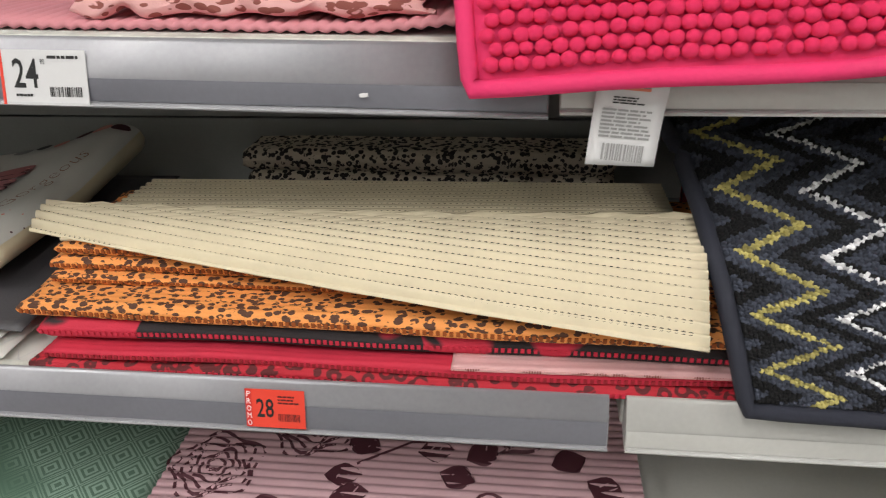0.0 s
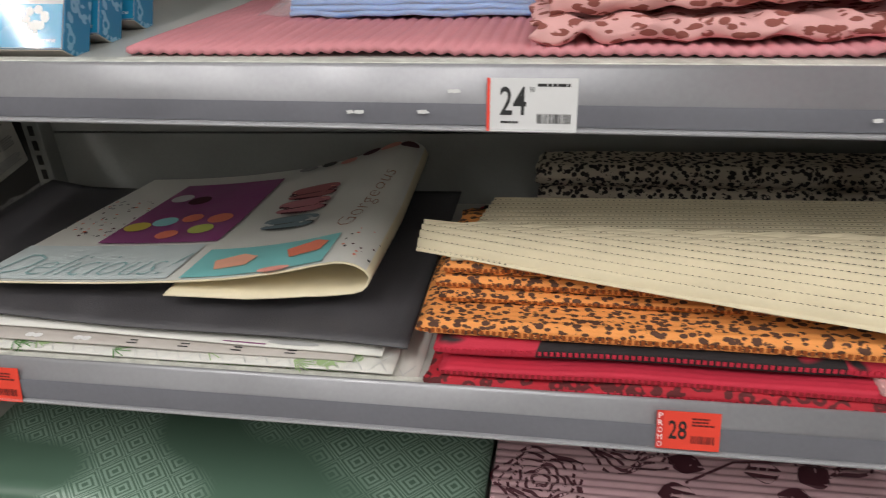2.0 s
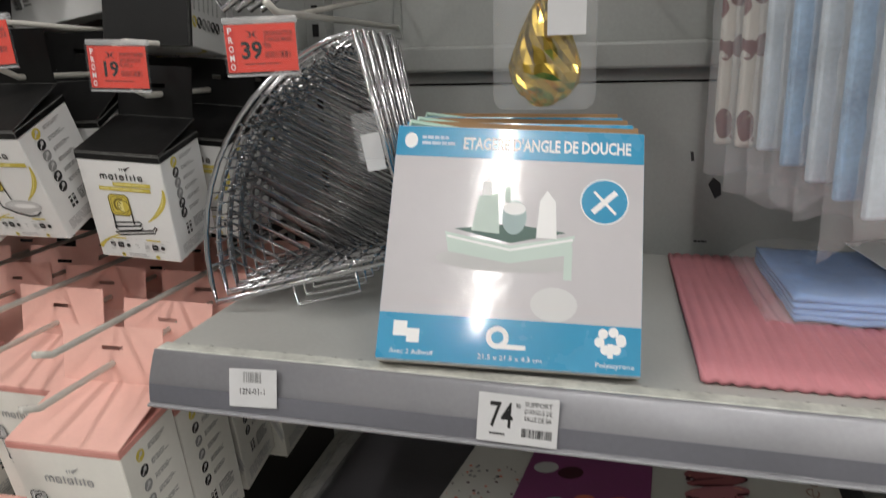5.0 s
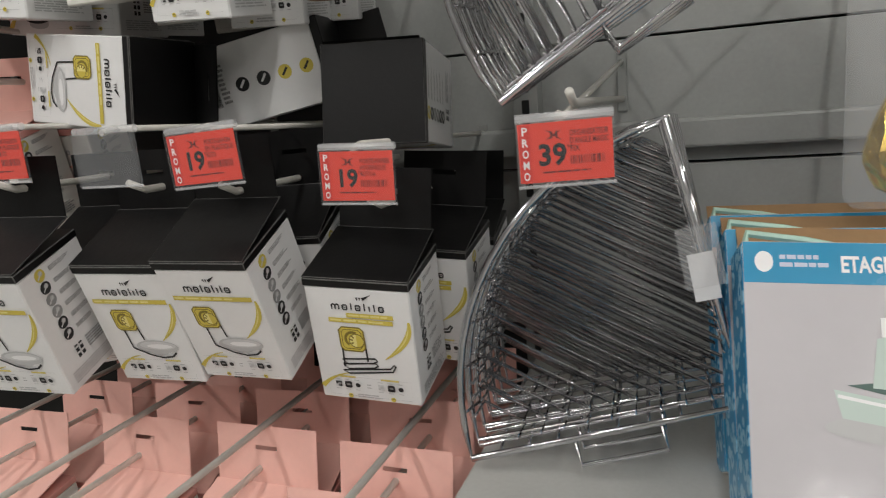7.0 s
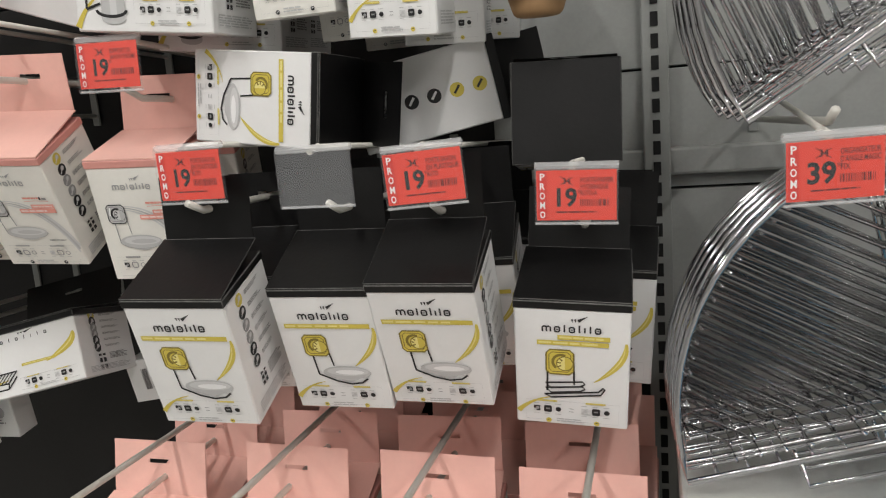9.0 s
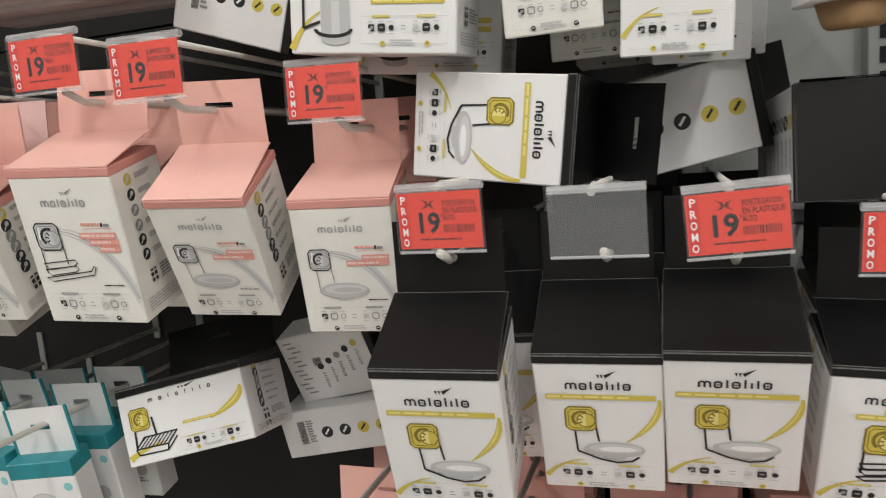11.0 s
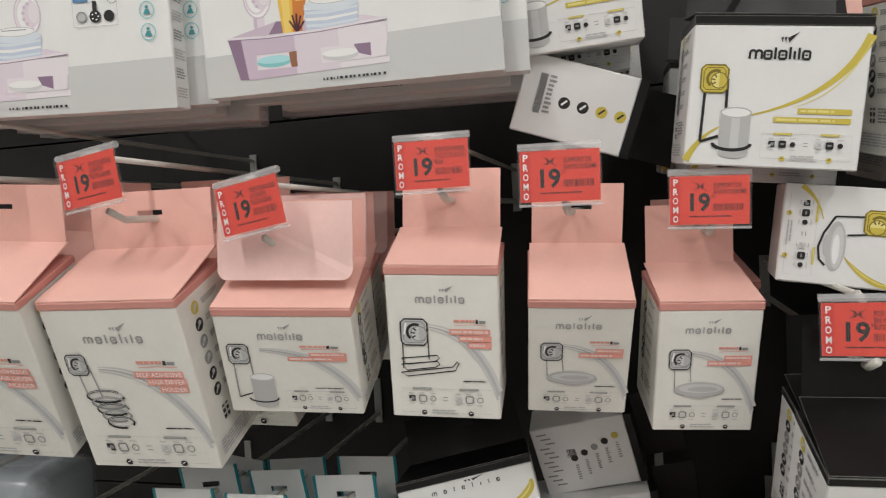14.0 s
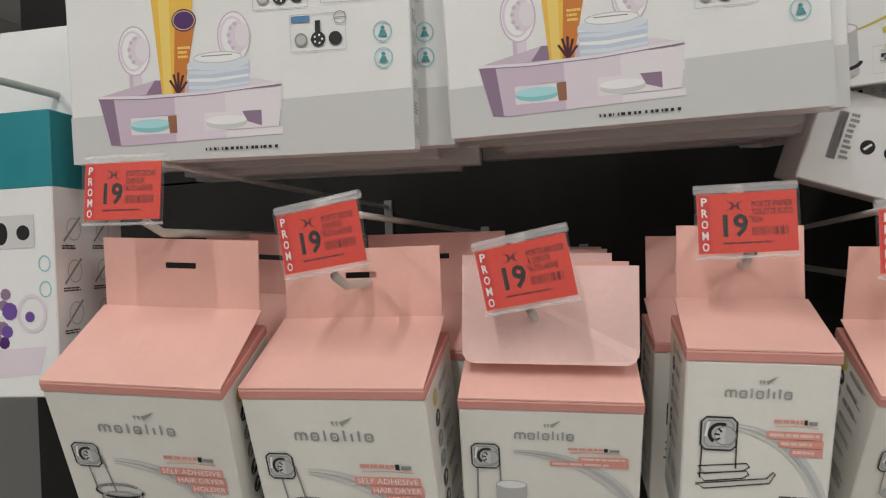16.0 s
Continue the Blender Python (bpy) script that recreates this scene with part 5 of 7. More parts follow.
RED_LAB = "red promotion price card in a clear flag"
hairp = ("PORTE SECHE", "CHEVEUX", "AUTO-ADHES")
dishp, plas = ("SUPPORT DE", "SAVON CHROME"), ("PORTE-SAVON", "EN PLASTIQUE", "AUTO")
FLAGS = [
    (-2.287, 0.832, 1.747, -4, 2, 0, "19", hairp), (-2.145, 0.849, 1.701, 2, -7, -6, "19", hairp),
    (-2.011, 0.877, 1.670, 2, -9, -8, "19", ("PORTE-BROSSE", "A DENTS", "AUTO-ADHE")), (-1.863, 0.924, 1.702, 0, 0, 4, "19", ("PORTE-PAPIER", "TOILETTE AUTO", "ADH")),
    (-1.754, 0.916, 1.685, 0, 1, 0, "19", dishp), (-1.635, 0.976, 1.659, 0, 2, 2, "19", dishp),
    (-1.531, 0.932, 1.554, 2, 0, -4, "19", plas), (-1.421, 0.940, 1.545, 2, 0, -2, "", ("",)),
    (-1.332, 0.948, 1.539, 2, -3, 2, "19", plas), (-1.216, 0.992, 1.517, 2, 2, 3, "19", ("PORTE-PAPIER", "HYGIENIQUE", "AUTO-A")),
    (-1.037, 0.947, 1.529, 2, -1, 10, "39", ("ORGANISATEUR", "D'ANGLE MAGIC", "FIX")),
]
for fx, fy, fz, rx, ry, rz, num, ln in FLAGS:
    price_flag(pose(fx, fy, fz, rx, ry, rz), num, ln, RED_LAB if num else "empty clear plastic price flag on a hook", card=bool(num))
    cxm = fx + 0.03
    pz = fz - 0.051 if num != "39" else fz - 0.03
    peg(cxm + 0.004, pz if num != "39" else fz + 0.012, fy - 0.012 if fx == -1.531 else fy + 0.018, (cxm, fz + 0.004, fy + 0.016))
for px, pz, pe in ((-1.54, 1.86, 0.93), (-1.42, 1.87, 0.96), (-1.325, 1.85, 0.96), (-1.90, 1.985, 0.90), (-2.19, 1.98, 0.85), (-1.72, 1.98, 0.97), (-2.405, 1.83, 0.82), (-1.06, 1.76, 0.95), (-1.213, 1.83, 0.97)):
    peg(px, pz, pe)
for cx in (-1.195, -1.345, -1.50, -1.655):
    peg(cx, 1.198, 0.815 if cx == -1.195 else 0.80)
    bm_x = cx + 0.01
    peg(bm_x, 1.245, 0.83)
price_flag(pose(-1.31, 0.818, 1.168, 0, 0, -10), "39", ("PORTE SECHE",), RED_LAB)
for px in (-2.15, -2.065, -1.98):
    peg(px, 1.332, 0.90)


# small teal and white packs on the lower left hooks
def small_pack(m):
    t = thing("small_pack", m, "small white and teal hanging carton with a slotted header", "pack", "small hanging packs")
    part("carton_body", block(-0.036, 0.036, 0, 0.034, -0.125, -0.014, 0.0015, 1), CARD_B, t)
    part("top_band", block(-0.0364, 0.0364, -0.0005, 0.0345, -0.032, -0.013, 0.001, 1), TEAL, t, "teal top band")
    p = Print(face_put(-0.036, -0.032))
    p.disc(0.030, 0.030, 0.016, MIST, 0.012)
    p.ellipse(0.030, 0.030, 0.016, 0.012, 0.0012, PALE)
    p.disc(0.050, 0.055, 0.009, PALE)
    p.disc(0.062, 0.012, 0.005, AQUA)
    p.bars(0.008, 0.066, 0.05, 0.012, 3, GREY, 5)
    p.done("front_print", t)
    bm = bmesh.new()
    for yy in (0.020, 0.0212):
        xs, zs = (-0.033, -0.011, 0.011, 0.033), (-0.014, 0.014, 0.021, 0.040)
        g = [[bm.verts.new((x, yy, z)) for x in xs] for z in zs]
        for j in range(3):
            for i in range(3):
                if (i, j) != (1, 1):
                    f = (g[j][i], g[j][i + 1], g[j + 1][i + 1], g[j + 1][i])
                    bm.faces.new(f if yy < 0.0205 else f[::-1])
    part("hang_tab", bm, CARD_B, t)
    for x in (-0.0360, 0.0330):
        part("tab_edge", block(x, x + 0.003, 0.0195, 0.0217, -0.014, 0.0402), TEAL, t, "teal edge")
    return t


sp = small_pack(pose(-2.15, 0.98, 1.315, 8, 0, 4))
rnd = random.Random(8)
for px in (-2.15, -2.065, -1.98):
    for k in range(3):
        if px == -2.15 and k == 0:
            continue
        copy_thing(sp, pose(px + rnd.uniform(-0.006, 0.006), 0.98 + 0.058 * k, 1.315 + rnd.uniform(-0.008, 0.004), 8, rnd.uniform(-6, 6), rnd.uniform(-10, 12)))
# rolled packs at the far lower left
for k, (px, pz, mt, lab) in enumerate(((-2.42, 1.33, FILM, "clear plastic cup pack on the lower hooks"), (-2.40, 1.235, NAVY_PACK, "dark navy plastic pack on the lower hooks"), (-2.30, 1.19, NAVY_PACK, "dark navy plastic pack with a silver edge"))):
    t = thing("plastic_pack", pose(px, 0.98, pz, 0, 0, 4 * k), lab, "pack", "plastic packs")
    part("pack", block(-0.09, 0.09, 0, 0.10, -0.035, 0.035, 0.02, 3), GREY_PACK if mt is FILM else mt, t, smooth=True)
    peg(px, pz + 0.036, 0.955)
    part("film", block(-0.092, 0.092, -0.003, 0.103, -0.037, 0.037, 0.021, 3), FILM, t, "shiny film wrap", smooth=True)


# ---- wire corner baskets ----
def wire_basket(m, angle=-40):
    t = thing("wire_corner_basket", m, "chrome wire corner shelf basket hanging in a nested stack", "wire basket", "wire baskets")
    L, D = 0.226, 0.040

    def outline(s, y):
        pts = [(L - L * s * math.cos(a), y, L * s * math.sin(a)) for a in [math.pi / 2 * k / 14 for k in range(15)]]
        return pts + [(L, y, 0.0)]

    bm = bmesh.new()
    tube_into(bm, outline(1.0, 0), 0.0031, 8, True)
    part("top_rim", bm, CHROME, t, smooth=True)
    bm = bmesh.new()
    tube_into(bm, [(x * 0.96 + 0.006, y, z * 0.96 + 0.006) for x, y, z in outline(1.0, D)], 0.0022, 6, True)
    part("base_rim", bm, CHROME, t, smooth=True)
    bm = bmesh.new()
    tube_into(bm, [(x * 0.98 + 0.003, y, z * 0.98 + 0.003) for x, y, z in outline(1.0, D * 0.5)], 0.0018, 5, True)
    part("middle_rim", bm, CHROME, t, smooth=True)
    # floor wires run from the curved front towards the corner
    d = Vector((math.cos(radians(angle)), math.sin(radians(angle))))
    nrm = Vector((-d.y, d.x))
    c = Vector((L, 0))
    k = -0.15 if angle > -80 else -0.218
    while k < 0.155:
        q = c + nrm * k
        # far end on the circle round the corner
        b = (q - c).dot(d)
        disc = b * b - ((q - c).length_squared - (0.96 * L) ** 2)
        if disc > 0:
            s0 = -b - math.sqrt(disc)
            a0 = q + d * s0
            s1 = 1e9
            if d.x > 0:
                s1 = min(s1, (L - 0.006 - q.x) / d.x)
            if d.y < 0:
                s1 = min(s1, (0.008 - q.y) / d.y)
            a1 = q + d * s1
            if a0.y > 0.004 and a0.x < L - 0.004 and (a1 - a0).length > 0.02:
                bm = bmesh.new()
                tube_into(bm, [(a0.x, 0.004, a0.y), (a0.x, D + 0.003, a0.y), (a1.x, D + 0.003, a1.y), (a1.x, 0.004, a1.y)], 0.0015, 5)
                part("floor_wire", bm, CHROME, t, smooth=True)
        k += 0.0128
    for i in range(1, 9):
        x = L * i / 9
        a = math.pi / 2 * i / 9
        for ends in ([(x, 0, 0), (x, D, 0.006)], [(L, 0, x), (L - 0.003, D, x)], [(L - L * math.cos(a), 0, L * math.sin(a)), (L - 0.96 * L * math.cos(a), D, 0.96 * L * math.sin(a))]):
            bm = bmesh.new()
            tube_into(bm, ends, 0.0014, 5)
            part("side_wire", bm, CHROME, t, smooth=True)
    bm = bmesh.new()
    tube_into(bm, [(0.09, 0, 0), (0.09, -0.002, -0.022), (0.16, -0.002, -0.022), (0.16, 0, 0)], 0.002, 6)
    part("hanger", bm, CHROME, t, smooth=True)
    return t


wbk = wire_basket(pose(-1.103, 0.995, 1.250, -4, -14.5, 4))
for k in range(1, 5):
    copy_thing(wbk, pose(-1.103 - 0.002 * k, 0.995 + 0.027 * k, 1.252 + 0.001 * k, -4, -14.5 + 0.6 * k, 4 - 0.5 * k))
tilted = wire_basket(pose(-1.057, 0.985, 1.545, 6, -34, 3), -97)
for k in range(1, 4):
    copy_thing(tilted, pose(-1.057 - 0.004 * k, 0.985 + 0.034 * k, 1.545 + 0.002 * k, 6, -34 + k, 3 + k))
t = thing("paper_tag", pose(-0.918, 0.985, 1.425, 0, -10, 8), "small white paper tag on the wire baskets", "tag")
part("tag", block(-0.009, 0.009, 0, 0.001, -0.030, 0.005), LABEL, t)
part("tag_film", block(-0.014, 0.014, -0.001, 0.0, -0.02, 0.025), FILM, t)


# ---- blue boxes on the upper shelf ----
def angle_shelf_box(m, detailed=True):
    W, H, D = 0.224, 0.216, 0.043
    t = thing("corner_shelf_box", m, "blue and white shower corner shelf box, standing", "box", "blue boxes")
    bm = block(-W / 2, W / 2, 0, D, 0, H, 0.0012, 1)
    part("carton_body", bm, BLUE_SPRAY, t)
    part("underside", block(-W / 2 + 0.001, W / 2 - 0.001, 0.001, D - 0.001, -0.0008, 0.0005), KRAFT, t)
    part("photo_front", block(-W / 2 + 0.0006, W / 2 - 0.0006, -0.0012, 0.0, 0.0006, H - 0.0006), PHOTO, t, "glossy pale photo front")
    part("bottom_band", block(-W / 2 + 0.0008, W / 2 - 0.0008, -0.0014, -0.0012, 0.001, 0.041), BLUE, t, "blue bottom band")
    part("top_band", block(-W / 2 + 0.0008, W / 2 - 0.0008, -0.0014, -0.0012, H - 0.030, H - 0.001), BLUE, t, "blue top band")
    flip = Print(lambda u, v, lf: (-W / 2 + u, -0.0013 - lf, H - v))
    flip.text("ETAGERE D'ANGLE DE DOUCHE", 0.062, 0.0215, 0.0110, WHITE, 0.150, heavy=0.03)
    flip.disc(0.014, 0.015, 0.006, WHITE, 0.0075)
    flip.bars(0.024, 0.010, 0.032, 0.011, 2, SKY, 4)
    flip.text("Avec 2 Adhesif", 0.012, H - 0.006, 0.0042, WHITE, 0.038)
    flip.text("21.5 x 21.5 x 4.3 cm", 0.088, H - 0.006, 0.0042, WHITE, 0.054)
    flip.text("Polystyrene", 0.186, H - 0.006, 0.0042, WHITE, 0.032)
    # shelf drawing
    flip.disc(0.105, 0.124, 0.060, PALE, 0.010, 24)
    flip.poly([(0.052, 0.100), (0.056, 0.118), (0.11, 0.126), (0.160, 0.116), (0.166, 0.098), (0.11, 0.110)], MINTI)
    flip.poly([(0.060, 0.097), (0.11, 0.108), (0.158, 0.096), (0.11, 0.090)], SEA_GREEN)
    flip.poly([(0.075, 0.098), (0.08, 0.066), (0.097, 0.062), (0.10, 0.100)], MINTI)
    flip.poly([(0.132, 0.102), (0.134, 0.068), (0.140, 0.058), (0.148, 0.068), (0.150, 0.102)], WHITE)
    flip.stroke([(0.054, 0.104), (0.11, 0.114), (0.164, 0.102)], 0.0022, WHITE)
    flip.disc(0.112, 0.084, 0.011, AQUA_S, 0.016)
    flip.disc(0.112, 0.076, 0.010, WHITE, 0.006)
    flip.rect(0.103, 0.056, 0.005, 0.014, MINTI)
    flip.rect(0.083, 0.052, 0.008, 0.013, WHITE)
    flip.rect(0.157, 0.108, 0.007, 0.030, MINTI)
    flip.disc(0.150, 0.160, 0.020, MIST, 0.015)
    flip.disc(0.190, 0.066, 0.021, BLUE)
    flip.ellipse(0.190, 0.066, 0.0205, 0.0205, 0.0012, WHITE)
    flip.stroke([(0.180, 0.076), (0.200, 0.057)], 0.005, WHITE)
    flip.stroke([(0.181, 0.057), (0.200, 0.077)], 0.0025, WHITE)
    flip.poly([(0.014, H - 0.034), (0.014, H - 0.021), (0.026, H - 0.021), (0.026, H - 0.034)], WHITE)
    flip.poly([(0.026, H - 0.028), (0.026, H - 0.016), (0.037, H - 0.016), (0.037, H - 0.028)], WHITE)
    flip.ellipse(0.104, H - 0.025, 0.0075, 0.0075, 0.0045, WHITE)
    flip.rect(0.104, H - 0.0195, 0.024, 0.004, WHITE)
    for a in range(7):
        flip.disc(0.198 + 0.009 * math.cos(a), H - 0.028 + 0.008 * math.sin(a), 0.0042, WHITE)
    flip.rect(0.196, H - 0.026, 0.0045, 0.012, WHITE)
    flip.done("front_print", t)
    bm = block(-W / 2 + 0.002, W / 2 - 0.002, 0, 0.0015, 0, 0.030)
    bm.transform(Matrix.Translation((0.004, D - 0.001, H)) @ Matrix.Rotation(radians(-20), 4, "X"))
    part("open_flap", bm, BROWN, t, "open brown inner flap")
    bm = bmesh.new()
    tube_into(bm, [(-W / 2 + 0.006, 0.02, H + 0.001), (-W / 2 + 0.008, 0.022, H + 0.013), (-W / 2 + 0.05, 0.028, H + 0.010), (-0.02, 0.03, H + 0.0015)], 0.003, 6)
    part("tray_rim", bm, MINT, t, "mint plastic tray rim")
    return t


MINTI = flat_ink("mint_ink", (0.52, 0.62, 0.57))
AQUA_S = flat_ink("grey_aqua_ink", (0.34, 0.44, 0.44))
SEA_GREEN = flat_ink("dark_sea_ink", (0.07, 0.13, 0.11))
ab = angle_shelf_box(pose(-0.779, 0.897, UP + 0.013, -29, 1.6, 6.0))
askew(copy_thing(ab, pose(-0.783, 0.958, UP + 0.013, -29, 0.5, 6.5)))
askew(copy_thing(ab, pose(-0.790, 1.032, UP + 0.013, -29, 0.0, 7.0)))
askew(ab)


# ---- shelf price labels ----
def shelf_label(x, z_off, shelf_top, yf, number, red, W=0.066, H=0.043, lines=(), tilt=13.0, roll=0.0, small=False):
    t = thing("shelf_label", pose(x, yf - 0.0095, shelf_top - 0.001 + z_off, -tilt, roll, 0), ("red promotion" if red else "white") + " paper price label in the shelf rail", "price label", "shelf labels")
    part("paper", block(0, W, 0, 0.0006, -H, 0), RED if red else LABEL, t)
    p = Print(lambda u, v, lf: (u, -lf, -v))
    if red:
        p.rect(0, 0, 0.006, H, PROMO_STRIP)
        for i, ch in enumerate("PROMO"):
            p.text(ch, 0.0008, 0.0075 + i * H * 0.19, 0.0055, WHITE, 0.0045)
        p.text(number, 0.010, 0.72 * H, 0.48 * H, INK, 0.30 * W, heavy=0.012)
        p.bars(0.55 * W, 0.15 * H, 0.36 * W, 0.25 * H, 3, STRAW, 3)
        p.code(0.55 * W, 0.62 * H, 0.36 * W, 0.2 * H, STRAW, 5)
    elif small:
        p.code(0.30 * W, 0.08 * H, 0.38 * W, 0.28 * H, GREY, 5)
        p.text(number, 0.2 * W, 0.66 * H, 0.16 * H, INK, 0.55 * W)
    else:
        p.text(number, 0.14 * W, 0.68 * H, 0.52 * H, INK, 0.30 * W, heavy=0.012)
        p.text("90", 0.47 * W, 0.26 * H, 0.10 * H, INK, 0.06 * W)
        if lines:
            for i, ln in enumerate(lines):
                p.text(ln, 0.58 * W, (0.20 + 0.15 * i) * H, 0.10 * H, INK, 0.34 * W)
        else:
            p.bars(0.56 * W, 0.10 * H, 0.36 * W, 0.10 * H, 1, INK, 2)
            p.rect(0, 0, 0.0025, H, RED)
        p.code(0.56 * W, 0.66 * H, 0.36 * W, 0.18 * H, INK, 7)
        p.bars(0.16 * W, 0.80 * H, 0.25 * W, 0.08 * H, 1, INK, 4)
    p.done("label_print", t)
    return t


askew(shelf_label(-0.279, -0.003, UP, 0.885, "24", False, 0.070, 0.041))
askew(shelf_label(-0.797, 0.001, UP, 0.885, "74", False, 0.066, 0.040, ("SUPPORT", "D'ANGLE DE", "SALLE DE BA"), roll=1.0))
askew(shelf_label(-1.024, -0.001, UP, 0.885, "12N-01-1", False, 0.046, 0.034, roll=-3.0, small=True))
shelf_label(0.398, -0.006, UP, 0.885, "13-01-1", False, 0.06, 0.045, roll=2.0, small=True)
shelf_label(-0.129, 0.008, LOW, 0.873, "28", True, 0.056, 0.038)
shelf_label(-0.860, 0.004, LOW, 0.873, "14", True, 0.060, 0.040)


def rail_scuff(x, z_off, w, seed):
    t = thing("tape_residue", pose(x, 0.8685, UP + z_off, -14, 0, 0), "white torn tape residue stuck on the price rail", "residue", "tape residues")
    p = Print(lambda u, v, lf: (u, -lf, -v))
    r_ = random.Random(seed)
    for i in range(5):
        a = r_.uniform(0, w)
        p.poly([(a, 0), (a + 0.001, 0.0025), (a + r_.uniform(0.003, 0.007), 0.0018), (a + 0.004, -0.0008)], MIST)
    p.done("residue", t)
    askew(t)


for sx, sz, sw, ss in ((-0.395, -0.030, 0.016, 1), (-0.335, -0.029, 0.004, 2), (-0.31, -0.012, 0.006, 5), (0.0, -0.030, 0.005, 3)):
    rail_scuff(sx, sz, sw, ss)


# ---- mats and rugs ----
def lerp(a, c, t):
    return a + (c - a) * t


def soft(x, y, k, s):
    return noise.noise(Vector((x * k, y * k, s)))


def folded_mat(name, x0, x1, y0, y1, z0, z1, mat, trim, label, seed, sag=0.004, ribs=0.0009, yaw=0.0):
    """A folded ribbed mat: rounded fold at the front, slightly wavy, with a stitched seam."""
    t = thing(name, pose((x0 + x1) / 2, (y0 + y1) / 2, z0, 0, 0, yaw), label, "mat", "folded mats")
    W, D, H = x1 - x0, y1 - y0, z1 - z0
    r = H / 2
    path = [(D / 2, 0.0, 0, -1)] + [(-D / 2 + r - r * math.sin(a), r - r * math.cos(a), -math.sin(a), -math.cos(a)) for a in [math.pi * k / 24 for k in range(25)]]
    k = 1
    while 0.002 * k < min(0.11, D - r):
        path.append((-D / 2 + r + 0.002 * k, H, 0, 1))
        k += 1
    path.append((D / 2, H, 0, 1))
    nu = 60
    bm = bmesh.new()
    rows = []
    for i in range(nu + 1):
        u = i / nu
        e = min(1.0, min(u, 1 - u) / 0.012)
        x = -W / 2 + W * u
        row, arc_len, last = [], 0.0, path[0]
        for y, z, ny, nz in path:
            if last is not path[0]:
                arc_len += math.hypot(y - last[0], z - last[1])
            last = (y, z)
            d = ribs * (abs(math.sin(math.pi * arc_len / 0.0085)) - 0.6)
            w = sag * soft(x + seed, y, 7.0, seed) if z > H * 0.3 else 0
            zz = H / 2 + (z + nz * d - H / 2) * (0.6 + 0.4 * e ** 0.5) + w
            row.append(bm.verts.new((x + (0.006 * soft(y * 3, z * 9, 9.0, seed + 3) if i in (0, nu) else 0), y + ny * d + 0.006 * soft(x, 0, 4, seed + 7), max(0.0, zz))))
        rows.append(row)
    n = len(path)
    for i in range(nu):
        for k in range(n - 1):
            bm.faces.new((rows[i][k], rows[i][k + 1], rows[i + 1][k + 1], rows[i + 1][k]))
        bm.faces.new((rows[i][n - 1], rows[i][0], rows[i + 1][0], rows[i + 1][n - 1]))
    bm.faces.new(rows[0][::-1])
    bm.faces.new(rows[nu])
    bmesh.ops.recalc_face_normals(bm, faces=bm.faces[:])
    part("cloth", bm, mat, t, smooth=True)
    bm = bmesh.new()
    for i in range(110):
        x = -W / 2 + W * (i + 0.5) / 110
        y = -D / 2 - 0.0004 + 0.006 * soft(x, 0, 4, seed + 7)
        bmesh.ops.create_cube(bm, size=1, matrix=Matrix.Translation((x, y, r * 0.95)) @ Matrix.Diagonal((W / 110 * 0.55, 0.0016, min(0.0042, H * 0.3), 1)))
    tagged(part("stitching", bm, trim, t, "stitched seam"), kind="stuff")
    return t


# right hand stack on the lower shelf
folded_mat("folded_mat", -0.348, 0.318, 0.880, 1.22, LOW, LOW + 0.014, RED_DARK, RED_CLOTH, "folded dark red patterned kitchen mat", 1)
folded_mat("folded_mat", -0.335, 0.31, 0.884, 1.22, LOW + 0.014, LOW + 0.026, RED_CLOTH, RED_EDGE, "folded plain red kitchen mat", 2)
folded_mat("folded_mat", 0.06, 0.318, 0.880, 1.2, LOW + 0.026, LOW + 0.032, PALE_CLOTH, FLORAL, "thin folded pale pink mat in a stack", 12, sag=0.001)
folded_mat("folded_mat", -0.340, 0.30, 0.893, 1.22, LOW + 0.030, LOW + 0.052, RED_SPOT, RED_CLOTH, "folded red kitchen mat with large black spots", 3, sag=0.002)
folded_mat("folded_mat", -0.355, 0.305, 0.889, 1.08, LOW + 0.053, LOW + 0.070, LEOPARD_O, ORANGE_EDGE, "folded orange leopard print mat with ribs", 4, yaw=-1.0)
folded_mat("folded_mat", -0.340, 0.30, 0.928, 1.08, LOW + 0.071, LOW + 0.080, LEOPARD_O, ORANGE_EDGE, "folded orange leopard print mat with ribs", 5, yaw=-0.6)
folded_mat("folded_mat", -0.346, 0.30, 0.938, 1.08, LOW + 0.080, LOW + 0.093, LEOPARD_O, ORANGE_EDGE, "folded orange leopard print mat with ribs", 6, yaw=-0.6)
folded_mat("folded_mat", -0.338, 0.30, 0.945, 1.08, LOW + 0.093, LOW + 0.108, LEOPARD_O, ORANGE_EDGE, "folded orange leopard print mat with ribs", 8, yaw=-0.3)
for k in range(3):
    folded_mat("folded_mat", -0.262, 0.235, 1.254 - 0.004 * k, 1.308, LOW + 0.033 * k, LOW + 0.033 * (k + 1), LEOPARD_G, LEOPARD_G, "folded beige leopard print mat behind the stack", 30 + k, sag=0.002)


def rib(v, pitch):
    return abs(math.sin(math.pi * v / pitch)) ** 0.85


cm = thing("ribbed_mat", None, "cream ribbed foam mat, folded over an orange stack", "mat")


def cream_low(u, v):
    x = lerp(-0.300, 0.262, u)
    y = lerp(0.945, 1.086, v)
    return (x - 0.03 * (1 - v) * (1 - u), y, 1.023 - 0.014 * (1 - u) ** 3 * (1 - v) + 0.006 * (1 - v) + 0.004 * u + 0.0040 * rib(y, 0.0098))


part("lower_layer", sheet(cream_low, 24, 90, 0.003, (0.56, 0.15)), CREAM, cm, smooth=True)


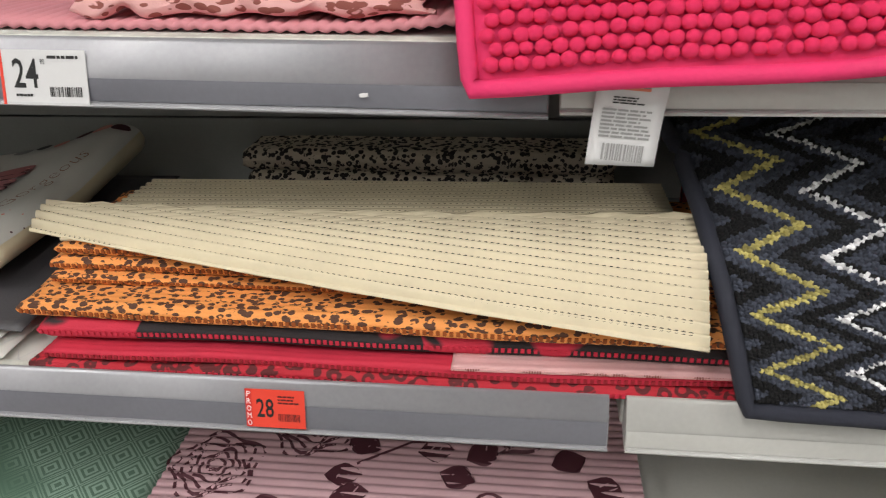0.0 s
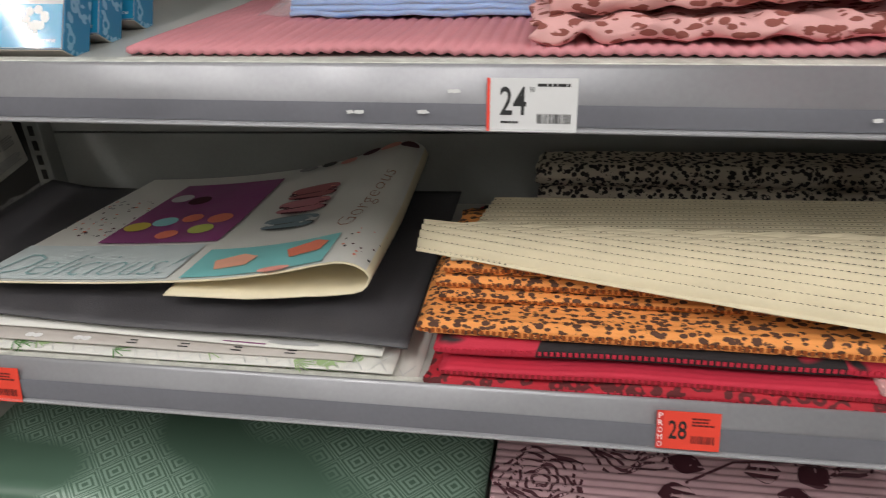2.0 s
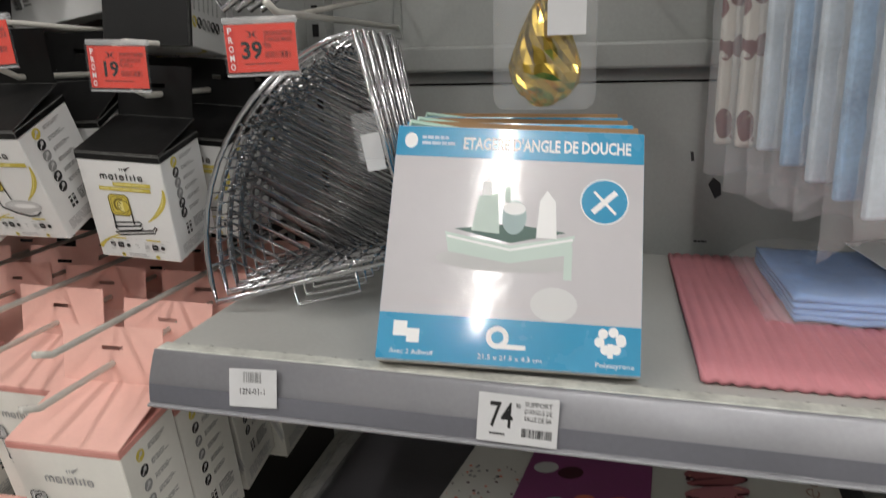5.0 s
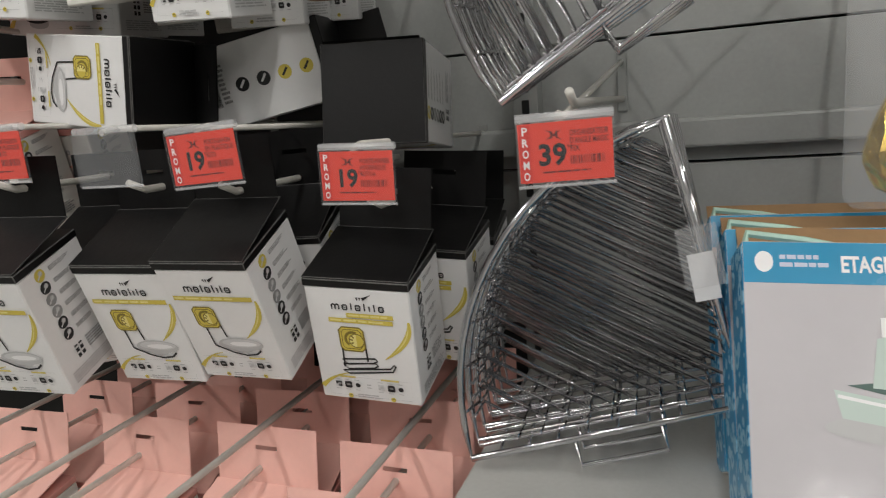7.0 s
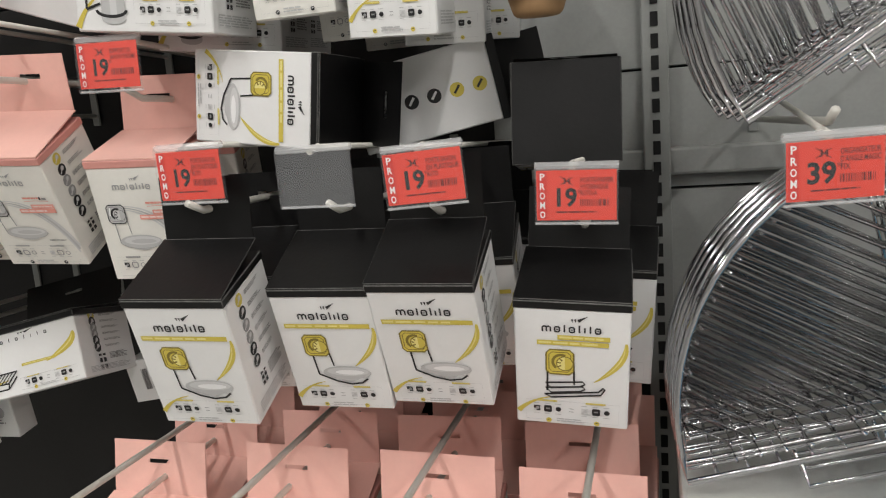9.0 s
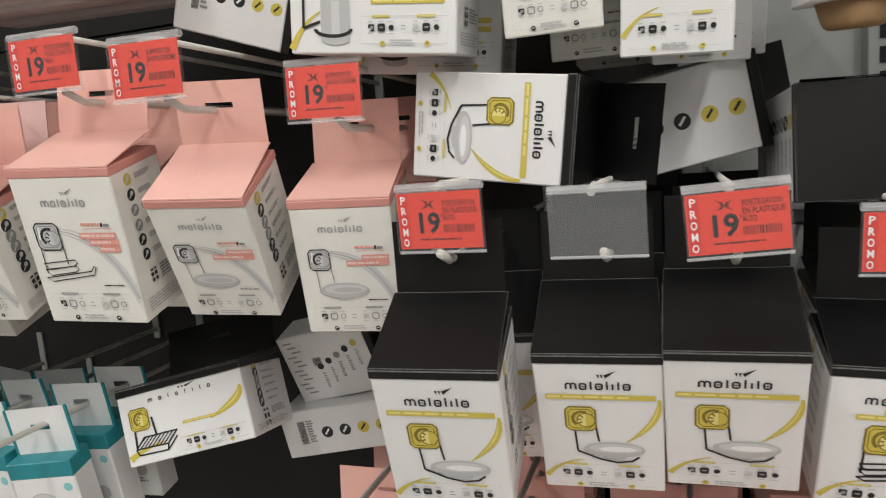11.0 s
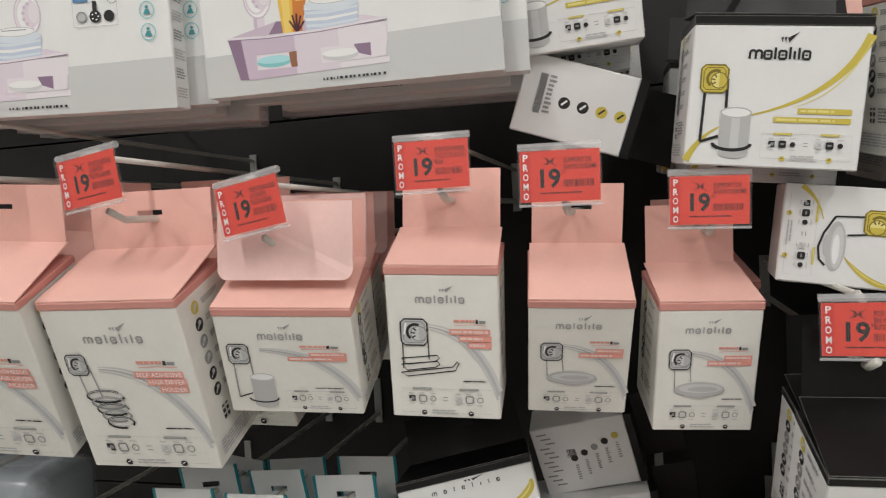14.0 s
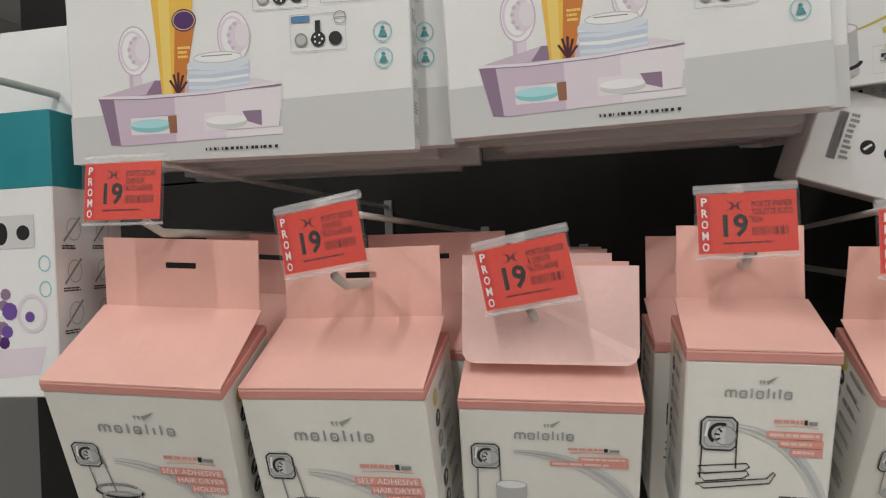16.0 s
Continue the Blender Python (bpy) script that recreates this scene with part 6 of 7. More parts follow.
def cream_flap(u, v):
    a = Vector((-0.363, 0.985, 1.037)).lerp(Vector((0.270, 0.945, 1.056)), u)
    c = Vector((-0.366, 0.953, 1.020)).lerp(Vector((0.268, 0.846, 0.984)), u)
    q = c.lerp(a, v)
    d = lerp(0.037, 0.15, u) * v
    bulge = 0.013 * math.sin(math.pi * min(1, v * 1.05)) * (0.25 + 0.75 * u)
    return (q.x, q.y - 0.2 * bulge, q.z + bulge + 0.0060 * rib(d + 0.006, 0.0098) - 0.004 * math.sin(math.pi * u))


part("top_flap", sheet(cream_flap, 30, 140, 0.0035, (0.63, 0.12)), CREAM, cm, smooth=True)
bm = bmesh.new()


def punch(fn, u, v, rx, ry):
    """A dark slot hole lying in the groove between two ribs."""
    q, e = Vector(fn(u, v)), 0.012
    du = (Vector(fn(u + 0.01, v)) - q).normalized()
    dv = (Vector(fn(u, min(1.0, v + e * 8))) - Vector(fn(u, max(0.0, v - e * 8)))).normalized()
    up = du.cross(dv).normalized()
    c = q + up * 0.0036
    bm.faces.new([bm.verts.new(c + du * rx * math.cos(a) + dv * ry * math.sin(a)) for a in [math.pi * k / 4 for k in range(8)]])


for j in range(1, 16):
    for i in range(112):
        u = (i + 0.5) / 114
        d = lerp(0.037, 0.15, u)
        v = (0.0098 * j - 0.006) / d
        if 0.07 < v < 0.96:
            punch(cream_flap, u, v, lerp(0.0011, 0.0021, min(1, u * 1.6)), lerp(0.0008, 0.0016, min(1, u * 1.6)))
for j in range(97, 111):
    v = (0.0098 * j - 0.945) / 0.141
    if 0.03 < v < 0.97:
        for i in range(96):
            punch(cream_low, (i + 0.5) / 98, v, 0.0013, 0.0006)
tagged(part("perforation", bm, HOLE, cm, "rows of small dark holes"), kind="stuff")

LEAF_PALE = flat_ink("pale_leaf_ink", (0.38, 0.52, 0.26))


# left hand stack of printed vinyl mats
def vinyl(name, fn, mat, label, n=(24, 20), thick=0.0016, size=(0.7, 0.4)):
    t = thing(name, None, label, "mat", "vinyl table mats")
    part("vinyl", sheet(fn, n[0], n[1], thick, size), mat, t, smooth=True)
    return t


def flat_fn(x0, x1, yl, yr, y1, z, seed, wave=0.002, droop=0.0):
    def fn(u, v):
        x = lerp(x0, x1, u)
        y = lerp(lerp(yl, yr, u), y1, v)
        return (x, y, z + wave * soft(x, y, 6, seed) - droop * (1 - v) ** 4)
    return fn


sh = [
    ("white leafy", VINYL, -1.05, -0.36, 0.889, 0.880, 0.003), ("tan", TAN, -1.08, -0.47, 0.891, 0.905, 0.007), ("white leafy", VINYL, -1.05, -0.385, 0.894, 0.887, 0.011),
    ("taupe", TAUPE, -1.03, -0.43, 0.905, 0.899, 0.0155), ("white", VINYL, -1.085, -0.40, 0.930, 0.906, 0.020),
]
for k, (nm, mt, x0, x1, yl, yr, dz) in enumerate(sh):
    fn = flat_fn(x0, x1, yl, yr, 1.27, LOW + dz + 0.002, k, 0.0022, 0.003)
    t = vinyl("table_mat", fn, mt, nm + " printed vinyl table mat lying in a stack")
    W_ = x1 - x0
    p = Print((lambda fn_, w_: lambda u, v, lf: tuple(Vector(fn_(u / w_, v / 0.37)) + Vector((0, 0, 0.0004 + lf))))(fn, W_))
    r9 = random.Random(k)
    if k in (0, 2):
        for i in range(13):
            u, v = r9.uniform(0.04, W_ - 0.05), r9.uniform(0.002, 0.016)
            for q in range(5):
                a = -1.2 + 0.55 * q + r9.uniform(-0.1, 0.1)
                p.stroke([(u, v), (u + 0.022 * math.cos(a), v + 0.016 * math.sin(a))], 0.0015, LEAF if i % 2 else LEAF_PALE)
            if i % 3 == 0:
                p.disc(u + 0.03, v + 0.004, 0.010, LEAF_PALE, 0.007)
        for i in range(26):
            u = i * W_ / 26
            p.stroke([(u, 0.0), (u + 0.02, 0.03)], 0.0009, MIST)
            p.stroke([(u + 0.02, 0.0), (u, 0.03)], 0.0009, MIST)
    if k == 3:
        for i in range(8):
            u = 0.09 + 0.062 * i
            if i < 4:
                p.disc(u, 0.008, 0.006, WHITE, 0.004)
                p.disc(u + 0.010, 0.008, 0.006, WHITE, 0.004)
            else:
                p.rect(u, 0.004, 0.012, 0.002, INK)
                p.rect(u + 0.002, 0.009, 0.010, 0.002, INK)
    if k == 4:
        p.disc(W_ - 0.10, 0.008, 0.03, PALE, 0.004)
        p.rect(W_ - 0.18, 0.002, 0.05, 0.002, PURPLE)
    if k == 1:
        for i in range(16):
            p.stroke([(0.03 + 0.005 * i, 0.004 + 0.0006 * i), (0.037 + 0.005 * i, 0.013)], 0.0035, INK)
    p.done("print", t)


def dark_fn(u, v):
    x = lerp(-1.062, -0.372, u)
    yf = lerp(0.938, 0.905, u) + 0.004 * math.sin(9 * u)
    y = lerp(yf, 1.275, v)
    edge = max(0, 1 - u / 0.12)
    return (x + 0.03 * (v - 0.3) * edge, y, LOW + 0.037 + 0.010 * v + 0.004 * soft(x, y, 4, 3) - 0.008 * (1 - v) ** 3 + 0.010 * edge * v)


vinyl("table_mat", dark_fn, CHARCOAL, "charcoal grey vinyl table mat with curled edges", (40, 24))

# printed mat with its end curled over
CURL = [(-0.920, 0.960), (-0.80, 0.963), (-0.70, 0.968), (-0.60, 0.976), (-0.53, 0.987), (-0.48, 0.998), (-0.452, 1.002), (-0.432, 0.997), (-0.421, 0.985), (-0.427, 0.970), (-0.445, 0.961), (-0.50, 0.9585), (-0.66, 0.9580)]
LEN = [0.0]
for (a, c), (d, e) in zip(CURL, CURL[1:]):
    LEN.append(LEN[-1] + math.hypot(d - a, e - c))


def curl_at(s):
    for k in range(len(CURL) - 1):
        if s <= LEN[k + 1] or k == len(CURL) - 2:
            f = (s - LEN[k]) / (LEN[k + 1] - LEN[k])
            q = [Vector((*CURL[min(max(k + o, 0), len(CURL) - 1)], 0)) for o in (-1, 0, 1, 2)]
            pa = 0.5 * (2 * q[1] + (q[2] - q[0]) * f + (2 * q[0] - 5 * q[1] + 4 * q[2] - q[3]) * f * f + (3 * q[1] - q[0] - 3 * q[2] + q[3]) * f ** 3)
            return pa.x, pa.y


def treat(s, w, lf=0.0):
    """Place on the printed mat: s along it, w back from its front edge, in metres."""
    x, z = curl_at(s)
    turn = min(1.0, max(0.0, (s - 0.42) / 0.12))
    yf = lerp(0.956, 0.962, turn)
    back = 0.020 * (1 - s / 0.5) * (w / 0.3)
    y = yf + w
    if s > 0.56:
        y = yf - 0.016 * min(1, (s - 0.56) / 0.1) + w
    lift = 0.022 * max(0, w - 0.16) / 0.16 * (min(1, s / 0.45) ** 2 if s < 0.5 else max(0.0, 1 - (s - 0.5) / 0.16))
    return (x + 0.10 * back / 0.02 * 0.5 * (1 if s < 0.5 else 0), y, z + lift + lf)


TOTAL = LEN[-1]
dm = thing("table_mat", None, "white printed sweets table mat with its end curled over", "mat", "vinyl table mats")
part("vinyl", sheet(lambda u, v: treat(u * TOTAL, v * 0.33), 70, 16, 0.0016, (TOTAL, 0.33)), IVORY, dm, "ivory backing", smooth=True)


def patch(name, s0, s1, w0, w1, mat, lf, n=30):
    bm = bmesh.new()
    g = [[bm.verts.new(treat(lerp(s0, s1, i / n), lerp(w0, w1, j / 16), lf)) for j in range(17)] for i in range(n + 1)]
    for i in range(n):
        for j in range(16):
            bm.faces.new((g[i][j], g[i + 1][j], g[i + 1][j + 1], g[i][j + 1])).smooth = True
    return part(name, bm, mat, dm)


patch("white_print", 0.001, 0.50, 0.001, 0.329, VINYL, 0.0008, 60)
patch("ice_panel", 0.004, 0.258, 0.003, 0.090, ICE, 0.0028)
patch("purple_panel", 0.096, 0.268, 0.097, 0.292, PURPLE, 0.0034)
patch("aqua_panel", 0.274, 0.448, 0.003, 0.073, AQUA_P, 0.0028)
AQUA_D = flat_ink("sea_ink", (0.26, 0.42, 0.43))
p = Print(lambda u, v, lf: treat(u, 0.285 - v, 0.0038 + lf))
p.text("Delicious!", 0.016, 0.275, 0.056, AQUA_D, 0.225, slant=0.35, heavy=-0.022)
p.text("Gorgeous", 0.452, 0.20, 0.028, BROWN_I, 0.15, slant=0.3, turn=-1.4, heavy=-0.02)
for u, v, m_, r in ((0.118, 0.140, GOLD, 0.018), (0.150, 0.125, AQUA, 0.018), (0.187, 0.115, CORAL, 0.016), (0.232, 0.118, CORAL, 0.018), (0.180, 0.165, CORAL, 0.016), (0.222, 0.150, LIME, 0.018), (0.122, 0.045, MIST, 0.017), (0.158, 0.055, MAROON, 0.018)):
    p.disc(u, v, r, m_, r * 0.8)
MACARON, MACARON_P, SLATE_I = flat_ink("brick_ink", (0.36, 0.11, 0.12)), flat_ink("dusky_pink_ink", (0.50, 0.19, 0.22)), flat_ink("slate_ink", (0.16, 0.22, 0.25))
for u, v, m_ in ((0.350, 0.060, MACARON), (0.350, 0.100, MACARON_P), (0.352, 0.148, SLATE_I)):
    p.disc(u + 0.002, v + 0.012, 0.039, MAROON if m_ is not SLATE_I else INK, 0.010)
    p.disc(u, v - 0.006, 0.040, m_, 0.014, 22)
    p.disc(u, v + 0.012, 0.037, m_, 0.009, 22)
    p.stroke([(u - 0.037, v), (u - 0.02, v + 0.004), (u + 0.02, v - 0.003), (u + 0.037, v)], 0.004, MAROON if m_ is not SLATE_I else MIST)
for u, v in ((0.325, 0.250), (0.415, 0.240)):
    p.poly([(u - 0.026, v - 0.004), (u - 0.015, v + 0.018), (u + 0.02, v + 0.012), (u + 0.026, v - 0.008), (u + 0.006, v - 0.018)], PEACH if u < 0.4 else CORAL)
p.disc(0.39, 0.282, 0.02, ROSE, 0.006)
for u, v, m_, r in ((0.300, -0.028, GREY, 0.018), (0.335, -0.032, INK, 0.012), (0.372, -0.026, ROSE, 0.016), (0.410, -0.034, MAROON, 0.015), (0.445, -0.030, ROSE, 0.018), (0.478, -0.028, MAROON, 0.016)):
    p.disc(u, v, r, m_, 0.008)
for u, v, m_ in ((0.350, 0.065, MAROON), (0.350, 0.100, MAROON), (0.352, 0.152, MIST)):
    for i in range(9):
        a = u - 0.034 + 0.0085 * i
        p.disc(a, v + 0.003 * math.sin(2.3 * i), 0.0045, m_, 0.0026, 7)
    p.ellipse(u, v - 0.004, 0.033, 0.012, 0.0016, PEACH if m_ is MAROON else PALE, 3.3, 5.9)
r9 = random.Random(3)
for i in range(60):
    p.disc(r9.uniform(0.01, 0.095), r9.uniform(0.05, 0.17), r9.uniform(0.0012, 0.003), r9.choice([MAROON, INK, CORAL, GREY]), n=6)
for i in range(18):
    p.disc(r9.uniform(0.46, 0.52), r9.uniform(0.20, 0.28), r9.uniform(0.001, 0.0025), r9.choice([MAROON, CORAL, INK]), n=6)
p.done("print", dm)
# crumpled clear film at the stack's end
t = thing("film_wrap", None, "crumpled clear plastic film along the mat stack edge", "film")
part("film", sheet(lambda u, v: (lerp(-1.098, -1.045, v) + 0.006 * soft(u * 9, v * 3, 2, 5), lerp(0.895, 1.28, u), LOW + 0.012 + 0.040 * math.sin(math.pi * min(1, v * 1.2) * 0.5) + 0.012 * soft(u * 12, v * 8, 2, 1)), 60, 10, 0.0008, (0.4, 0.06)), FILM, t, smooth=False)

# things on the bottom shelf
t = thing("table_mat", None, "green vinyl table mat with a shiny maze pattern", "mat", "vinyl table mats")
part("vinyl", sheet(lambda u, v: (lerp(-1.03, -0.306, u), lerp(0.885, 1.30, v), 0.690 + 0.006 * soft(u * 2, v * 2, 2, 8)), 20, 14, 0.02, (0.72, 0.41)), GREEN_MAZE, t, smooth=True)
part("backing", block(-1.02, -0.31, 0.90, 1.29, FOOT, 0.672, 0.004), VINYL, t)
rm = thing("ribbed_mat", None, "dusty pink ribbed foam mat printed with maroon roses", "mat")
rose_z = lambda x, y: 0.700 + 0.0035 * rib(y, 0.0125)
part("foam", sheet(lambda u, v: (lerp(-0.298, 0.262, u), lerp(0.882, 1.30, v), rose_z(0, lerp(0.882, 1.30, v))), 8, 240, 0.034, (0.56, 0.42)), ROSEMAT, rm, smooth=True)
p = Print(lambda u, v, lf: (-0.30 + u, 0.885 + v, rose_z(0, 0.885 + v) + lf))


def rose(u, v, s):
    for k in range(6):
        r = s * (0.18 + 0.16 * k)
        for q in range(3):
            a0 = k * 0.9 + q * 2.1
            pts = [(u + r * (1 + 0.12 * math.sin(5 * a + k)) * math.cos(a), v + r * 0.95 * (1 + 0.12 * math.sin(5 * a + k)) * math.sin(a)) for a in [a0 + 1.9 * i / 14 for i in range(15)]]
            p.stroke(pts, s * 0.07, MAROON)


def leaf(u, v, s, a):
    c, d = math.cos(a), math.sin(a)
    pts = [(t - 0.0, 0.42 * math.sin(math.pi * t) * sg) for sg, ts in ((1, [i / 8 for i in range(9)]), (-1, [1 - i / 8 for i in range(1, 8)])) for t in ts]
    p.poly([(u + s * (x * c - y * d), v + s * (x * d + y * c)) for x, y in pts][::-1], MAROON)
    for k in (0.35, 0.6):
        p.stroke([(u + s * (k * c), v + s * (k * d)), (u + s * ((k + 0.15) * c - 0.2 * d), v + s * ((k + 0.15) * d + 0.2 * c))], s * 0.04, ROSEMAT)


for ru, rv, rs in ((0.06, 0.09, 0.055), (0.165, 0.165, 0.055), (0.40, 0.185, 0.055), (0.40, 0.02, 0.05), (0.06, 0.30, 0.05), (0.30, 0.32, 0.05)):
    rose(ru, rv, rs)
for lu, lv, la in ((0.255, 0.13, 2.8), (0.30, 0.13, 0.2), (0.27, 0.165, 1.4), (0.315, 0.175, 0.9), (0.24, 0.09, 3.3), (0.33, 0.10, -0.3), (0.36, 0.12, 0.6), (0.46, 0.12, 0.4), (0.50, 0.10, -0.5), (0.48, 0.06, -1.2), (0.16, 0.04, 3.6), (0.21, 0.05, 0.3)):
    leaf(lu, lv, 0.045, la)
p.stroke([(0.23, 0.105), (0.29, 0.145), (0.36, 0.155), (0.40, 0.15)], 0.003, MAROON)
p.done("rose_print", rm)
t = thing("rolled_rug", pose(0.49, 0.93, FOOT + 0.04), "rolled yellow tufted rug on the bottom shelf", "rug")
bm = bmesh.new()
tube_into(bm, [(-0.03, 0, 0), (0.3, 0, 0)], 0.04, 16)
part("roll", bm, YELLOW, t, smooth=True)

# zigzag rug over the lower shelf edge
zr = thing("zigzag_rug", None, "dark tufted rug with zigzags, draped over the shelf edge", "rug")
ZP = [(1.26, 1.115), (1.10, 1.118), (1.00, 1.105), (0.93, 1.070), (0.885, 1.025), (0.862, 0.98), (0.850, 0.932)]


def zig(u, v):
    k = (1 - v) * (len(ZP) - 1)
    i = min(int(k), len(ZP) - 2)
    f = k - i
    y, z = lerp(ZP[i][0], ZP[i + 1][0], f), lerp(ZP[i][1], ZP[i + 1][1], f)
    left = lerp(0.307, 0.245, min(1, v * 1.25))
    return (lerp(left, 0.86, u), y - 0.012 * u, z - 0.010 * u + 0.003 * soft(u * 6, v * 4, 1, 2))


part("rug_body", sheet(zig, 50, 60, 0.010, (0.58, 0.5)), ZIGZAG, zr, smooth=True)
bm = bmesh.new()
tube_into(bm, [Vector(zig(0, 1 - i / 30)) + Vector((0, 0, -0.004)) for i in range(31)] + [Vector(zig(i / 20, 0)) + Vector((0, 0, -0.004)) for i in range(1, 21)], 0.0075, 8)
part("binding", bm, NAVY, zr, "navy bound edge", smooth=True)
vs, fs, uvs = [], [], []
r9 = random.Random(17)
for i in range(100):
    for j in range(136):
        u, v = (i + 0.5) / 158, (j + 0.5) / 136
        if u < 0.012 or v < 0.014:
            continue
        q = Vector(zig(u, v))
        du = (Vector(zig(u + 0.004, v)) - q).normalized()
        dv = (Vector(zig(u, v + 0.004)) - q).normalized()
        up = du.cross(dv).normalized()
        a, c, h = 0.0026 * r9.uniform(0.85, 1.15), 0.0026 * r9.uniform(0.85, 1.15), 0.0030 * r9.uniform(0.6, 1.3)
        lean = du * r9.uniform(-0.0012, 0.0012) + dv * r9.uniform(-0.0012, 0.0012)
        b0 = len(vs)
        vs += [tuple(q + du * a * x + dv * c * y) for x, y in ((-1, 0), (0, -1), (1, 0), (0, 1))]
        vs += [tuple(q + du * a * 0.62 * x + dv * c * 0.62 * y + up * h + lean) for x, y in ((-1, -0.2), (0.2, -1), (1, 0.2), (-0.2, 1))]
        fs += [(b0 + k, b0 + (k + 1) % 4, b0 + 4 + (k + 1) % 4, b0 + 4 + k) for k in range(4)] + [(b0 + 4, b0 + 5, b0 + 6, b0 + 7)]
        uvs += [(u * 0.58, v * 0.5)] * 20
me = bpy.data.meshes.new("tuft")
me.from_pydata(vs, [], fs)
me.materials.append(ZIGZAG)
me.uv_layers.new(name="uv").data.foreach_set("uv", [c for q in uvs for c in q])
me.polygons.foreach_set("use_smooth", [True] * len(me.polygons))
ob = new("tuft", me)
ob.parent = zr
tagged(ob, "rows of dark, mustard and white tufts", kind="stuff")
folded_mat("folded_mat", 0.325, 0.86, 0.90, 1.27, LOW, LOW + 0.09, RED_DARK, RED_CLOTH, "folded red mats under the dark rug", 21)

# ---- on the upper shelf ----
pm = thing("ribbed_mat", ASKEW, "pink ribbed foam mat lying flat on the shelf", "mat")
part("foam", sheet(lambda u, v: (lerp(-0.617, 0.075, u), lerp(0.928, 1.325, v) , UP + 0.006 + 0.0026 * rib(lerp(-0.617, 0.075, u), 0.0125) + 0.003 * soft(u * 3, v * 2, 1.5, 4) + 0.006 * max(0, u - 0.9) / 0.1 * (1 - v)), 500, 10, 0.005, (0.7, 0.4)), PINKMAT, pm, smooth=True)
fp = thing("folded_cloth", ASKEW, "light blue folded cloth in a clear plastic bag", "cloth pack")
for k in range(4):
    part("cloth_layer", sheet(lambda u, v: (lerp(-0.515, -0.245, u), lerp(1.075 + 0.004 * k, 1.29, v), UP + 0.015 + 0.0055 * k + 0.003 * soft(u * 5, v * 4, 1.4, k)), 20, 12, 0.0045, (0.27, 0.2)), BLUE_CLOTH, fp, smooth=True)
part("plastic_bag", sheet(lambda u, v: (lerp(-0.545, -0.225, u), lerp(1.06, 1.31, v), UP + 0.014 + 0.024 * min(1, 9 * min(u, 1 - u)) * min(1, 9 * v) + 0.005 * soft(u * 14, v * 12, 1.3, 3)), 44, 26, 0.0006, (0.3, 0.22)), FILM, fp, "crumpled clear bag", smooth=False)
t = thing("header_card", ASKEW @ pose(-0.33, 1.16, UP + 0.044, 6, -4, 14), "white card header with a hook cut-out on a bag", "card")
part("card", block(-0.07, 0.07, 0, 0.11, 0, 0.0012), CARD_B, t)
for k, (x0, x1, y0, z0, th) in enumerate(((-0.250, 0.040, 0.930, 0.012, 0.017), (-0.235, 0.075, 0.945, 0.031, 0.017), (-0.225, 0.06, 0.955, 0.050, 0.020), (-0.21, 0.05, 0.97, 0.071, 0.022))):
    t = thing("folded_cloth", ASKEW, "crumpled pink and brown floral cloth mat, folded", "cloth", "floral cloths")
    r = th / 2

    def crumple(u, v, x0=x0, x1=x1, y0=y0, z0=z0, k=k, th=th):
        x = lerp(x0, x1, u)
        a = math.pi * min(1, v / 0.25)
        if v < 0.25:
            y, z = y0 + r - r * math.sin(a), UP + z0 + r - r * math.cos(a)
        else:
            y, z = y0 + r + (v - 0.25) / 0.75 * 0.26, UP + z0 + th
        return (x + 0.012 * soft(u * 3, v * 5, 2, k), y + 0.010 * soft(u * 6, v * 2, 1.6, k + 4) + 0.012 * u, z + 0.007 * soft(u * 7, v * 6, 1.5, k + 9) + 0.012 * u * (k > 0))
    part("cloth", sheet(crumple, 60, 40, 0.004, (0.3, 0.35)), FLORAL, t, smooth=True)

br = thing("bobble_rug", None, "bright fuchsia red chenille bobble rug hanging over the shelf", "rug")
BP = [(1.28, 1.345), (1.10, 1.335), (0.98, 1.322), (0.905, 1.298), (0.868, 1.262), (0.852, 1.225), (0.845, 1.193)]


def bob(u, v):
    k = (1 - v) * (len(BP) - 1)
    i = min(int(k), len(BP) - 2)
    f = k - i
    y, z = lerp(BP[i][0], BP[i + 1][0], f), lerp(BP[i][1], BP[i + 1][1], f)
    return (lerp(lerp(0.083, 0.062, v), 0.80, u), y - 0.02 * u, z + 0.045 * u * (1 - v) + 0.006 * u + 0.004 * soft(u * 5, v * 3, 1, 6))


part("backing", sheet(bob, 30, 30, 0.006, (0.72, 0.45)), FUCHSIA_T, br, smooth=True)
ball = bmesh.new()
bmesh.ops.create_icosphere(ball, subdivisions=2, radius=1.0)
bv = [v.co.copy() for v in ball.verts]
bf = [[v.index for v in f.verts] for f in ball.faces]
ball.free()
BOBBLE = bpy.data.meshes.new("bobble")
BOBBLE.from_pydata([tuple(v) for v in bv], [], bf)
BOBBLE.materials.append(FUCHSIA)
BOBBLE.polygons.foreach_set("use_smooth", [True] * len(BOBBLE.polygons))
vs, fs = [], []
r9 = random.Random(11)
arc = [0.0]
for (a, c), (d, e) in zip(BP, BP[1:]):
    arc.append(arc[-1] + math.hypot(d - a, e - c))
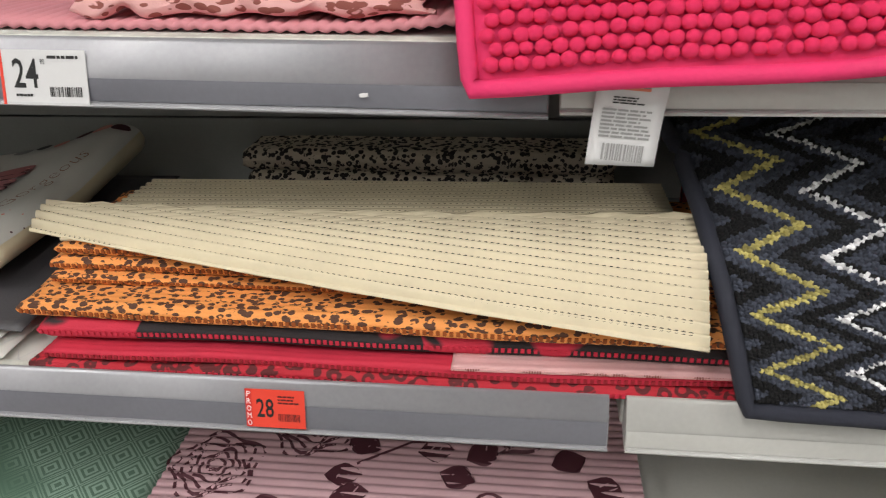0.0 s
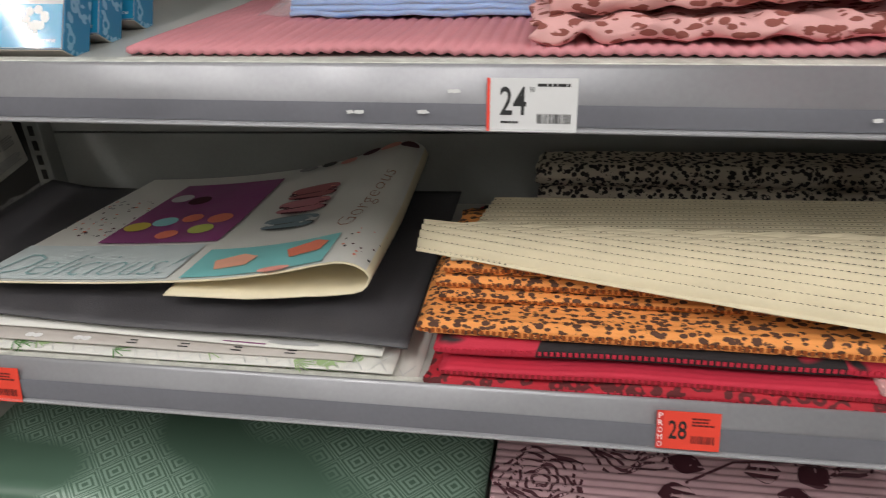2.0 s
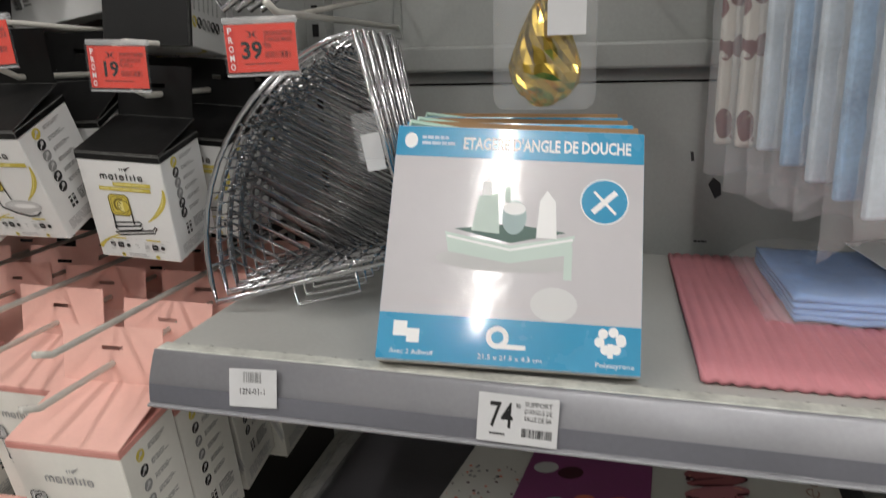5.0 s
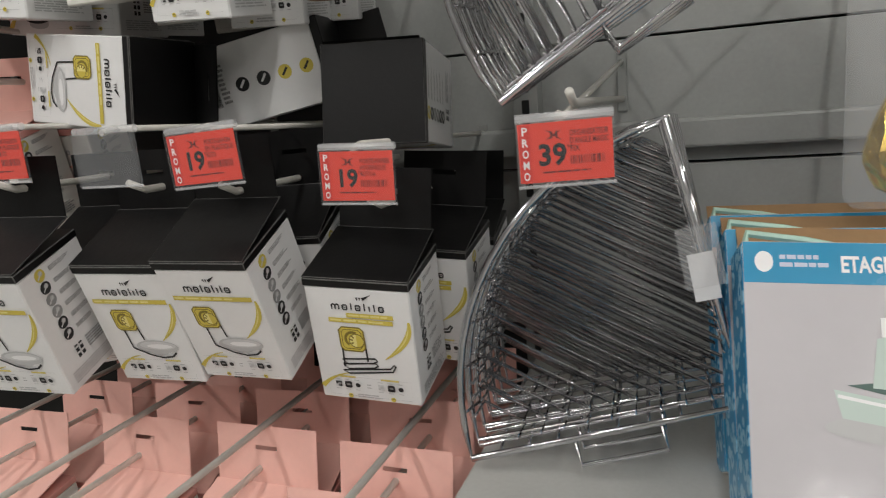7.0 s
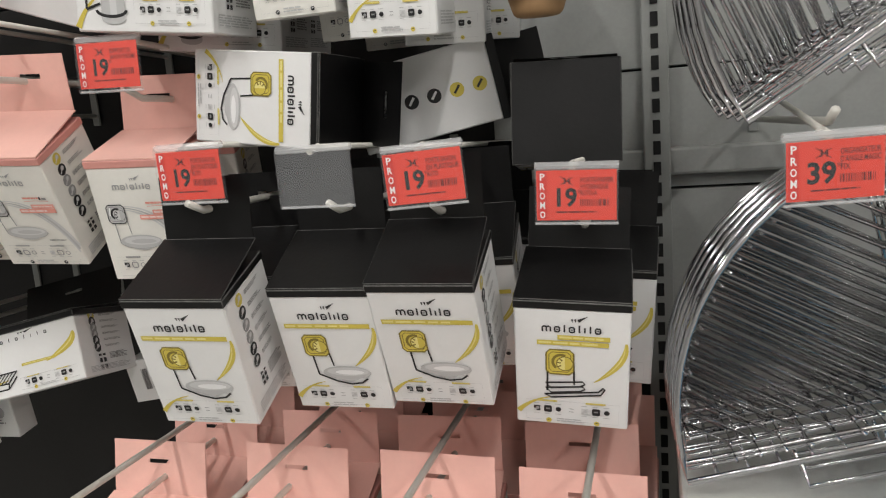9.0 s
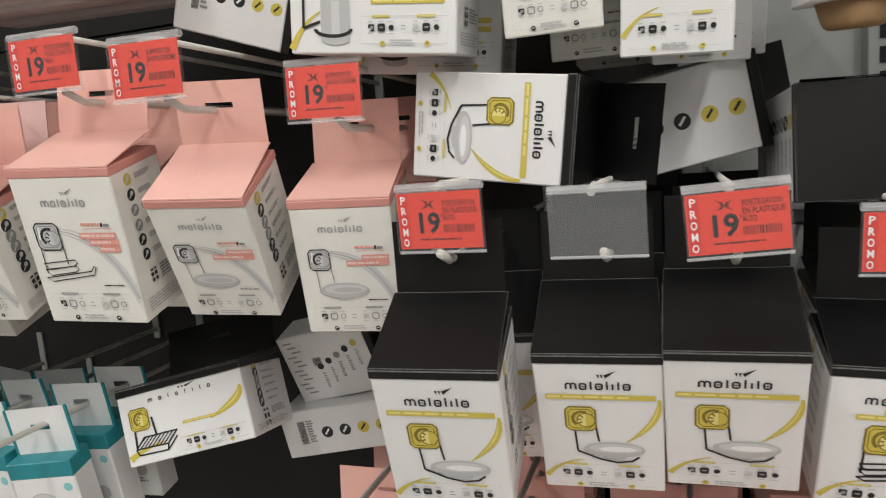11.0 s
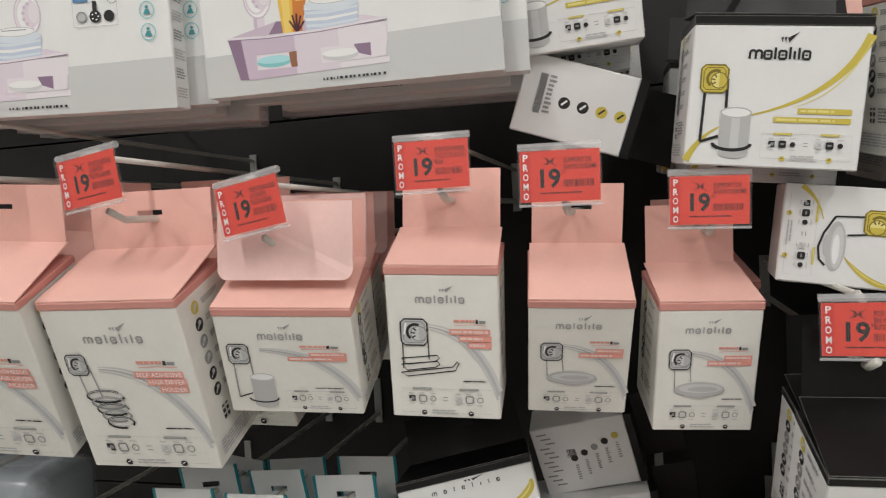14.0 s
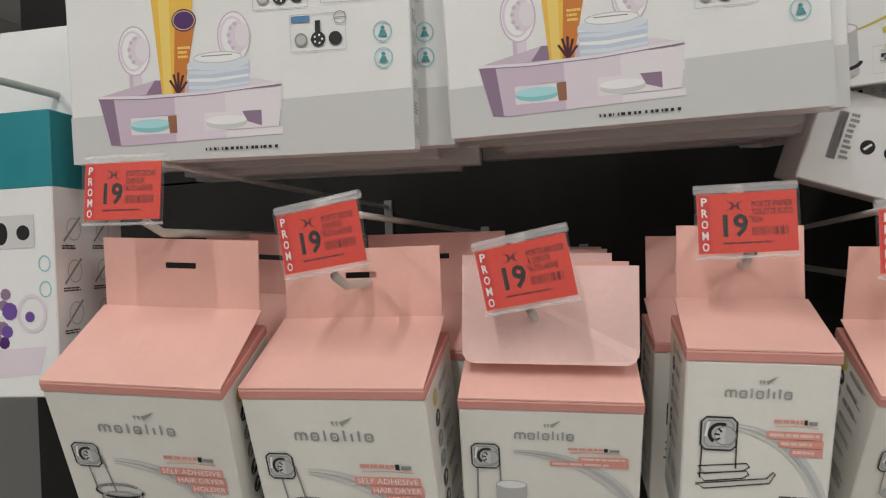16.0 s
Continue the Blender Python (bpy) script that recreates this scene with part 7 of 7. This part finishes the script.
for j in range(34):
    dist = arc[-1] - 0.015 - 0.0100 * j
    k = next(i for i in range(len(arc) - 1) if arc[i + 1] >= dist)
    vpos = 1 - (k + (dist - arc[k]) / (arc[k + 1] - arc[k])) / (len(BP) - 1)
    for i in range(54):
        u = 0.021 + (i + r9.uniform(-0.12, 0.12)) * 0.0145 + 0.005 * (j % 2)
        if u > 0.75:
            continue
        c = Vector(bob(u, vpos + r9.uniform(-0.004, 0.004)))
        n_ = Vector((0, -0.75, 0.65)) if vpos < 0.45 else Vector((0, -0.35, 0.93))
        r = 0.0053 * r9.uniform(0.9, 1.08)
        if j < 6:
            ob = new("bobble", BOBBLE)
            ob.matrix_basis = Matrix.Translation(c + n_ * 0.004) @ Matrix.Diagonal((r * 1.05, r, r * 0.95, 1))
            ob.parent = br
            continue
        b0 = len(vs)
        vs += [tuple(c + n_ * 0.004 + Vector((v.x * r * 1.05, v.y * r, v.z * r * 0.95))) for v in bv]
        fs += [[b0 + q for q in f] for f in bf]
me = bpy.data.meshes.new("bobble_pile")
me.from_pydata(vs, [], fs)
me.materials.append(FUCHSIA)
me.polygons.foreach_set("use_smooth", [True] * len(me.polygons))
ob = new("bobble_pile", me)
ob.parent = br
tagged(ob, "rows of soft round chenille bobbles", kind="stuff")
bm = bmesh.new()
tube_into(bm, [Vector(bob(0, 1 - i / 24)) for i in range(25)] + [Vector(bob(i / 24, 0)) for i in range(1, 25)], 0.0065, 8)
part("binding", bm, FUCHSIA_T, br, "fuchsia bound edge", smooth=True)
tg = thing("care_label", pose(0.190, 0.853, 1.192, 4, 5, 0), "white woven care label hanging from the red rug", "care label")
part("label", sheet(lambda u, v: (lerp(-0.022, 0.026, u) , 0.004 * math.sin(2.5 * v), lerp(-0.058, 0.004, v) + 0.003 * u), 6, 10, 0.0006, (0.05, 0.06)), LABEL, tg, smooth=True)
p = Print(lambda u, v, lf: (-0.020 + u, 0.004 * math.sin(2.5 * (1 - v / 0.062)) - 0.0003 - lf, 0.003 - v))
p.rect(0.008, 0.003, 0.026, 0.002, CORAL)
p.bars(0.010, 0.010, 0.022, 0.006, 3, INK, 3)
p.bars(0.004, 0.019, 0.036, 0.022, 8, GREY, 6)
p.code(0.008, 0.044, 0.028, 0.012, GREY, 2)
p.done("label_print", tg)

# hanging blister with a gold suction piece, and a row of blue packs
gp = thing("blister_pack", pose(-0.765, 1.08, 1.60), "gold foil hook in a clear hanging blister", "blister pack")
bm = bmesh.new()
bmesh.ops.create_uvsphere(bm, u_segments=22, v_segments=16, radius=1)
for v in bm.verts:
    k = 1 if v.co.z < 0 else 1 - 0.55 * v.co.z
    v.co = (v.co.x * 0.036 * k, v.co.y * 0.019, -0.112 + v.co.z * (0.040 if v.co.z < 0 else 0.072))
    v.co *= 1 + 0.035 * noise.noise(v.co * 90)
    v.co.y += 0.008 * noise.noise(v.co * 120 + Vector((3, 1, 7)))
part("hook_body", bm, GOLDM, gp)
bm = bmesh.new()
tube_into(bm, [(-0.01, 0, -0.05), (-0.004, 0, 0.02), (0, 0, 0.12)], 0.003, 6)
part("hook_stem", bm, GOLDM, gp, smooth=True)
part("shell", block(-0.05, 0.05, -0.018, 0.0, -0.155, 0.02, 0.012, 3), FILM, gp, smooth=True)
part("tag", block(0.004, 0.040, -0.024, -0.023, -0.085, 0.0), LABEL, gp, "white paper tag")
bm = bmesh.new()
tube_into(bm, [(0, 0.26, 0.1), (0, -0.03, 0.1)], 0.003, 8)
part("hanging_rod", bm, PEG, gp)
for k in range(7):
    x0 = -0.585 + 0.018 * k
    t = thing("hanging_pack", pose(x0, 1.20 - 0.028 * k, 1.395 - 0.012 * max(0, k - 2), 0, 0, 14), ("flat floral textile pack in film, hanging" if k < 2 else "flat blue and white textile pack in film, hanging"), "pack", "blue hanging packs")
    part("textile", block(0, 0.26, 0, 0.010, 0, 0.42, 0.004, 2), FLORAL_PACK if k < 2 else (BLUE_PACK if k % 2 else SKY_PACK), t)
    part("film", sheet(lambda u, v: (lerp(-0.012, 0.27, u), -0.003 + 0.006 * soft(u * 8, v * 10, 1.5, k), lerp(-0.03 + 0.03 * soft(u * 5, k * 3.7, 1.0, k + 2) - 0.006 * (k % 3), 0.43, v)), 24, 30, 0.0006, (0.28, 0.45)), FILM, t, "crumpled clear film", smooth=False)
# scuffs and a torn sticker on the back panel
t = thing("sticker_residue", pose(-0.56, BACK - 0.001, 1.33), "dark torn sticker marks on the grey back panel", "sticker")
p = Print(lambda u, v, lf: (u, -lf, -v))
p.poly([(0.0, 0.0), (-0.006, 0.010), (0.004, 0.030), (0.012, 0.024), (0.010, 0.008)], INK)
p.stroke([(-0.03, -0.035), (-0.028, -0.022)], 0.004, INK)
p.bars(-0.02, 0.090, 0.022, 0.005, 1, INK, 3)
p.done("residue", t)
